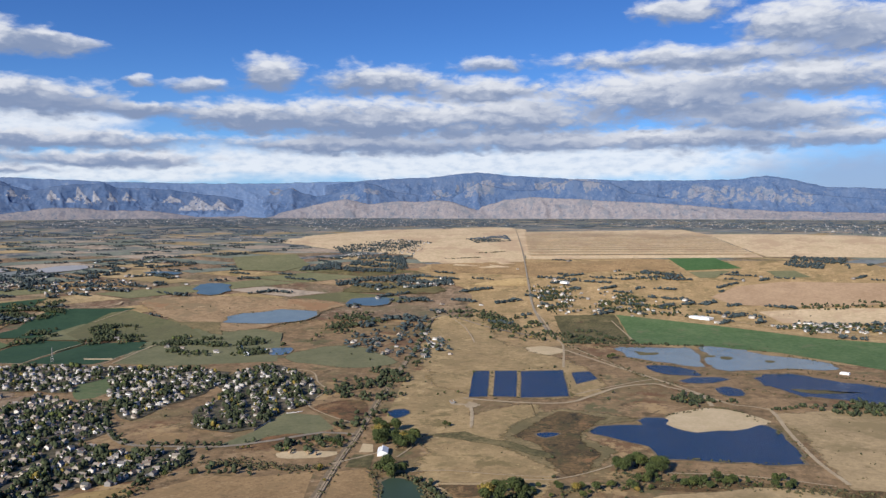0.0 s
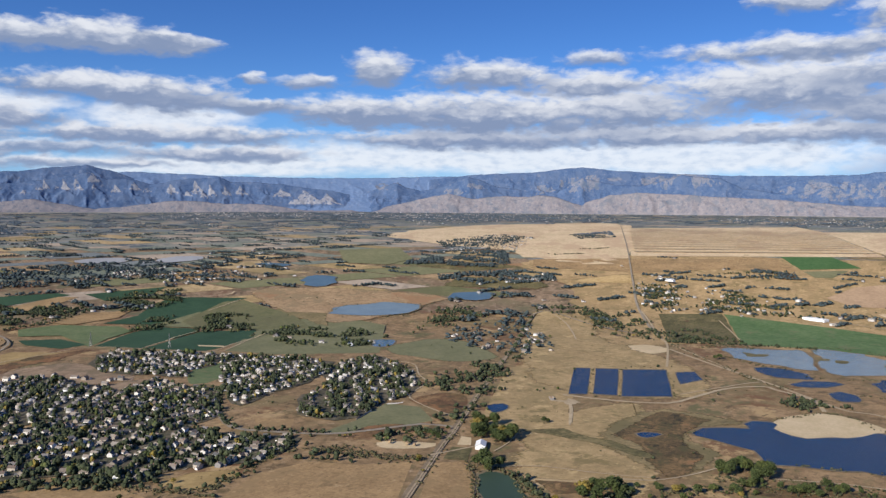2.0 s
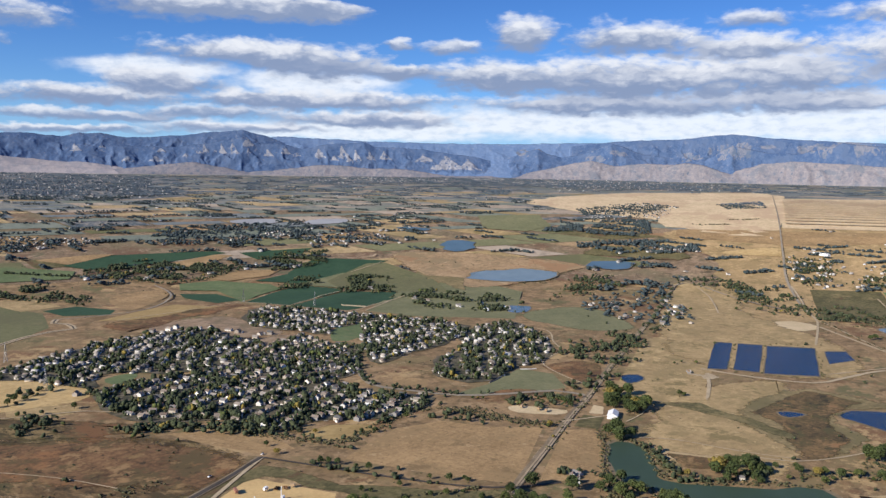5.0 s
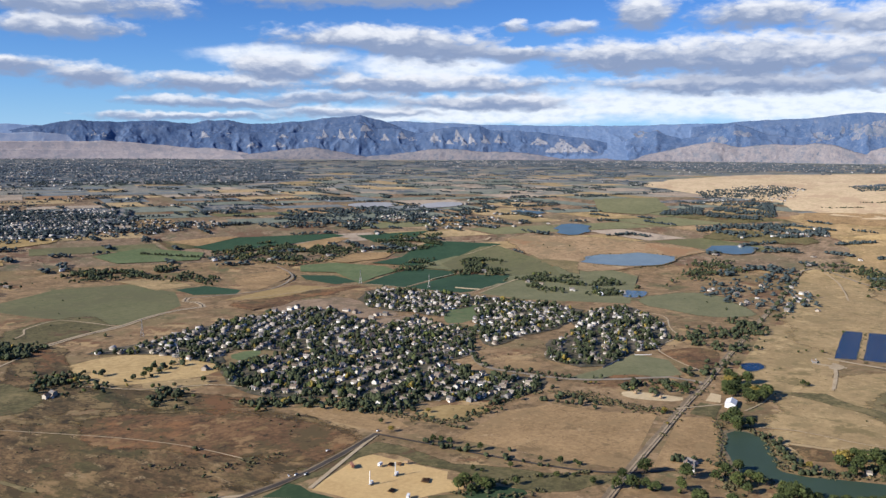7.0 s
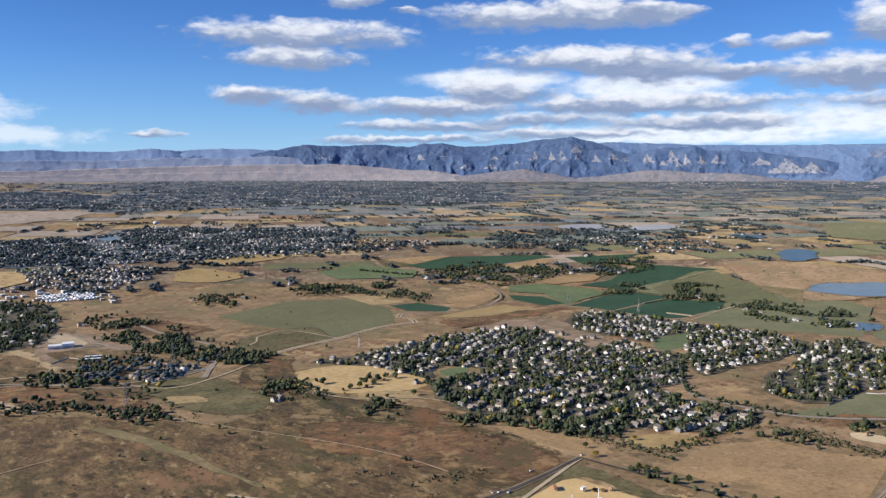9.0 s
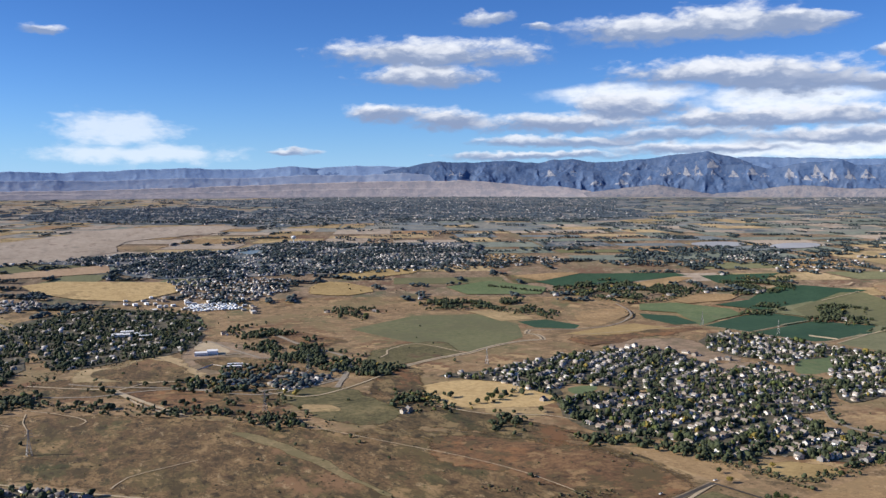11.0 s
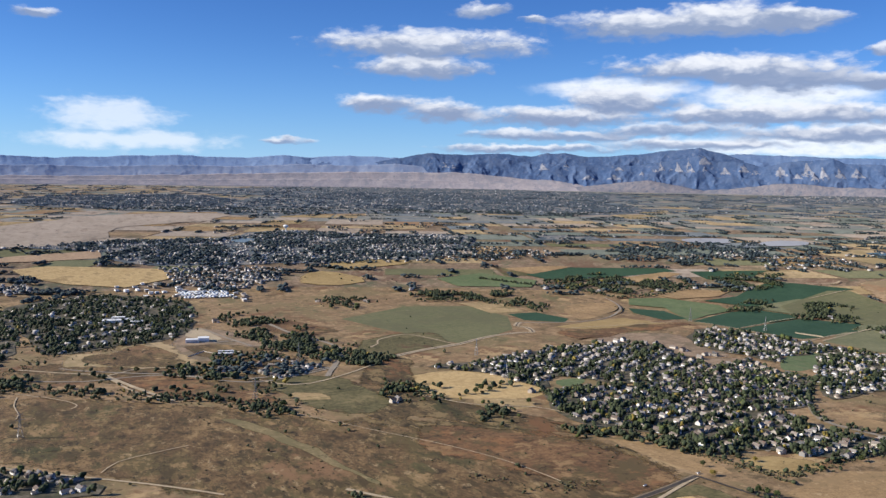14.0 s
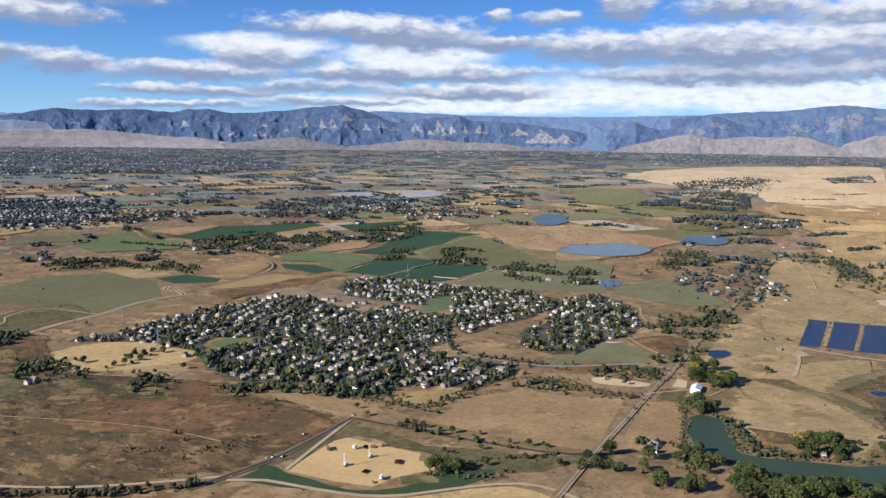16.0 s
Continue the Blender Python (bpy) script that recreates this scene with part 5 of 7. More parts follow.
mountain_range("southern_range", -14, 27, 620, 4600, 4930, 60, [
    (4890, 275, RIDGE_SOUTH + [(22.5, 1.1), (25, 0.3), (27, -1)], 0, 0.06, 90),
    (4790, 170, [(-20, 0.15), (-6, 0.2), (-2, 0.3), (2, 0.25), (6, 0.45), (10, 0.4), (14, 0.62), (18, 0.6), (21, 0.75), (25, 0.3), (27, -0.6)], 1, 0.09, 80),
], ["far_slope_hazed", "far_shoulder_hazed"], "low mountain range far to the south, hazed pale blue in colour", grain=0.008)
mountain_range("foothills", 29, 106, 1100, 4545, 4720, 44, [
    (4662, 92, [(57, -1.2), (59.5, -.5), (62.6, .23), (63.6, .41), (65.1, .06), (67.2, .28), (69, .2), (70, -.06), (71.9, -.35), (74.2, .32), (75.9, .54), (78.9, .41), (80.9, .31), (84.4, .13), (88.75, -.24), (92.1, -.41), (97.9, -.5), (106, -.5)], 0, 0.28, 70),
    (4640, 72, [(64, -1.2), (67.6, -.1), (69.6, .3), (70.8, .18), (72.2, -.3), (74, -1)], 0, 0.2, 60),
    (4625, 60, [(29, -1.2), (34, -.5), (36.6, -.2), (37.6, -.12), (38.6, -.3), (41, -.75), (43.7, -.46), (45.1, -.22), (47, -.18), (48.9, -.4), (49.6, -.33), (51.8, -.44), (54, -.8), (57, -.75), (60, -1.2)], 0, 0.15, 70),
], ["dry_slope_hazed"], "tan grassy foothills below the mountains, greyed by haze in the colour")
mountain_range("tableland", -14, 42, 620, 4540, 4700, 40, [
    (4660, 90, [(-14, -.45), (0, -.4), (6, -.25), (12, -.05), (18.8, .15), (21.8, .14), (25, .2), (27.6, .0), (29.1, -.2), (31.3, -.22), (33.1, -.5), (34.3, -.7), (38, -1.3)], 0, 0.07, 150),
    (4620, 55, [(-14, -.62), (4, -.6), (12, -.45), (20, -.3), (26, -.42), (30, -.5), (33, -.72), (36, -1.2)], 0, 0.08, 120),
], ["tableland"], "grass tableland below the southern range, hazed pinkish in colour", grain=0.01)

# ---- vegetation and houses ----
def icosa():
    p = (1 + 5 ** 0.5) / 2
    v = [(-1, p, 0), (1, p, 0), (-1, -p, 0), (1, -p, 0), (0, -1, p), (0, 1, p), (0, -1, -p), (0, 1, -p), (p, 0, -1), (p, 0, 1), (-p, 0, -1), (-p, 0, 1)]
    f = [(0, 11, 5), (0, 5, 1), (0, 1, 7), (0, 7, 10), (0, 10, 11), (1, 5, 9), (5, 11, 4), (11, 10, 2), (10, 7, 6), (7, 1, 8),
         (3, 9, 4), (3, 4, 2), (3, 2, 6), (3, 6, 8), (3, 8, 9), (4, 9, 5), (2, 4, 11), (6, 2, 10), (8, 6, 7), (9, 8, 1)]
    return np.array(v) / math.hypot(1, p), np.array(f)


ICO_V, ICO_F = icosa()
OCT_V = np.array([(1, 0, 0), (-1, 0, 0), (0, 1, 0), (0, -1, 0), (0, 0, 1), (0, 0, -1)], dtype=float)
OCT_F = np.array([(0, 2, 4), (2, 1, 4), (1, 3, 4), (3, 0, 4), (2, 0, 5), (1, 2, 5), (3, 1, 5), (0, 3, 5)])


def crown_template(seed, blobs, base_v, base_f, tall=1.0):
    """A ragged crown of jittered clumps; unit height, standing on z = 0."""
    rng = np.random.RandomState(seed)
    vs, fs = [], []
    for b in range(blobs):
        r = rng.uniform(0.16, 0.30) if blobs > 3 else rng.uniform(0.26, 0.40)
        th, rad = rng.uniform(0, 6.28), rng.uniform(0.0, 0.30)
        c = np.array([rad * math.cos(th), rad * math.sin(th), rng.uniform(0.28, 0.80)])
        v = base_v * rng.uniform(0.72, 1.25, (len(base_v), 1)) * r * np.array([1.05, 1.05, 0.95 * tall])
        fs.append(base_f + sum(len(q) for q in vs))
        vs.append(v + c)
    return np.vstack(vs), np.vstack(fs)


CROWNS = [crown_template(s, 5, ICO_V, ICO_F) for s in range(6)]
CLUMPS = [crown_template(s + 20, 3, OCT_V, OCT_F) for s in range(6)]


def joined(name, templates, spots, mat, label, category, squash=1.0):
    """One mesh of many small plants or roofs: spots are (x, y, width, height, turn) in plan metres."""
    V, F, off = [], [], 0
    for x, y, w, h, a in spots:
        tv, tf = templates[int(abs(x) * 7.3 + abs(y) * 3.1) % len(templates)]
        px, py, pz, s = place(x, y)
        c, si = math.cos(a), math.sin(a)
        q = np.empty_like(tv)
        q[:, 0] = px + (tv[:, 0] * c - tv[:, 1] * si) * w * s
        q[:, 1] = py + (tv[:, 0] * si + tv[:, 1] * c) * w * s
        q[:, 2] = pz + tv[:, 2] * h * s - 0.03 * h * s + (1.1 if s < 1 else 0)
        V.append(q)
        F.append(tf + off)
        off += len(tv)
    if not V:
        return None
    V, F = np.vstack(V), np.vstack(F)
    me = bpy.data.meshes.new(name)
    me.vertices.add(len(V))
    me.vertices.foreach_set("co", V.ravel())
    me.loops.add(F.size)
    me.loops.foreach_set("vertex_index", F.ravel().astype(np.int32))
    me.polygons.add(len(F))
    me.polygons.foreach_set("loop_start", np.arange(0, F.size, F.shape[1], dtype=np.int32))
    me.materials.append(MATS[mat])
    me.update(calc_edges=True)
    me.validate()
    ob = new(name, me)
    return tagged(ob, label, category, kind="stuff")


def inside(x, y, poly):
    hit = False
    for i in range(len(poly)):
        (x1, y1), (x2, y2) = poly[i - 1], poly[i]
        if (y1 > y) != (y2 > y) and x < (x2 - x1) * (y - y1) / (y2 - y1) + x1:
            hit = not hit
    return hit


def in_pond(x, y):
    return any(a <= x <= b and c <= y <= d and inside(x, y, q) for a, b, c, d, q in PONDS)


def tilled(x, y):
    return any(a <= x <= b and c <= y <= d and inside(x, y, q) for a, b, c, d, q in TILLED)


def scatter(poly, n, rng):
    xs, ys = [p[0] for p in poly], [p[1] for p in poly]
    out = []
    for _ in range(n * 30):
        if len(out) >= n:
            break
        x, y = rng.uniform(min(xs), max(xs)), rng.uniform(min(ys), max(ys))
        if inside(x, y, poly):
            out.append((x, y))
    return out


def area(poly):
    return abs(sum(poly[i][0] * poly[i - 1][1] - poly[i - 1][0] * poly[i][1] for i in range(len(poly)))) / 2


def part(name, verts, faces, mat, parent, label=""):
    ob = obj_from(name, verts, faces, [mat])
    ob.parent = parent
    if label:
        ob["label"] = label
    return ob


def box(x0, x1, y0, y1, z0, z1):
    v = [(x0, y0, z0), (x1, y0, z0), (x1, y1, z0), (x0, y1, z0), (x0, y0, z1), (x1, y0, z1), (x1, y1, z1), (x0, y1, z1)]
    f = [(3, 2, 1, 0), (4, 5, 6, 7), (0, 1, 5, 4), (1, 2, 6, 5), (2, 3, 7, 6), (3, 0, 4, 7)]
    return v, f


def gable(w, d, z0, ridge, over=0.4, th=0.25):
    """A pitched roof slab with its ridge along x."""
    x0, x1, y0 = -w / 2 - over, w / 2 + over, d / 2 + over
    k = (ridge - z0) / (d / 2)
    e = z0 - over * k
    v = []
    for x in (x0, x1):
        v += [(x, -y0, e), (x, 0, ridge), (x, y0, e), (x, y0, e + th), (x, 0, ridge + th), (x, -y0, e + th)]
    f = [(0, 1, 2, 3, 4, 5), (11, 10, 9, 8, 7, 6)] + [(i, 6 + i, 6 + (i + 1) % 6, (i + 1) % 6) for i in range(6)]
    return v, f


def gable_walls(w, d, z1, ridge):
    v = []
    for x in (-w / 2, w / 2):
        v += [(x, -d / 2, -0.3), (x, d / 2, -0.3), (x, d / 2, z1), (x, 0, ridge), (x, -d / 2, z1)]
    f = [(4, 3, 2, 1, 0), (5, 6, 7, 8, 9), (0, 1, 6, 5), (1, 2, 7, 6), (2, 3, 8, 7), (3, 4, 9, 8), (4, 0, 5, 9)]
    return v, f


def make_house(kind):
    """A family house: walls, pitched roof, garage wing, chimney, door and windows."""
    w, d, h, rd = [(13, 9, 5.4, 8.4), (11, 9.5, 5.6, 8.8), (15, 9, 3.2, 5.8), (12, 10, 5.2, 8.0)][kind]
    e = new("house", None)
    part("wall", *gable_walls(w, d, h, rd - 0.1), "wall_paint", e)
    part("roof", *gable(w, d, h, rd), "roof_shingle", e)
    gv, gf = gable_walls(6.0, 6.5, 2.8, 4.6)
    gx = w / 2 - 2.0
    part("garage", [(gx + y, -d / 2 - 1.5 + x, z) for x, y, z in gv], gf, "wall_paint", e)
    rv, rf = gable(6.0, 6.5, 2.8, 4.6)
    part("garage_roof", [(gx + y, -d / 2 - 1.5 + x, z) for x, y, z in rv], [f[::-1] for f in rf], "roof_shingle", e)
    part("chimney", *box(-w * 0.3, -w * 0.3 + 0.9, 0.6, 1.6, h, rd + 0.9), "brick_red", e)
    part("garage_door", *box(gx - 2.2, gx + 2.2, -d / 2 - 4.62, -d / 2 - 4.5, 0, 2.3), "white_paint", e)
    part("door", *box(-w * 0.1, -w * 0.1 + 1.0, -d / 2 - 0.06, -d / 2 + 0.02, 0, 2.1), "dark_trim", e)
    for i, (x, y) in enumerate(((-0.36, -1), (-0.2, 1), (0.2, 1))):
        win = part("window", *box(w * x, w * x + 1.6, y * (d / 2) - 0.05, y * (d / 2) + 0.05, 1.0, 2.4), "white_paint", e)
        part("pane", *box(w * x + 0.12, w * x + 1.48, y * (d / 2) - 0.08, y * (d / 2) + 0.08, 1.12, 2.28), "dark_trim", win, "dark glass pane")
    return tagged(e, "two-storey suburban house with pale walls and shingle roof" if kind != 2 else "low ranch house with pale walls and shingle roof",
                  "house", "suburban houses")


HOUSE_KINDS = [make_house(k) for k in range(4)]
for _k, _h in enumerate(HOUSE_KINDS):
    _h.matrix_basis = pose(0, 0, 0)
HOUSES_BUILT = [0]
wv, wf = gable_walls(12, 9, 4.6, 7.6)
rv, rf = gable(12, 9, 4.6, 7.7)


def tri_template(v, f):
    tris = []
    for q in f:
        for k in range(1, len(q) - 1):
            tris.append((q[0], q[k], q[k + 1]))
    return np.array(v, dtype=float), np.array(tris)


def cross_wing(main, wing, at):
    """A house template with a wing set across its ridge."""
    (v, f), (w, g) = main, wing
    return tri_template(list(v) + [(at - y, x - 4.0, z) for x, y, z in w], [*f] + [tuple(i + len(v) for i in q) for q in g])


wing_w, wing_r = gable_walls(10, 7, 3.9, 6.2), gable(10, 7, 3.9, 6.3)
low_w, low_r = gable_walls(15, 8.5, 3.0, 5.2), gable(15, 8.5, 3.0, 5.3)
WALL_T = [tri_template(wv, wf), cross_wing((wv, wf), wing_w, 2.5), cross_wing((wv, wf), wing_w, -2.8), cross_wing(low_w, wing_w, 4.0)]
ROOF_T = [tri_template(rv, rf), cross_wing((rv, rf), wing_r, 2.5), cross_wing((rv, rf), wing_r, -2.8), cross_wing(low_r, wing_r, 4.0)]
BOX_T = [tri_template(*box(-0.5, 0.5, -0.5, 0.5, 0, 1))]
tree_stuff = {"leaf": [], "leaf_light": [], "leaf_gold": []}
house_stuff = []
first_use = [True] * 4


def put_house(x, y, turn):
    k = HOUSES_BUILT[0] % 4
    m = pose(x, y, 0.3, 0, 0, math.degrees(turn)) @ Matrix.Diagonal((0.8, 0.8, 0.85, 1))
    if first_use[k]:
        first_use[k] = False
        HOUSE_KINDS[k].matrix_basis = m
    else:
        copy_thing(HOUSE_KINDS[k], m).matrix_basis = m
    HOUSES_BUILT[0] += 1


SUBURB_TURN = {"wedge": 0.5, "main": 0.2, "north": -0.3, "northeast": -0.35, "east": 0.6, "corner": 0.3, "old_town": 0.1, "old_north": 0.1}


def suburb(name, poly):
    """Houses in curving rows with a street between each pair of rows, and yard trees."""
    rng = random.Random(len(name) * 7 + int(poly[0][0]))
    LAYER[0] += 1
    old = name.startswith("old")
    g = drape("yards_" + name, outline(poly, "w", 40), "yard", 0.05 + 0.004 * LAYER[0])
    tagged(g, "olive lawns and yards under suburban houses", "yards", kind="structure")
    a = SUBURB_TURN[name]
    ca, sa = math.cos(a), math.sin(a)
    cx, cy = sum(p[0] for p in poly) / len(poly), sum(p[1] for p in poly) / len(poly)
    pitch, gap = (54.0, 17.0) if not old else (80.0, 34.0)

    def world_of(u, v):
        v2 = v + 16 * math.sin(u * 0.012 + cx) + 7 * math.sin(u * 0.031)
        u2 = u + 12 * math.sin(v * 0.014)
        return cx + u2 * ca - v2 * sa, cy + u2 * sa + v2 * ca

    for row in range(-14, 15):
        v = row * pitch
        run = []
        for k in range(-60, 61):
            p = world_of(k * 12.0, v)
            if inside(*p, poly):
                run.append(Vector((*p, 0)))
            else:
                if len(run) > 4:
                    st = ribbon("street", run, 0, 8.5, "asphalt", 0.6, 0.04)
                    tagged(st, "grey asphalt street between suburban houses", "street", kind="structure")
                run = []
        if len(run) > 4:
            st = ribbon("street", run, 0, 8.5, "asphalt", 0.6, 0.04)
            tagged(st, "grey asphalt street between suburban houses", "street", kind="structure")
        for side in (-1, 1):
            for k in range(-52, 53):
                u = k * gap + rng.uniform(-4.5, 4.5) + side * 4
                vv = v + side * (14.0 + rng.uniform(-4, 4))
                p = world_of(u, vv)
                if not inside(*p, poly) or rng.random() < (0.12 if not old else 0.25):
                    continue
                q = world_of(u + 2, vv)
                turn = math.atan2(q[1] - p[1], q[0] - p[0]) + (0 if side > 0 else math.pi) + rng.choice([0, 0, math.pi / 2, math.pi / 2]) + rng.uniform(-0.3, 0.3)
                if name in ("main", "corner") and HOUSES_BUILT[0] < 300:
                    put_house(*p, turn)
                else:
                    house_stuff.append((p[0], p[1], rng.uniform(0.66, 0.94), rng.uniform(0.75, 1.05), turn))
    reach = max(math.hypot(x - cx, y - cy) for x, y in poly) + 40
    n = int(4 * reach * reach / ({"north": 100, "northeast": 80, "wedge": 76, "east": 62}.get(name, 56) if not old else 52))
    for _ in range(n):
        u, v = rng.uniform(-reach, reach), rng.uniform(-reach, reach)
        off = (v + pitch / 2) % pitch - pitch / 2
        if abs(off) < rng.uniform(5.5, 8.5):
            continue
        x, y = world_of(u, v)
        if not inside(x, y, poly) or old and noise.noise(Vector((x * 0.02, y * 0.02, 3.0))) < -0.12:
            continue
        stand = noise.noise(Vector((x * 0.017, y * 0.017, 5.0)))
        if stand < -0.12 and rng.random() < 0.45:
            continue
        h = rng.uniform(4.5, 12) * (1.4 if stand > 0.15 else 1.0) if not old else rng.uniform(5, 13)
        kind = rng.choices(["leaf", "leaf_light", "leaf_gold"], [0.97, 0.02, 0.01] if old else [0.89, 0.06, 0.05])[0]
        tree_stuff[kind].append((x, y, h * rng.uniform(0.65, 1.1), h, rng.uniform(0, 6.3)))


suburb("wedge", [(594, 1389), (663, 1397), (749, 1420), (848, 1449), (950, 1467), (1043, 1461), (1112, 1413), (1105, 1293), (1097, 1215), (929, 1148), (840, 1176), (819, 1214), (771, 1244), (708, 1186), (676, 1303)])
suburb("main", [(703, 1165), (785, 1163), (918, 1134), (1064, 1196), (1160, 1228), (1206, 1226), (1180, 1140), (1186, 1080), (1052, 938), (989, 945), (958, 846), (1008, 766), (980, 735), (930, 728), (880, 738), (835, 775), (800, 805), (744, 820), (734, 906), (663, 970), (664, 1073)])
suburb("north", [(1277, 1486), (1386, 1537), (1441, 1394), (1466, 1306), (1361, 1228), (1296, 1235), (1247, 1196), (1230, 1273), (1199, 1374)])
suburb("northeast", [(1463, 1299), (1485, 1216), (1511, 1074), (1455, 996), (1323, 965), (1216, 964), (1111, 957), (1181, 1045), (1273, 1131), (1383, 1226)])
suburb("east", [(1394, 989), (1529, 1011), (1604, 986), (1526, 861), (1413, 771), (1304, 737), (1256, 754), (1144, 738), (1107, 791), (1116, 836), (1194, 887), (1347, 927)])
suburb("corner", [(-183, 1123), (-125, 1093), (-73, 1057), (2, 1001), (13, 946), (-168, 1013)])
suburb("old_town", [(-363, 2461), (-173, 2250), (-108, 1955), (-124, 1672), (-173, 1597), (-244, 1606)])
suburb("old_north", [(-168, 2274), (44, 2500), (258, 2332), (265, 2043), (200, 1827), (59, 1766), (-47, 1721), (-111, 2027)])


# ---- single trees ----
def make_tree(seed, leaf, tall):
    """A broad tree: tapered forked trunk and a ragged crown of leaf clumps with gaps; about one metre per unit, 11 m high."""
    rng = np.random.RandomState(seed)
    e = new("tree", None)
    verts, faces = [], []

    def limb(p, q, r0, r1):
        p, q = Vector(p), Vector(q)
        d = (q - p).normalized()
        s = d.orthogonal().normalized()
        t = d.cross(s)
        o = len(verts)
        for c, r in ((p, r0), (q, r1)):
            for i in range(6):
                an = i * math.pi / 3
                verts.append(tuple(c + s * r * math.cos(an) + t * r * math.sin(an)))
        for i in range(6):
            faces.append((o + i, o + (i + 1) % 6, o + 6 + (i + 1) % 6, o + 6 + i))

    top = (rng.uniform(-.4, .4), rng.uniform(-.4, .4), 4.2 * tall)
    limb((0, 0, -0.3), (0, 0, 1.8), 0.45, 0.34)
    limb((0, 0, 1.8), top, 0.34, 0.2)
    for i in range(5):
        an = i * 1.256 + rng.uniform(-.3, .3)
        limb((0, 0, 1.8 + 0.3 * i), (2.6 * math.cos(an), 2.6 * math.sin(an), (4.5 + rng.uniform(-.5, 1.5)) * tall), 0.18, 0.06)
    trunk = obj_from("trunk", verts, faces, ["bark"])
    trunk.parent = e
    vs, fs, off = [], [], 0
    for b in range(120):
        th, ph = rng.uniform(0, 6.28), rng.uniform(-0.7, 1.45)
        rad = rng.uniform(0.35, 1.0) ** 0.6
        lob = 1 + 0.25 * math.sin(3 * th + seed) + 0.12 * math.sin(5 * th + 2 * seed)
        c = np.array([3.9 * lob * rad * math.cos(ph) * math.cos(th), 3.9 * lob * rad * math.cos(ph) * math.sin(th), (6.2 + 3.6 * rad * math.sin(ph)) * tall])
        v = ICO_V * rng.uniform(0.6, 1.35, (12, 1)) * rng.uniform(0.45, 1.0) + c
        vs.append(v)
        fs.append(ICO_F + off)
        off += 12
    for b in range(420):
        th, ph = rng.uniform(0, 6.28), rng.uniform(-0.8, 1.5)
        lob = 1 + 0.25 * math.sin(3 * th + seed) + 0.12 * math.sin(5 * th + 2 * seed)
        rad = rng.uniform(0.95, 1.22)
        c = np.array([3.9 * lob * rad * math.cos(ph) * math.cos(th), 3.9 * lob * rad * math.cos(ph) * math.sin(th), (6.2 + 3.6 * rad * math.sin(ph)) * tall])
        vs.append(c + rng.uniform(-0.42, 0.42, (3, 3)))
        fs.append(np.array([[off, off + 1, off + 2]]))
        off += 3
    crown = obj_from("crown", np.vstack(vs).tolist(), np.vstack(fs).tolist(), [leaf])
    crown.parent = e
    words = {"leaf_near": "broad dark green tree with a ragged crown", "leaf_light": "yellow-green autumn tree with a ragged crown", "leaf_gold": "golden autumn tree with a thin ragged crown"}
    return tagged(e, words[leaf], "tree", "trees on the plain")


TREE_KINDS = [make_tree(1, "leaf_near", 1.0), make_tree(2, "leaf_near", 1.15), make_tree(3, "leaf_near", 0.85), make_tree(4, "leaf_light", 1.0), make_tree(5, "leaf_light", 0.85), make_tree(6, "leaf_gold", 0.9)]
tree_used = [False] * len(TREE_KINDS)
TREES_BUILT = [0]


def put_tree(x, y, h, rng, kind=None):
    k = kind if kind is not None else rng.choices(range(6), [0.26, 0.24, 0.24, 0.13, 0.08, 0.05])[0]
    s = h / 10.5
    m = pose(x, y, 0.2, 0, 0, rng.uniform(0, 360)) @ Matrix.Diagonal((s * rng.uniform(0.9, 1.2), s * rng.uniform(0.9, 1.2), s, 1))
    if not tree_used[k]:
        tree_used[k] = True
        TREE_KINDS[k].matrix_basis = m
    else:
        c = copy_thing(TREE_KINDS[k], m)
        c.matrix_basis = m
    TREES_BUILT[0] += 1


NEAR_GROVES = {"pond_bank_b", "pond_bank_c", "lake_trees", "barn_wood", "barn_creek", "creek_trees", "suburb_edge", "wedge_park",
               "bottom_road", "front_creek", "drive_trees", "pond_bank_point"}
far_trees = []
distant_trees = []


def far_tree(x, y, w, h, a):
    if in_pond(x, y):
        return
    # Split by distance: each list gets its own amount of haze in the leaf colour.
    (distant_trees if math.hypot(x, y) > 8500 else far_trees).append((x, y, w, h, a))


def grove(name, dense, poly):
    rng = random.Random(len(name) * 13 + int(poly[0][1]))
    d = math.hypot(sum(p[0] for p in poly) / len(poly), sum(p[1] for p in poly) / len(poly))
    if name in NEAR_GROVES:
        for x, y in scatter(poly, max(3, int(area(poly) * dense / (200 if name.startswith("pond_bank") else 190))), rng):
            h = rng.uniform(10, 20) if name.startswith(("pond_bank", "barn", "lake_trees", "pad")) else rng.uniform(5, 12)
            if in_pond(x, y):
                continue
            if TREES_BUILT[0] < 185:
                put_tree(x, y, h, rng)
            else:
                tree_stuff["leaf_light" if rng.random() < 0.12 else "leaf"].append((x, y, h * rng.uniform(0.8, 1.15), h * 0.9, rng.uniform(0, 6.3)))
            tree_stuff["leaf"].append((x + rng.uniform(-8, 8), y + rng.uniform(-8, 8), rng.uniform(3, 6), rng.uniform(2, 4), 0.0))
    elif d < 3300:
        for x, y in scatter(poly, int(area(poly) * dense / 105), rng):
            x, y = x + rng.gauss(0, 13), y + rng.gauss(0, 13)
            if in_pond(x, y) or noise.noise(Vector((x * 0.013, y * 0.013, 1.0))) < -0.06:
                continue
            h = rng.uniform(5, 13)
            kind = rng.choices(["leaf", "leaf_light", "leaf_gold"], [0.955, 0.035, 0.01])[0]
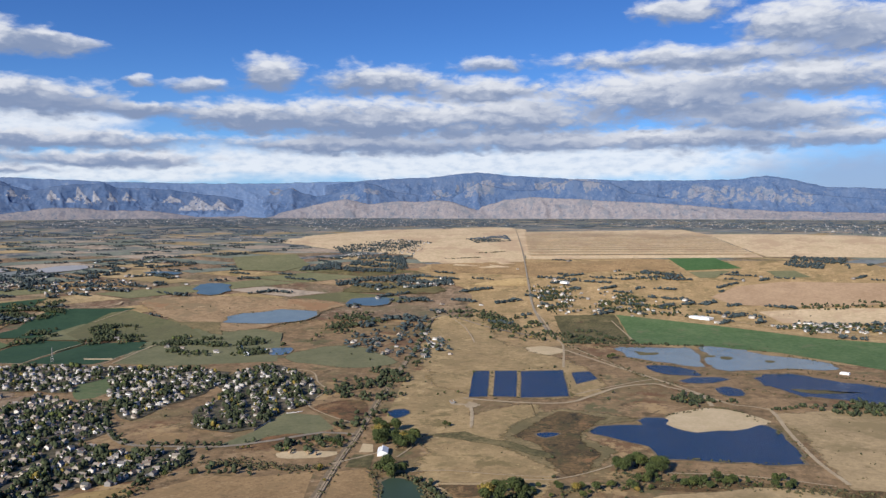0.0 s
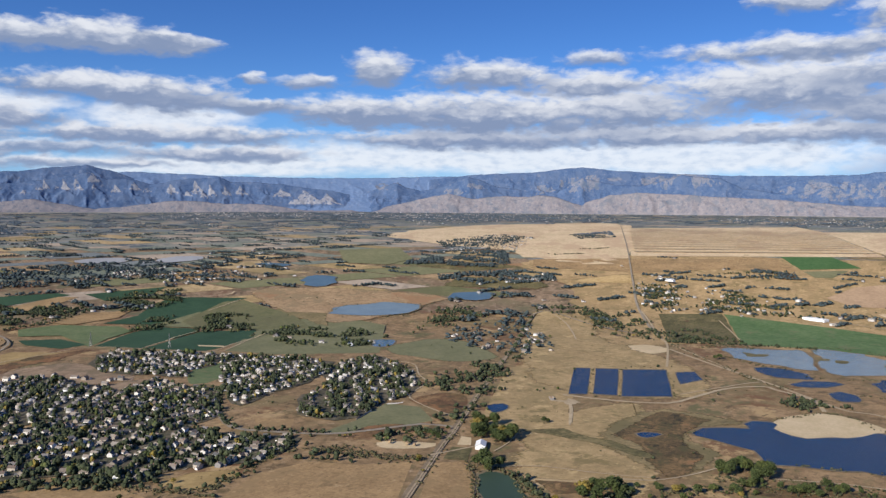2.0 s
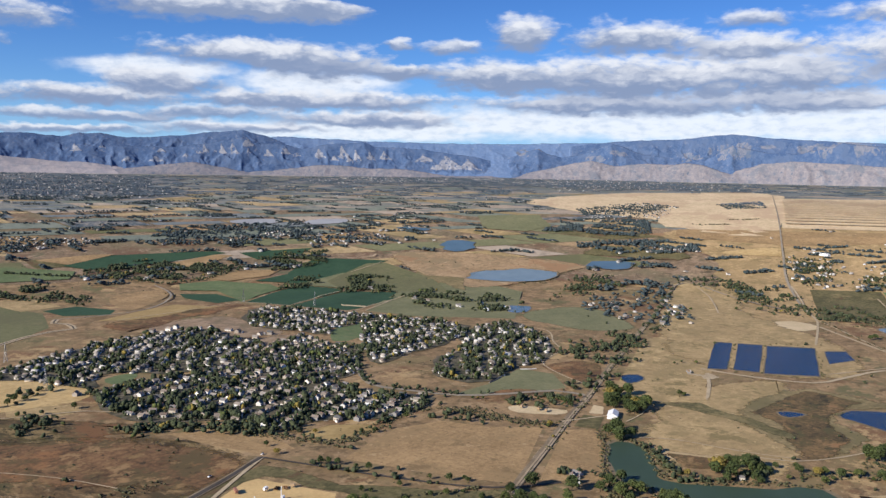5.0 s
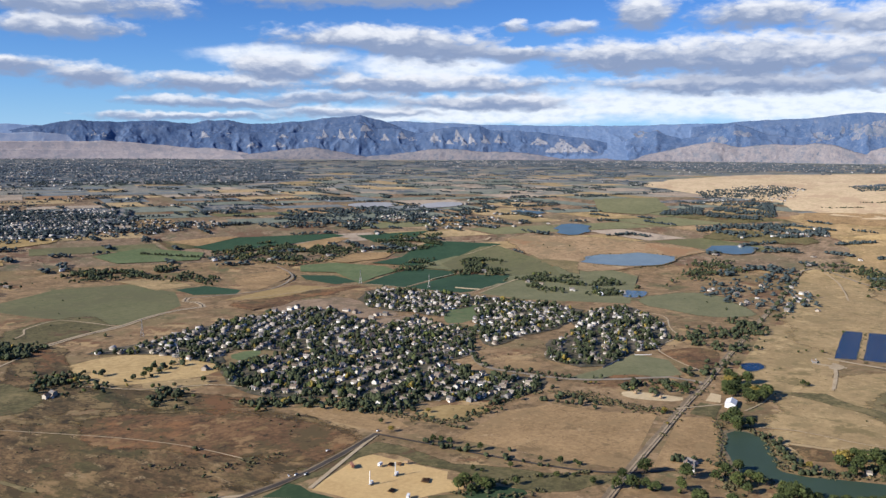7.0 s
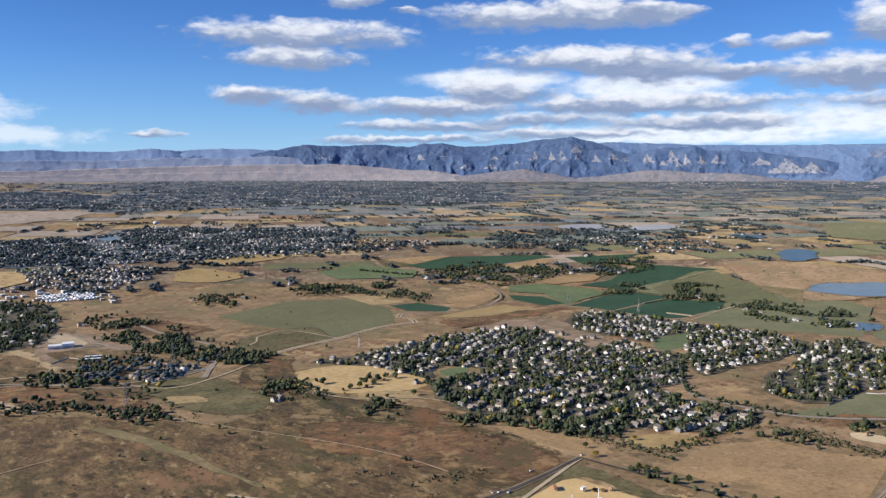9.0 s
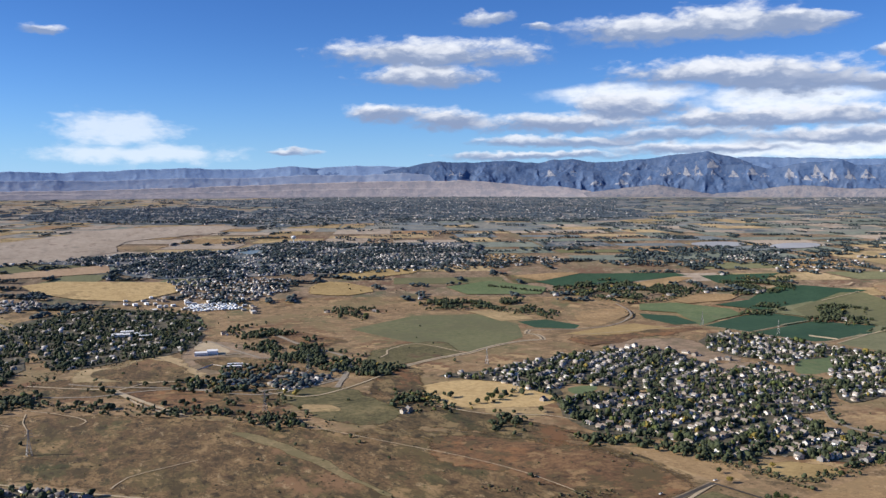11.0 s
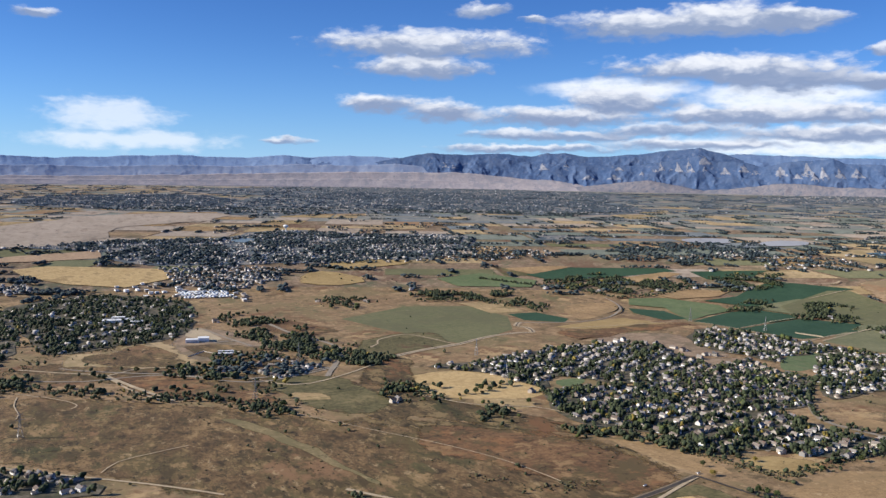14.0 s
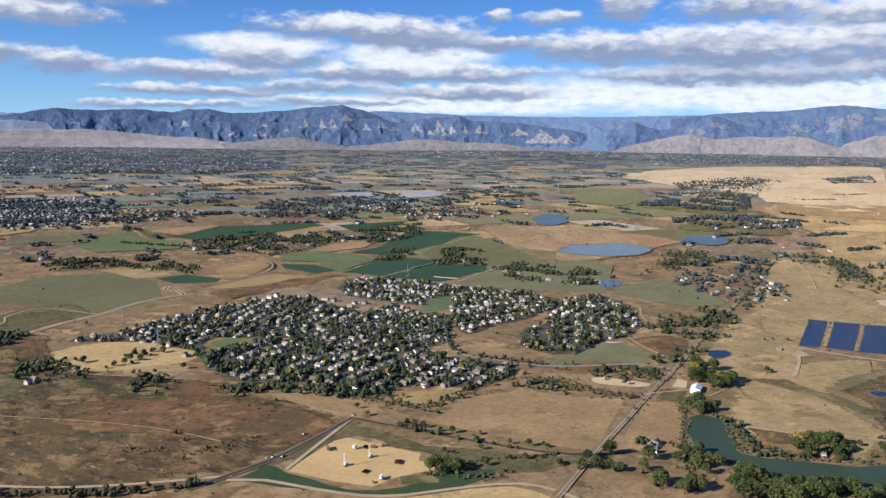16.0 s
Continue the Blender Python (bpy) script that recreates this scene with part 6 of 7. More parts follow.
            tree_stuff[kind].append((x, y, h * rng.uniform(0.9, 1.3), h, rng.uniform(0, 6.3)))
    else:
        for x, y in scatter(poly, min(900, int(area(poly) * dense / 350)), rng):
            if noise.noise(Vector((x * 0.006, y * 0.006, 4.0))) < -0.08:
                continue
            h = rng.uniform(8, 15)
            far_tree(x, y, h * rng.uniform(1.1, 1.9), h, rng.uniform(0, 6.3))


grove("old_town", .4, [(-370, 2515), (-176, 2296), (-105, 2010), (-70, 1814), (-131, 1636), (-173, 1597), (-243, 1597)])
grove("old_north", .4, [(-172, 2276), (44, 2525), (263, 2374), (283, 2079), (198, 1808), (58, 1737), (-57, 1724), (-111, 2012)])
grove("mall_south", .8, [(153, 1467), (225, 1593), (331, 1635), (367, 1567), (343, 1488), (265, 1412)])
grove("mall_east", 1, [(418, 1548), (474, 1565), (541, 1475), (497, 1384), (445, 1470)])
grove("mall_north", 1, [(309, 2069), (422, 2072), (479, 1843), (419, 1574), (369, 1650), (368, 1812)])
grove("hedge_wood", 1, [(886, 2245), (1026, 2320), (1155, 2132), (1114, 2089), (869, 2158)])
grove("wood_nine", 1, [(1394, 2360), (1626, 2535), (1774, 2570), (1747, 2359), (1933, 2262), (1837, 2136), (1630, 2082), (1458, 2024), (1443, 2183)])
grove("wood_ten", 1, [(2056, 2329), (2249, 2388), (2422, 2351), (2151, 2087), (2035, 2159)])
grove("wood_far", 1.4, [(2085, 3120), (2705, 3655), (3260, 3650), (3235, 3185), (2805, 2870), (2383, 2810), (2119, 2945)])
grove("farm_nine", .8, [(1152, 2230), (1180, 2076), (1180, 1951), (1117, 1876), (1078, 1957), (1030, 2169)])
grove("farm_ten", 1, [(1626, 1734), (1733, 1825), (1860, 1861), (1735, 1729), (1630, 1694)])
grove("farm_eleven", 1, [(1779, 1638), (1950, 1775), (1991, 1779), (1960, 1655), (1859, 1588), (1734, 1547)])
grove("farm_twelve", 1, [(1718, 1396), (1853, 1416), (1862, 1306), (1780, 1232), (1687, 1272)])
grove("farm_big", 1, [(1734, 1402), (1796, 1382), (1876, 1320), (1706, 1171), (1635, 1214)])
grove("yard_wood", 1, [(1734, 1206), (1911, 1223), (1842, 1099), (1730, 1034), (1670, 1116)])
grove("rail_wood", .9, [(1437, 741), (1598, 770), (1650, 716), (1548, 661), (1466, 661), (1414, 707)])
grove("barn_wood", 1, [(1141, 542), (1216, 571), (1212, 532), (1179, 481), (1123, 463), (1113, 490)])
grove("barn_creek", 1, [(1018, 486), (1048, 462), (1013, 432), (985, 444)])
grove("pond_wood", .9, [(2057, 1103), (2390, 1219), (2489, 1147), (2313, 1050), (2083, 1031)])
grove("pond_wood_b", .9, [(1950, 1113), (2065, 1142), (1984, 1073), (1912, 1059)])
grove("mid_wood", 1, [(3310, 1707), (3750, 1778), (3880, 1417), (3485, 1222), (3175, 1359)])
grove("mid_wood_b", 1, [(4030, 2041), (5185, 2449), (5270, 2200), (4225, 1734), (3915, 1823)])
grove("mid_wood_c", 1, [(3960, 2237), (4720, 2540), (4495, 2273), (3965, 2007)])
grove("road_wood", .45, [(2466, 927), (2685, 907), (2478, 591), (2178, 477), (2104, 549), (2217, 656), (2421, 749)])
grove("village", .4, [(2895, 706), (3475, 869), (3535, 713), (2850, 579), (2670, 598)])
grove("village_b", .4, [(2825, 517), (3420, 487), (3030, 317), (2985, 201), (2755, 120), (2715, 304)])
grove("village_c", .4, [(4165, 616), (4495, 518), (4445, 345), (4025, 289), (4000, 438)])
grove("lake_shrub", .7, [(1523, 150), (1612, 138), (1616, 98), (1554, 76), (1499, 120)])
grove("lake_trees", 1, [(1102, 181), (1152, 185), (1175, 158), (1139, 114), (1114, 115)])
grove("lake_trees_b", .8, [(2104, 419), (2230, 473), (2212, 380), (2191, 305)])
grove("shore_wood", 1, [(1546, -104), (1641, -130), (1668, -205), (1553, -214), (1505, -134)])
grove("front_creek", .8, [(962, 310), (1014, 297), (1021, 227), (1061, 165), (1097, 156), (1155, -34), (1114, -45), (1074, 98), (1001, 183), (930, 274)])
grove("pond_bank_point", 1.3, [(818, 320), (852, 324), (847, 305), (820, 301)])
grove("pond_bank_b", .7, [(908, 310), (980, 312), (1022, 287), (989, 264), (935, 283)])
grove("pond_bank_c", 1, [(812, 320), (859, 315), (849, 276), (897, 203), (853, 190), (766, 299)])
grove("creek_trees", .3, [(741, 816), (791, 802), (774, 741), (864, 729), (905, 743), (918, 722), (816, 698), (747, 714)])
grove("drive_trees", .5, [(1042, 639), (1128, 633), (1144, 593), (1100, 564), (1067, 606)])
grove("suburb_edge", .9, [(609, 985), (660, 965), (739, 886), (780, 813), (731, 805), (677, 909)])
grove("wedge_park", .8, [(426, 1207), (482, 1322), (542, 1261), (520, 1173), (451, 1182)])
grove("hedge_road", .5, [(1105, 557), (1245, 594), (1381, 624), (1980, 763), (1948, 729), (1634, 671), (1345, 598)])
grove("bottom_road", .9, [(405, 731), (436, 741), (437, 715), (407, 702)])
grove("meadow_trees", .5, [(1031, 764), (1139, 592), (1090, 557), (1054, 639)])
grove("row_river", .35, [(-129, 1490), (-78, 1503), (-25, 1439), (145, 1350), (287, 1216), (272, 1187), (122, 1301), (-42, 1419)])
grove("hill_farm", .5, [(8050, 2680), (9235, 2600), (7820, 2150), (7265, 2311)])
grove("hill_town", .7, [(6270, 3265), (7820, 3315), (7320, 2820), (5905, 2505), (5430, 2740)])
grove("right_farm", .6, [(5270, -162), (6155, -263), (6075, -566), (5025, -492), (4940, -264)])
grove("right_row", .5, [(2590, -70), (2700, -135), (2705, -387), (2585, -369), (2480, -137)])
grove("right_yard", .4, [(3100, -114), (3240, -257), (3395, -437), (3205, -412), (3020, -205)])
grove("lane_far", .5, [(1708, 1789), (1794, 1839), (1745, 1742), (1635, 1678)])
grove("lane_far_b", 1, [(1923, 2141), (2131, 2274), (2265, 2217), (2089, 2058), (1873, 2001)])
grove("lane_far_c", 1, [(1691, 1572), (1856, 1666), (1901, 1600), (1770, 1482), (1678, 1508)])
grove("river_left", 1.2, [(-164, 1503), (-133, 1539), (-61, 1513), (-68, 1451), (-135, 1454)])
grove("river_mid", 1.2, [(131, 1308), (185, 1324), (221, 1275), (287, 1216), (288, 1168), (200, 1249)])
grove("river_grove", 1.3, [(130, 1475), (160, 1576), (194, 1554), (182, 1465)])
grove("river_grove_b", 1.3, [(213, 1445), (243, 1511), (282, 1473), (275, 1413)])
grove("barn_fields", 1, [(445, 1227), (488, 1288), (532, 1272), (565, 1232), (524, 1162), (467, 1184)])
grove("oval_clump", .5, [(567, 1182), (602, 1245), (656, 1267), (614, 1190)])
grove("oval_row", 1, [(646, 1190), (682, 1236), (707, 1186), (697, 1134), (655, 1131)])
grove("oval_south", 1.2, [(513, 1070), (556, 1150), (598, 1101), (563, 1036)])
grove("oval_east", 1.2, [(567, 979), (594, 1010), (602, 993), (582, 968)])
grove("suburb_south", 1.3, [(610, 963), (668, 969), (746, 899), (804, 839), (758, 809), (735, 853), (632, 928)])
grove("creek_bend", 1.2, [(707, 872), (754, 855), (793, 816), (752, 784), (721, 794)])
grove("creek_east", 1, [(936, 716), (971, 661), (960, 633), (920, 673)])
grove("rail_row", .8, [(1193, 615), (1358, 666), (1676, 740), (1661, 714), (1293, 617), (1157, 581)])
grove("rail_park", 1, [(1339, 746), (1433, 752), (1511, 710), (1450, 668), (1343, 680)])
grove("lagoon_trees", .7, [(1420, 489), (1526, 491), (1484, 467), (1410, 466)])
grove("meadow_wood", 1, [(1055, 2221), (1224, 2258), (1180, 2142), (1066, 2134)])
grove("pasture_row", 1, [(860, 2212), (1009, 2319), (1027, 2238), (912, 2155)])
grove("pasture_farm", .8, [(606, 2196), (701, 2312), (763, 2212), (703, 2082), (621, 2052)])
grove("south_wood", 1.2, [(325, 1812), (360, 1935), (420, 1937), (423, 1751), (514, 1629), (508, 1513), (406, 1522), (350, 1670)])
grove("south_wood_b", 1.2, [(419, 1514), (479, 1589), (553, 1485), (521, 1399), (447, 1421)])
grove("flat_trees", .1, [(-201, 1607), (-46, 1653), (168, 1553), (361, 1398), (319, 1238), (145, 1350), (-42, 1457), (-180, 1493)])

shrub_spots = []


def hedge(name, mat, spread, count, pts):
    """Trees or shrubs strung along a ditch, bank or lane."""
    rng = random.Random(len(name) * 19 + int(pts[0][0]))
    line = spline(pts, 12.0)
    for _ in range(count):
        p = line[rng.randrange(len(line))]
        x, y = p.x + rng.gauss(0, spread * 0.5), p.y + rng.gauss(0, spread * 0.5)
        if in_pond(x, y):
            continue
        if mat == "shrub":
            h = rng.uniform(1.0, 3.2)
            shrub_spots.append((x, y, h * rng.uniform(1.3, 2.4), h, rng.uniform(0, 6)))
        else:
            h = rng.uniform(4, 10)
            tree_stuff["leaf"].append((x, y, h * rng.uniform(0.9, 1.3), h, rng.uniform(0, 6)))


hedge("creek", "shrub", 11, 460, [(703, 891), (729, 803), (746, 755), (771, 717), (817, 718), (892, 732), (952, 729), (974, 682), (965, 636)])
hedge("ditch_thicket", "shrub", 18, 240, [(991, 668), (980, 620), (984, 575), (1002, 548)])
hedge("heath_thicket", "shrub", 14, 60, [(424, 848), (440, 825), (464, 790), (487, 782), (538, 780)])
hedge("creek_bank", "leaf", 8, 14, [(741, 816), (752, 762), (777, 723), (833, 723), (911, 737)])
hedge("pond_ditch", "shrub", 5, 70, [(1014, 485), (926, 436), (858, 397)])
hedge("pond_shore", "shrub", 9, 150, [(950, 383), (911, 357), (924, 304), (958, 254), (986, 205)])
hedge("pond_shore_b", "shrub", 7, 70, [(982, 454), (1007, 435), (979, 405), (931, 375)])
hedge("lane_trees", "leaf", 6, 16, [(688, 706), (696, 646), (713, 581), (728, 551), (746, 516)])
hedge("rail_hedge", "leaf", 8, 90, [(1379, 633), (1592, 689), (1950, 783), (2364, 905)])
hedge("lake_shrubs", "shrub", 14, 140, [(1099, 177), (1121, 116), (1136, 33), (1132, -46), (1128, -96)])
hedge("lake_north", "shrub", 9, 120, [(2108, 356), (2171, 178), (2201, 47), (2097, -77), (2015, -175)])
hedge("lake_mid", "shrub", 9, 120, [(1922, 245), (1823, 108), (1846, 9), (1893, -89), (1874, -172)])
hedge("lake_west", "shrub", 9, 60, [(1630, 59), (1698, 10), (1665, -38), (1647, -94)])
hedge("hedge_green", "leaf", 8, 90, [(2111, 449), (2151, 286), (2173, 125)])
hedge("hedge_far", "leaf", 9, 110, [(1278, 2555), (1396, 2309), (1504, 2344)])
hedge("hedge_farm", "leaf", 9, 70, [(1465, 2020), (1620, 2041), (1857, 2159)])
hedge("crop_edge", "leaf", 8, 50, [(1604, 1722), (1731, 1731)])
hedge("river_line", "leaf", 30, 80, [(-167, 1532), (-78, 1494), (9, 1415), (93, 1362), (174, 1310), (249, 1241), (287, 1181)])
hedge("river_scrub", "shrub", 26, 300, [(-203, 1415), (-128, 1478), (-8, 1414), (125, 1335), (249, 1241), (315, 1158)])
hedge("street_trees", "leaf", 8, 80, [(1204, 1081), (1067, 953), (1009, 877), (1014, 821), (1044, 734)])
hedge("park_trees", "leaf", 10, 60, [(1066, 649), (1107, 630), (1130, 585)])
hedge("pad_shrubs", "shrub", 8, 60, [(610, 563), (623, 535), (651, 512), (672, 506)])
hedge("bottom_hedge", "leaf", 9, 60, [(272, 840), (316, 788), (364, 746), (414, 714)])
hedge("old_edge", "shrub", 20, 200, [(-247, 1625), (-155, 1590), (-92, 1612), (-47, 1721), (58, 1737)])
hedge("reed_line", "shrub", 4, 50, [(1722, -55), (1722, -99), (1722, -156), (1738, -200)])
hedge("lake_bush", "leaf", 8, 40, [(1562, 144), (1591, 116), (1567, 77), (1581, 39)])
hedge("lake_bush_b", "leaf", 9, 50, [(1534, -25), (1576, -71), (1602, -144), (1612, -198)])
hedge("lake_edge", "shrub", 5, 110, [(1884, 43), (1907, -2), (1932, -91), (1883, -162), (1840, -236)])
hedge("lake_edge_b", "shrub", 4, 60, [(1989, 311), (1956, 274), (1916, 220), (1883, 157)])
hedge("front_scrub", "shrub", 16, 300, [(1013, 226), (1085, 113), (1100, 33), (1117, -64), (1126, -137)])
hedge("creek_scrub", "shrub", 10, 220, [(810, 376), (855, 365), (849, 336), (836, 306), (843, 262), (864, 225)])
hedge("plough_edge", "shrub", 6, 120, [(714, 880), (737, 813), (746, 755), (759, 696)])
hedge("creek_mid", "leaf", 34, 150, [(2561, 971), (2642, 911), (2571, 792), (2377, 704), (2282, 622), (2185, 511), (2157, 456), (2189, 398), (2193, 290)])
hedge("creek_mid_b", "leaf", 26, 60, [(2571, 792), (2377, 704), (2282, 622)])
hedge("grey_row", "leaf", 16, 50, [(2232, 480), (2317, 438), (2217, 347)])
hedge("reed_row", "shrub", 10, 90, [(2075, 363), (2109, 346), (2089, 291), (2120, 250)])
hedge("lake_ditch", "shrub", 12, 160, [(2084, 441), (1896, 312), (1745, 209), (1690, 150)])
hedge("river_shrubs", "leaf", 12, 36, [(-124, 1496), (-72, 1465), (-26, 1414), (9, 1390), (48, 1354), (87, 1329), (136, 1321), (175, 1307), (234, 1285), (275, 1229)])
hedge("pad_lane", "shrub", 6, 60, [(640, 560), (690, 540), (745, 500)])
hedge("hill_row", "leaf", 30, 60, [(5118, 1820), (5311, 1689)])
hedge("hill_row_b", "leaf", 40, 60, [(5815, 1824), (6021, 1719)])
hedge("orchard_rows", "leaf", 50, 150, [(4191, 633), (4449, 442), (4127, 411), (4021, 594)])
hedge("lake_margin", "shrub", 7, 220, [(1300, 250), (1362, 175), (1425, 150), (1525, 60), (1430, -14), (1259, -56), (1212, 20), (1206, 90)])
hedge("lagoon_margin", "shrub", 4, 120, [(1705, 520), (1480, 458), (1486, 408), (1720, 466), (1760, 390), (1530, 318)])
hedge("pond_margin", "shrub", 14, 160, [(2182, 1495), (2324, 1530), (2446, 1450), (2455, 1337), (2276, 1262), (2180, 1300), (2126, 1418)])
hedge("pond_brush", "shrub", 11, 200, [(1009, 441), (992, 410), (965, 385), (955, 371), (930, 348), (910, 325), (916, 308), (937, 297)])
hedge("pond_brush_b", "leaf", 9, 60, [(992, 410), (955, 371), (930, 348), (910, 325), (937, 297), (985, 262)])
hedge("ditch_weeds", "shrub", 5, 90, [(997, 475), (961, 448), (912, 427), (894, 421), (865, 392)])
hedge("farm_garden", "leaf", 5, 16, [(847, 451), (849, 442), (866, 425), (861, 413), (862, 406)])
hedge("rail_scrub", "shrub", 9, 160, [(905, 501), (1051, 542), (1166, 571), (1390, 634), (1607, 690)])




def far_town(name, trees, houses, poly):
    rng = random.Random(len(name) * 17 + int(poly[0][0]))
    d = math.hypot(sum(p[0] for p in poly) / len(poly), sum(p[1] for p in poly) / len(poly))
    grow = min(1.5, max(1.0, d / 7000))
    if trees >= 2200:
        LAYER[0] += 1
        # Town ground with haze put into its colour.
        g = drape("ground_" + name, outline(poly, "w", 200), "hazed_scrub", 0.16)
        tagged(g, "tree-covered town ground far off, hazed in colour", "town ground", kind="structure")
    for x, y in scatter(poly, int(trees * (1.7 if trees >= 1000 else 1.0)), rng):
        if trees >= 1000 and noise.noise(Vector((x * 0.0035, y * 0.0035, 8.0))) < -0.08:
            continue
        h = rng.uniform(7, 13) * grow
        far_tree(x, y, h * rng.uniform(1.0, 2.0), h * 0.85, rng.uniform(0, 6.3))
    for x, y in scatter(poly, houses, rng):
        if in_pond(x, y):
            continue
        s = rng.uniform(0.6, 1.0) * grow ** 0.8 * (1.3 if d > 9000 else 1.0)
        house_stuff.append((x, y, s, s, rng.choice([0.2, 1.8]) + rng.uniform(-0.2, 0.2)))


far_town("near_town", 3000, 1200, [(-260, 4220), (143, 4435), (512, 4520), (760, 4590), (1193, 5105), (1571, 4700), (2127, 4485), (1573, 3435), (1001, 3140), (753, 3235), (568, 3195), (186, 3340), (122, 3845)])
far_town("near_town_low", 160, 260, [(278, 3200), (561, 3155), (707, 3040), (631, 2715), (443, 2499), (300, 2690)])
far_town("trailers", 30, 160, [(-364, 2680), (-307, 2835), (-122, 2790), (-105, 2605), (-263, 2540)])
far_town("south_town", 5200, 500, [(1181, 7705), (2454, 11850), (4510, 14770), (7015, 15320), (6560, 9385), (5390, 7125), (4115, 6560), (3265, 7135), (2164, 7095), (1398, 6770)])
far_town("south_town_west", 2600, 300, [(-560, 9465), (-228, 12110), (1514, 13170), (1935, 10750), (1276, 7670), (320, 8045)])
far_town("south_town_high", 2400, 300, [(2006, 17420), (3995, 19275), (6940, 22710), (9885, 21595), (10535, 15075), (7000, 10015), (7015, 15320), (2635, 12715)])
far_town("east_town", 700, 220, [(716, 3485), (1235, 4055), (1765, 3850), (2072, 3395), (1951, 3150), (1419, 3095), (1001, 3140)])
far_town("hill_foot", 2600, 260, [(11460, 11925), (18050, 15205), (19725, 12960), (21470, 9795), (17460, 6470), (13105, 4850), (12330, 6385), (11715, 9345), (9545, 9425)])
far_town("hill_foot_east", 600, 260, [(16515, 2925), (18275, 1355), (15945, -2122), (10345, -1480), (12390, 172), (13705, 1891)])
far_town("hill_foot_mid", 900, 260, [(16125, 9040), (19560, 8255), (17660, 4830), (13090, 3585), (12160, 5140), (9570, 5135), (11365, 6380)])
far_town("city_roofs", 20, 110, [(d * math.sin(radians(a)), d * math.cos(radians(a))) for a, d in ((55.5, 17200), (58.2, 17200), (58.2, 20500), (55.5, 20500))])
far_town("city_roofs_b", 20, 120, [(d * math.sin(radians(a)), d * math.cos(radians(a))) for a, d in ((58.5, 15500), (61.5, 15500), (61.5, 17800), (58.5, 17800))])
far_town("campus", 20, 90, [(d * math.sin(radians(a)), d * math.cos(radians(a))) for a, d in ((47.0, 16500), (54.0, 16500), (54.0, 19500), (47.0, 19500))])
far_town("village_roofs", 40, 70, [(2815, 687), (3600, 899), (3660, 738), (3375, 481), (2845, 157), (2690, 301), (2670, 598)])
far_town("village_rail", 140, 14, [(1889, 968), (2093, 1002), (2353, 939), (1921, 683), (1791, 692), (1783, 800)])
far_town("hill_houses", 260, 120, [(5745, 2945), (7820, 3315), (7340, 2770), (5010, 2053), (4650, 2275)])
far_town("right_houses", 60, 70, [(2575, -25), (2700, -135), (2730, -391), (2560, -366), (2480, -137)])
far_town("wood_houses", 40, 70, [(2383, 2810), (2915, 2980), (3235, 3185), (2660, 3140)])
far_town("mid_houses", 50, 50, [(3385, 1499), (3750, 1314), (3485, 1222), (3255, 1342)])
far_town("left_houses", 120, 50, [(2725, 2965), (3145, 3000), (3180, 2645), (2925, 2407), (2545, 2489)])
far_town("river_houses", 60, 14, [(178, 1475), (231, 1565), (321, 1584), (449, 1484), (361, 1398)])
far_town("mall_yard", 20, 20, [(288, 1426), (386, 1492), (397, 1454), (320, 1392)])


def hedgerows():
    """Short rows of trees and farm clumps over the far plain."""
    rng = random.Random(21)
    for _ in range(2700):
        d = 2400 * (20000 / 2400) ** (rng.random() ** 0.7)
        a = radians(rng.uniform(-12, 102))
        x, y = d * math.sin(a), d * math.cos(a)
        if 60 < math.degrees(a) and 4600 < d < 12500 and rng.random() < 0.9 or 55 < math.degrees(a) and d < 4600 and rng.random() < 0.5:
            continue
        if tilled(x, y) or in_pond(x, y) or math.degrees(a) < 22 and 4300 < d < 9000 and rng.random() < 0.5:
            continue
        t = radians(-20) + rng.choice([0, math.pi / 2])
        n = rng.randint(8, 26)
        step = rng.uniform(4, 9) * min(2.5, max(1, d / 4000))
        for i in range(n):
            h = rng.uniform(6, 13) * min(1.5, max(1, d / 8000))
            tx, ty = x + math.cos(t) * step * i + rng.uniform(-9, 9), y + math.sin(t) * step * i + rng.uniform(-9, 9)
            if tilled(tx, ty):
                continue
            far_tree(tx, ty, h * rng.uniform(1.2, 2.4), h, rng.uniform(0, 6))
        if rng.random() < 0.3:
            house_stuff.append((x + rng.uniform(-40, 40), y + rng.uniform(-40, 40), rng.uniform(1, 1.6), 1.1, rng.uniform(0, 3)))


hedgerows()


def lone_trees():
    """Loose trees and shrubs over the near plain."""
    rng = random.Random(33)
    for _ in range(1300):
        d, a = rng.uniform(900, 3200), radians(rng.uniform(-10, 100))
        x, y = d * math.sin(a), d * math.cos(a)
        if noise.noise(Vector((x * 0.004, y * 0.004, 2))) < 0.05:
            continue
        if any(inside(x, y, q) for q in CLEAR):
            continue
        h = rng.uniform(1.5, 3.5) if rng.random() < 0.6 else rng.uniform(3, 7.5)
        tree_stuff["leaf"].append((x, y, h * 1.2, h, rng.uniform(0, 6)))


lone_trees()
_rng = random.Random(52)
for _x, _y, _h in [(992, 546, 9), (1256, 459, 8), (951, 518, 5), (1453, 549, 6), (1471, 543, 5), (1483, 520, 6), (1670, 549, 7), (2036, 731, 9), (2113, 644, 10), (1942, 305, 14), (1930, 312, 11), (-172, 1525, 13), (-160, 1533, 12), (282, 1217, 11),
                   (96, 1527, 10), (146, 1487, 9), (-165, 1183, 11), (305, 1269, 8), (590, 1190, 11), (606, 1204, 12), (618, 1196, 10), (640, 1105, 10), (1114, 592, 7), (1099, 572, 8)]:
    put_tree(_x, _y, _h, _rng)


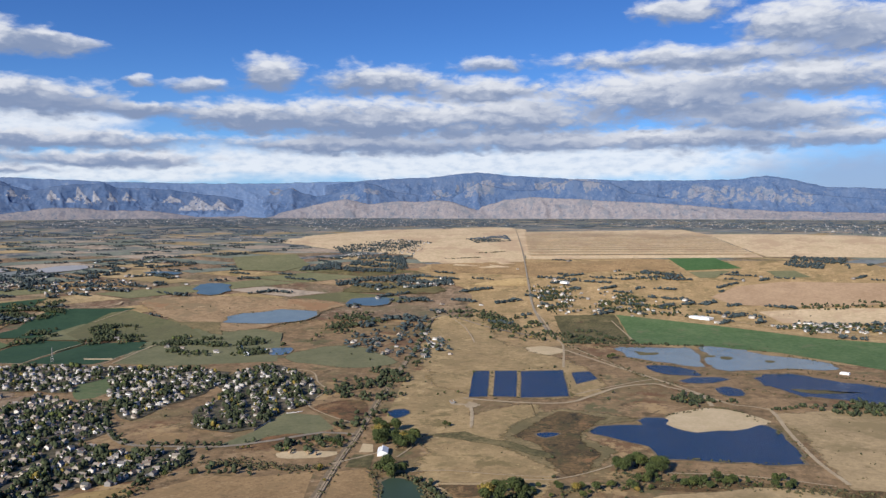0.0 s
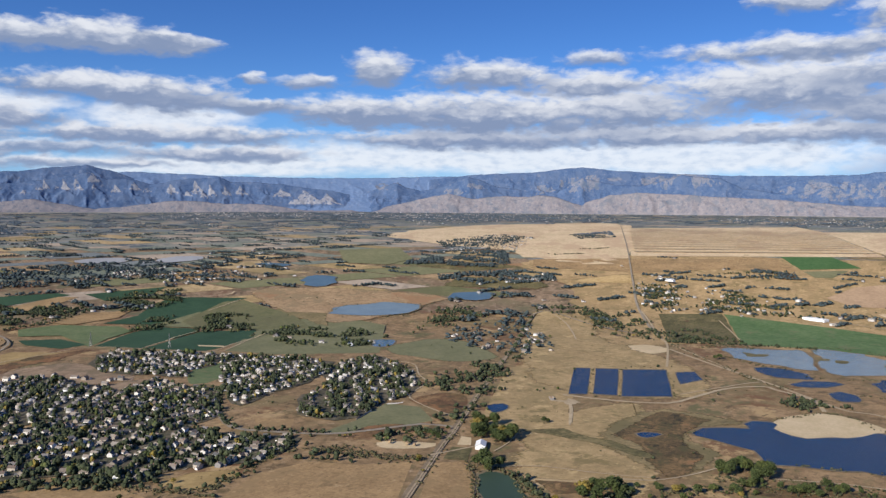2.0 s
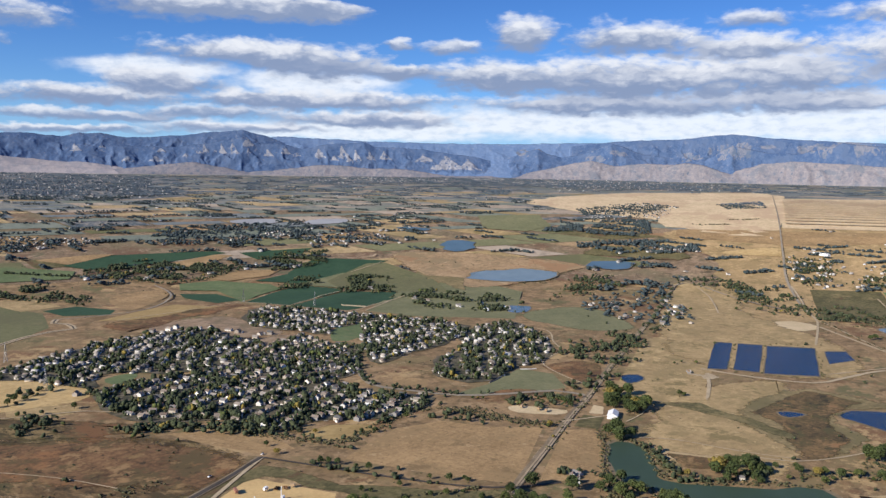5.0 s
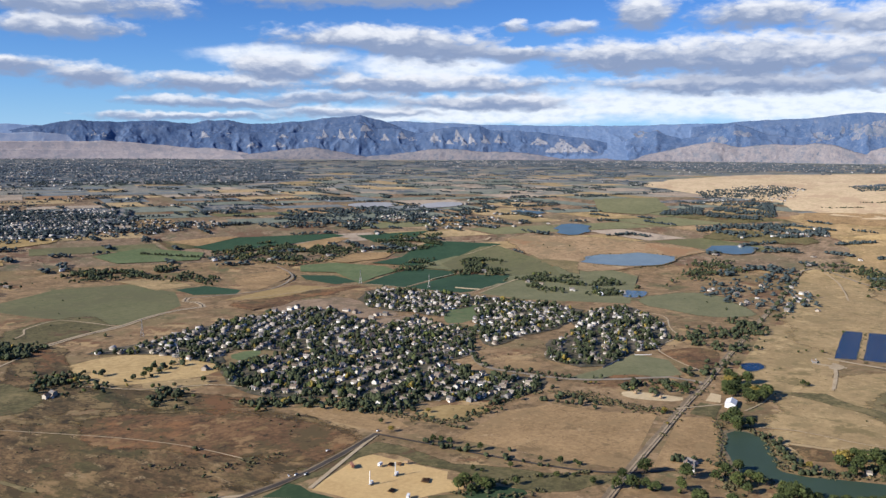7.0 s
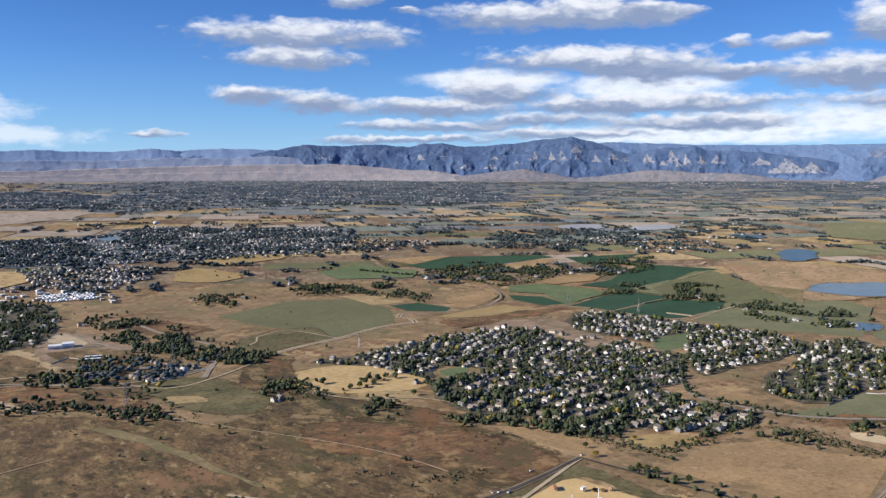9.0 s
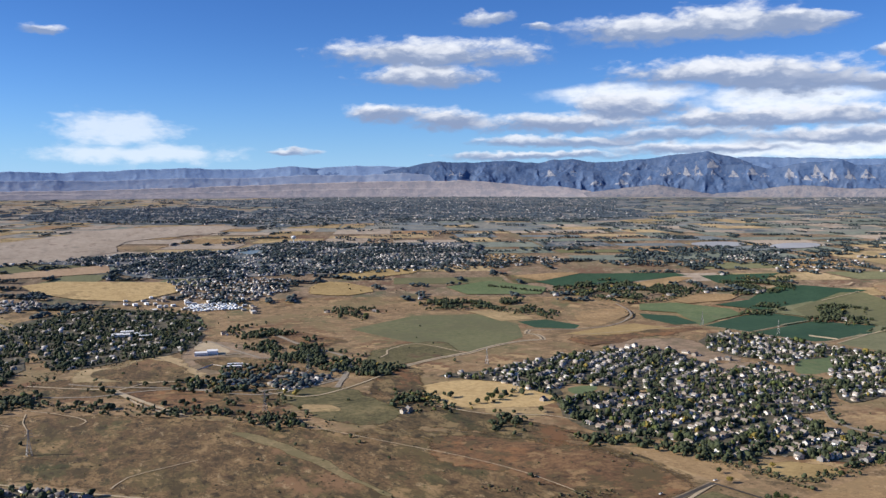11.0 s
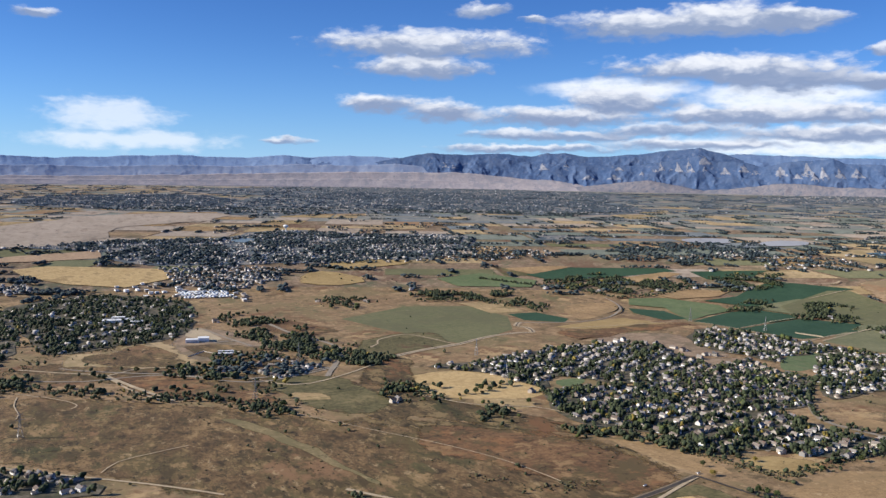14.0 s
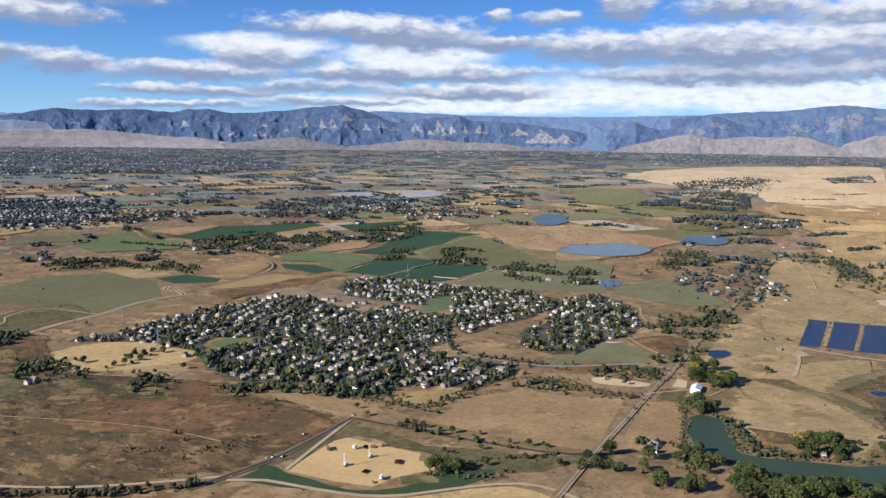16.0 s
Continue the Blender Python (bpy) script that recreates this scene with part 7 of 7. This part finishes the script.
for _x, _y in [(733, 455), (755, 462), (744, 443), (788, 455), (753, 433), (755, 422), (806, 415), (774, 403), (755, 375), (745, 367), (824, 391), (839, 387), (863, 384), (850, 365), (842, 353), (820, 365), (814, 351), (838, 318), (839, 326),
               (842, 277), (851, 268), (856, 257), (862, 247), (878, 240), (876, 224), (767, 345), (768, 335), (750, 344), (614, 567), (623, 567), (631, 558), (633, 548), (640, 545), (617, 552)]:
    # the broad trees of the pond's banks, each with a younger one beside it
    put_tree(_x, _y, _rng.uniform(12, 18), _rng, _rng.choices(range(5), [0.3, 0.2, 0.2, 0.2, 0.1])[0])
    tree_stuff["leaf_light" if _rng.random() < 0.4 else "leaf"].append((_x + _rng.uniform(-9, 9), _y + _rng.uniform(-9, 9), _rng.uniform(6, 9), _rng.uniform(4, 8), 0.0))
for _x, _y in [(942, 365), (957, 310), (978, 312), (1023, 296), (1017, 260), (1031, 240), (989, 238), (929, 333), (987, 546), (761, 526), (759, 518), (727, 480), (1252, 464), (1119, 569), (1093, 567), (1146, 579), (1105, 582), (695, 683), (701, 676),
               (706, 666), (712, 643), (717, 628), (737, 556), (747, 536), (758, 520), (700, 569), (664, 592), (668, 583), (700, 527), (712, 515), (727, 504), (688, 748), (699, 779), (723, 477), (657, 541), (667, 534)]:
    put_tree(_x, _y, _rng.uniform(5, 9.5), _rng)
for _x, _y in [(1094, 622), (1081, 606), (1099, 608), (1086, 592), (1116, 600), (1096, 650), (1059, 657), (1041, 695), (1046, 689), (1035, 700), (1090, 614), (1105, 603), (1072, 612), (1065, 640)]:
    put_tree(_x, _y, _rng.uniform(4, 6.5), _rng)


def tufts():
    """Low dark shrubs and weed clumps on the dry grass near the road."""
    rng = random.Random(41)
    spots = list(shrub_spots)
    while len(spots) < 4600:
        d, a = rng.uniform(700, 1500), radians(rng.uniform(-12, 98))
        x, y = d * math.sin(a), d * math.cos(a)
        if noise.noise(Vector((x * 0.009, y * 0.009, 6))) + 0.6 * noise.noise(Vector((x * 0.03, y * 0.03, 9))) < 0.18:
            continue
        if any(inside(x, y, q) for q in CLEAR):
            continue
        h = rng.uniform(0.5, 1.8)
        spots.append((x, y, h * rng.uniform(1.6, 3.2), h, rng.uniform(0, 6)))
    joined("shrubs", CLUMPS, spots, "shrub", "low brown-green shrubs scattered over dry grass", "shrubs")


tufts()

for _kind, _words in (("leaf", "dark green yard and field trees"), ("leaf_light", "yellow-green autumn trees"), ("leaf_gold", "golden autumn trees")):
    joined("woods_" + _kind, CROWNS, tree_stuff[_kind], _kind, _words + " over the suburbs and fields", "trees")
_rng = random.Random(61)
lot = [(285 + 9.5 * i + 3 * (j % 2) + _rng.uniform(-1, 1), 2388 + 15 * j + _rng.uniform(-2, 2), _rng.uniform(5, 8.5), _rng.uniform(2.2, 3.6), 0.15) for i in range(14) for j in range(9) if _rng.random() < 0.8]
joined("parked_campers", BOX_T, lot, "white_paint", "rows of white campers and vans parked on a lot", "vehicles")
joined("far_woods", CLUMPS, far_trees, "leaf_far_hazed", "rows and clumps of trees on the far plain, hazed in colour", "trees")
joined("distant_woods", CLUMPS, distant_trees, "leaf_distant_hazed", "rows and clumps of trees far off, hazed blue-grey in colour", "trees")
joined("town_houses", WALL_T, [h for h in house_stuff if math.hypot(h[0], h[1]) < 1500], "wall_paint", "pale walls of many small houses in the suburbs", "houses")
joined("far_houses", WALL_T, [h for h in house_stuff if math.hypot(h[0], h[1]) >= 1500], "far_wall_lit", "walls of many small houses in far suburbs, paled as if sunlit", "houses")
joined("town_house_roofs", ROOF_T, [h for h in house_stuff if math.hypot(h[0], h[1]) < 1500], "roof_shingle", "brown and grey roofs of many small houses", "roofs")
joined("far_house_roofs", ROOF_T, [h for h in house_stuff if math.hypot(h[0], h[1]) >= 1500], "far_roof_lit", "tan and grey roofs of many houses in far suburbs, paled as if sunlit", "roofs")


# ---- single buildings and structures ----
def barn(x, y, turn):
    e = new("barn", None)
    part("wall", *gable_walls(26, 14, 4.5, 7.6), "white_paint", e)
    part("roof", *gable(26, 14, 4.5, 7.8, 0.5), "roof_metal", e, "bright white metal roof")
    part("barn_door", *box(-2.5, 2.5, -7.08, -6.95, 0, 3.8), "dark_trim", e)
    e.matrix_basis = pose(x, y, 0.2, 0, 0, turn)
    tagged(e, "long white barn with a bright metal roof", "barn")


def flat_building(name, x, y, turn, blocks, label, wall="white_paint", roof="roof_metal"):
    e = new(name, None)
    px, py, pz, s = place(x, y)
    for bx, by, w, d, h in blocks:
        part("wall", *box(bx - w / 2, bx + w / 2, by - d / 2, by + d / 2, -0.5, h), wall, e)
        part("roof", *box(bx - w / 2 + 0.3, bx + w / 2 - 0.3, by - d / 2 + 0.3, by + d / 2 - 0.3, h + 0.01, h + 0.35), roof, e)
        part("parapet", *box(bx - w / 2 - 0.2, bx + w / 2 + 0.2, by - d / 2 - 0.25, by - d / 2 - 0.01, h - 0.8, h + 0.6), wall, e)
        win = part("window", *box(bx - w / 2 + 2, bx + w / 2 - 2, by - d / 2 - 0.08, by - d / 2 - 0.005, 1.0, 2.6), "white_paint", e)
        part("pane", *box(bx - w / 2 + 2.1, bx + w / 2 - 2.1, by - d / 2 - 0.1, by - d / 2 - 0.07, 1.1, 2.5), "dark_trim", win, "dark glass pane")
    e.matrix_basis = pose(px, py, pz + 0.4, 0, 0, turn) @ Matrix.Diagonal((s, s, s, 1))
    tagged(e, label, "building")


def strut(verts, faces, p, q, r):
    p, q = Vector(p), Vector(q)
    d = (q - p).normalized()
    s = d.orthogonal().normalized()
    t = d.cross(s)
    o = len(verts)
    for c in (p, q):
        for a, b in ((1, 1), (-1, 1), (-1, -1), (1, -1)):
            verts.append(tuple(c + s * r * a + t * r * b))
    for i in range(4):
        faces.append((o + i, o + (i + 1) % 4, o + 4 + (i + 1) % 4, o + 4 + i))
    faces.append((o + 3, o + 2, o + 1, o))
    faces.append((o + 4, o + 5, o + 6, o + 7))


def make_pylon():
    e = new("pylon", None)
    H, legs = 34.0, ((1, 1), (-1, 1), (-1, -1), (1, -1))

    def half(z):
        return 3.4 - 2.7 * min(1, z / 24)

    for a, b in legs:
        v, f = [], []
        strut(v, f, (3.4 * a, 3.4 * b, -0.3), (0.7 * a, 0.7 * b, 24), 0.16)
        strut(v, f, (0.7 * a, 0.7 * b, 24), (0.25 * a, 0.25 * b, H), 0.13)
        part("leg", v, f, "steel", e)
    v, f = [], []
    zs = [0, 5, 10, 14.5, 18.5, 22, 25, 28, 31]
    for z0, z1 in zip(zs, zs[1:]):
        for i in range(4):
            (a, b), (c, d) = legs[i], legs[(i + 1) % 4]
            h0, h1 = half(z0), half(z1)
            strut(v, f, (h0 * a, h0 * b, z0), (h1 * c, h1 * d, z1), 0.09)
            strut(v, f, (h0 * c, h0 * d, z0), (h1 * a, h1 * b, z1), 0.09)
    part("lattice", v, f, "steel", e)
    for z, w in ((24, 6.5), (28, 5.5), (32, 4.5)):
        v, f = [], []
        strut(v, f, (-w, 0, z), (w, 0, z), 0.14)
        strut(v, f, (-w, 0, z), (0, 0, z + 1.8), 0.1)
        strut(v, f, (w, 0, z), (0, 0, z + 1.8), 0.1)
        part("cross_arm", v, f, "steel", e)
    return tagged(e, "grey steel lattice power pylon with three cross arms", "pylon", "power pylons")


def pole(x, y, h):
    e = new("utility_pole", None)
    v, f = [], []
    strut(v, f, (0, 0, -0.3), (0, 0, h), 0.22)
    part("post", v, f, "bark", e)
    v, f = [], []
    strut(v, f, (-2.2, 0, h - 1), (2.2, 0, h - 1), 0.15)
    part("cross_arm", v, f, "bark", e)
    e.matrix_basis = pose(x, y, 0.2, 0, 0, 30)
    tagged(e, "dark wooden utility pole with a cross arm", "pole", "utility poles")


def lathe(profile, n=24):
    verts, faces = [], []
    for r, z in profile:
        for i in range(n):
            a = 2 * math.pi * i / n
            verts.append((r * math.cos(a), r * math.sin(a), z))
    for k in range(len(profile) - 1):
        for i in range(n):
            j = (i + 1) % n
            faces.append((k * n + i, k * n + j, k * n + n + j, k * n + n + i))
    return verts, faces


def hot_air_balloon(x, y, z):
    material("balloon_yellow", (0.62, 0.46, 0.03), (0.80, 0.62, 0.05), 0.1, 0.5, rough=0.5)
    material("balloon_pale", (0.72, 0.75, 0.66), (0.82, 0.84, 0.76), 0.1, 0.5, rough=0.5)
    material("balloon_band", (0.015, 0.015, 0.02), (0.03, 0.03, 0.035), 0.1, 0.5, rough=0.5)
    material("wicker", (0.10, 0.06, 0.03), (0.18, 0.11, 0.05), 0.5, 3.0)
    e = new("hot_air_balloon", None)

    def skin(z0, z1, n=10):
        out = []
        for i in range(n + 1):
            q = z0 + (z1 - z0) * i / n
            a = math.acos(max(-1, min(1, (q - 1.5) / 8.4)))
            r = 8.6 * math.sin(a) if q > -1.5 else max(2.0, 8.07 - (-1.5 - q) * 0.86)
            out.append((max(r, 0.05), q))
        return out

    part("envelope", *lathe(skin(-6.2, 5.0, 14), 32), "balloon_yellow", e)
    part("band", *lathe([(r * 1.004, q) for r, q in skin(5.0, 6.3, 4)], 32), "balloon_band", e, "black band round the envelope")
    part("crown_panel", *lathe(skin(6.3, 9.9, 10), 32), "balloon_pale", e, "pale top panel")
    for k in range(24):
        a = k * math.pi / 12
        prof = skin(-6.2, 9.6, 16)
        v, f = [], []
        for (r0, q0), (r1, q1) in zip(prof, prof[1:]):
            strut(v, f, ((r0 + 0.03) * math.cos(a), (r0 + 0.03) * math.sin(a), q0), ((r1 + 0.03) * math.cos(a), (r1 + 0.03) * math.sin(a), q1), 0.05)
        part("seam", v, f, "balloon_band", e)
    part("skirt", *lathe([(3.2, -6.2), (2.6, -7.6), (1.7, -9.4)], 24), "balloon_band", e, "black skirt")
    for a, b in ((1, 1), (-1, 1), (-1, -1), (1, -1)):
        v, f = [], []
        strut(v, f, (1.1 * a, 1.1 * b, -9.4), (0.7 * a, 0.7 * b, -11.2), 0.05)
        part("rope", v, f, "balloon_band", e)
    v, f = box(-0.85, 0.85, -0.85, 0.85, -12.4, -11.1)
    basket = part("basket", v, f, "wicker", e, "brown wicker basket")
    part("rim", *box(-0.95, 0.95, -0.95, 0.95, -11.2, -11.05), "balloon_band", basket, "padded dark rim")
    e.matrix_basis = pose(x, y, z, 3, 7, 20) @ Matrix.Diagonal((0.85, 0.85, 0.85, 1))
    tagged(e, "yellow hot air balloon with black band in flight", "balloon")


def water_tower(x, y):
    px, py, pz, s = place(x, y)
    e = new("water_tower", None)
    v, f = lathe([(0.3, 38), (6, 37), (9, 33), (9, 27), (6, 23), (2.4, 21), (1.8, 12), (2.6, -0.5)][::-1], 20)
    part("tank", v, f, "white_paint", e)
    part("rail", *lathe([(9.15, 29.6), (9.5, 29.6), (9.5, 30.4), (9.15, 30.4)], 20), "steel", e)
    e.matrix_basis = pose(px, py, pz, 0, 0, 0) @ Matrix.Diagonal((s * 1.6, s * 1.6, s * 1.2, 1))
    tagged(e, "white water tower among far houses", "water tower")


def well_head(x, y, turn):
    """A tall white mast with its equipment skid."""
    e = new("well_mast", None)
    part("mast", *lathe([(0.75, 0), (0.75, 4), (0.5, 4.2), (0.45, 14.5), (0.1, 14.8)], 12), "white_paint", e)
    part("skid", *box(-1.5, 6.0, -1.4, 1.4, 0.0, 0.5), "steel", e)
    part("tank", *box(1.8, 5.4, -1.2, 1.2, 0.5, 3.0), "white_paint", e)
    e.matrix_basis = pose(x, y, 1.0, 0, 0, turn)
    tagged(e, "tall white well mast on a steel skid", "well mast", "drill pad equipment")


def trailer(x, y, turn, l=12.0, paint="white_paint", words="white site trailer on wheels at the drill pad"):
    e = new("trailer", None)
    part("body", *box(-l / 2, l / 2, -1.4, 1.4, 1.0, 3.8), paint, e)
    part("chassis", *box(-l / 2 + 0.5, l / 2 - 0.5, -1.0, 1.0, 0.7, 0.98), "dark_trim", e)
    for wx in (-l * 0.35, -l * 0.25, l * 0.35):
        for wy in (-1.2, 1.2):
            v, f = lathe([(0.02, -0.15), (0.5, -0.15), (0.5, 0.15), (0.02, 0.15)], 10)
            part("wheel", [(wx + a, wy + c, 0.5 + b) for a, b, c in v], f, "dark_trim", e)
    e.matrix_basis = pose(x, y, 1.0, 0, 0, turn)
    tagged(e, words, "trailer", "drill pad equipment")


def pipe_stack(x, y, turn, n, l):
    e = new("pipe_rack", None)
    for i in range(n):
        v, f = [], []
        strut(v, f, (-l / 2, (i - n / 2) * 0.9, 0.5), (l / 2, (i - n / 2) * 0.9, 0.5), 0.35)
        part("pipe", v, f, "rust", e)
    for q in (-0.35, 0.35):
        v, f = box(l * q - 0.2, l * q + 0.2, -n * 0.5, n * 0.5, 0.0, 0.14)
        part("sleeper", v, f, "bark", e)
    e.matrix_basis = pose(x, y, 1.0, 0, 0, turn)
    tagged(e, "rusty brown pipes laid in a rack on sand", "pipe rack", "drill pad equipment")


barn(1087, 498, 20)
flat_building("warehouse", 222, 1767, -10, [(0, 0, 26, 18, 6), (22, 8, 22, 22, 7.5)], "white flat-roofed warehouse beside open ground")
flat_building("school", 83, 2053, -6, [(0, 0, 46, 26, 7), (34, 14, 30, 24, 6), (52, -14, 28, 20, 5), (10, 26, 30, 16, 9)], "pale school building with several flat-roofed wings", "wall_paint")
flat_building("storage_shed", 260, 1620, -14, [(0, 0, 36, 9, 3.6), (4, 22, 30, 8, 3.6)], "long low pale storage sheds", "wall_paint", "roof_metal")
flat_building("packing_house", 2702, 151, 60, [(0, 0, 70, 24, 7)], "long white flat packing house beside green field")
flat_building("greenhouse", 3775, 812, 65, [(0, 0, 60, 22, 6), (-50, 40, 40, 18, 6)], "bright white greenhouse roofs at the village")
flat_building("lake_house", 1916, -171, 70, [(0, 0, 18, 9, 3.5)], "white shed on the lake shore", "white_paint")
flat_building("white_shed", 1702, 1114, 40, [(0, 0, 24, 10, 4)], "white farm shed beside trees")
flat_building("boat_shed", 956, 280, 20, [(0, 0, 9, 6, 3)], "small grey shed on the pond bank", "wall_paint", "roof_shingle")
flat_building("pump_house", 1409, 507, 30, [(0, 0, 15, 6, 3)], "low pale pump house with a brown roof beside the lagoons", "wall_paint", "brown_roof")
_rng = random.Random(17)
for _k, (_x, _y) in enumerate(scatter([(67, 2539), (442, 2284), (465, 2626), (151, 2773)], 46, _rng)):
    _w, _d = _rng.uniform(8, 20), _rng.uniform(7, 12)
    flat_building("store", _x, _y, _rng.choice([8, 98]) + _rng.uniform(-8, 8), [(0, 0, _w, _d, _rng.uniform(3.5, 6))],
                  "pale flat-roofed store on a shopping street", "wall_paint" if _k % 3 else "white_paint", "roof_metal" if _k % 3 != 1 else "roof_shingle")
water_tower(1163, 4906)
hot_air_balloon(-73.5, 737.9, 437.4)
_py = make_pylon()
for _i, (_x, _y, _t) in enumerate(((1400, 1636, 40), (-71, 1194, 20), (253, 1281, 30), (1478, 1467, 40), (718, 1450, 60), (383, 1523, 30), (673, 1240, 60))):
    _m = pose(_x, _y, 0.3, 0, 0, _t)
    if _i == 0:
        _py.matrix_basis = _m
    else:
        copy_thing(_py, _m)
well_head(559, 641, 20)
well_head(594, 640, 20)
trailer(578, 692, 62, 11, "brick_red", "rust red site container on wheels at the drill pad")
trailer(601, 672, 15, 6)
trailer(626, 657, 120, 5, "brown_roof", "tan equipment trailer on a sandy pad")
trailer(563, 588, 35, 8)
pipe_stack(612, 667, 25, 6, 9)
pipe_stack(619, 661, 50, 5, 8)
pipe_stack(607, 608, 35, 9, 11)
pipe_stack(564, 614, 20, 6, 9)
pipe_stack(551, 587, 60, 3, 5)
_rng = random.Random(3)
for _x, _y, _t in ((838, 431, 30), (829, 423, 120), (852, 433, 75), (446, 1187, 20), (458, 1195, 100), (678, 1166, 40)):
    copy_thing(HOUSE_KINDS[_rng.randrange(4)], pose(_x, _y, 0.3, 0, 0, _t))


def farmhouse(x, y, turn, kind, size=1.0):
    """A lone house of a farm, with the scale of the land where it stands."""
    px, py, pz, k = place(x, y)
    m = pose(px, py, pz + (0.9 if k < 1 else 0.3), 0, 0, turn) @ Matrix.Diagonal((size * k, size * k, size * k, 1))
    ob = copy_thing(HOUSE_KINDS[kind], m)
    ob.matrix_basis = m
    tagged(ob, "lone farmhouse with pale walls and shingle roof among fields", "house", "farmhouses")


for _x, _y in [(4429, 1188), (3931, 911), (3814, 856), (3003, 631), (2716, 561), (2756, 539), (3462, 464), (3394, 467), (3266, 473), (2979, 485), (2684, 147), (2907, 941), (2807, 886), (2785, 1019), (1927, 879), (1832, 811), (2083, 888),
               (1955, 727), (1989, 765), (1860, 668), (1812, 714), (1760, 1825), (1775, 1546), (1767, 1173), (1722, 1307), (2648, 2529), (2774, 2594), (3148, 2880), (3103, 2671), (3110, 2323), (1759, 1088), (1701, 1195), (1727, 1351), (1964, 2126),
               (306, 1504), (326, 1497), (375, 1478), (281, 1638), (178, 1510), (617, 2222), (739, 2183)]:
    farmhouse(_x, _y, _rng.uniform(0, 360), _rng.randrange(4), _rng.uniform(0.72, 1.0))
for _x, _y in [(303, 1990), (236, 1490), (252, 1492), (20, 1880), (-20, 1800), (60, 1900), (120, 1985), (150, 1930)]:
    farmhouse(_x, _y, _rng.uniform(0, 360), _rng.randrange(4), 1.0)
# framed and new houses on the bare building lots
for _x, _y in [(1106, 1432), (1127, 1420), (1141, 1380), (1139, 1349), (1156, 1300), (1169, 1287), (1120, 1275), (1090, 1262), (1062, 1470), (1085, 1478), (1030, 1482)]:
    farmhouse(_x, _y, _rng.choice([20, 110]) + _rng.uniform(-12, 12), _rng.randrange(4), 0.95)


def garden_wall(pts):
    """A pale boundary wall: capped panels between posts."""
    e = new("garden_wall", None)
    for (x0, y0), (x1, y1) in zip(pts, pts[1:]):
        d = Vector((x1 - x0, y1 - y0, 0))
        n = max(1, int(d.length / 16))
        for k in range(n):
            p, q = Vector((x0, y0, 0)) + d * (k / n), Vector((x0, y0, 0)) + d * ((k + 1) / n)
            v, f = [], []
            strut(v, f, (p.x, p.y, 0.6), (q.x, q.y, 0.6), 0.6)
            part("panel", v, f, "wall_paint", e)
            part("post", *box(p.x - 0.25, p.x + 0.25, p.y - 0.25, p.y + 0.25, 0.0, 1.5), "wall_paint", e)
    e.matrix_basis = pose(0, 0, 0.35)
    tagged(e, "low pale boundary wall on dry ground", "wall", "garden walls")


for _w in ([(1131, 733), (1158, 736), (1184, 741)], [(1240, 741), (1252, 728), (1262, 722)], [(195, 1625), (230, 1663), (251, 1629)], [(262, 1640), (282, 1660), (298, 1627)]):
    garden_wall(_w)


def pickup(x, y, turn):
    e = new("pickup_truck", None)
    part("body", *box(-2.7, 2.7, -0.95, 0.95, 0.45, 1.1), "white_paint", e)
    part("cabin", *box(-0.5, 1.4, -0.88, 0.88, 1.1, 1.85), "dark_trim", e)
    part("hood", *box(1.4, 2.65, -0.9, 0.9, 1.1, 1.3), "white_paint", e)
    part("tailgate", *box(-2.7, -2.6, -0.92, 0.92, 1.1, 1.5), "white_paint", e)
    for wx in (-1.7, 1.8):
        for wy in (-0.85, 0.85):
            v, f = lathe([(0.02, -0.12), (0.4, -0.12), (0.4, 0.12), (0.02, 0.12)], 10)
            part("wheel", [(wx + a, wy + c, 0.4 + b) for a, b, c in v], f, "dark_trim", e)
    e.matrix_basis = pose(x, y, 0.65, 0, 0, turn)
    tagged(e, "white pickup truck parked on the dirt road", "pickup truck", "parked trucks")


for _x, _y, _t in [(676, 760, 20), (521, 717, 30), (514, 720, 60), (590, 750, 20), (529, 711, 40)]:
    pickup(_x, _y, _t)
for _x, _y, _t in [(1043, 620, 10), (1048, 595, 20), (1048, 583, 20)]:
    trailer(_x, _y, _t, 7, "brown_roof", "tan equipment trailer on a sandy pad")
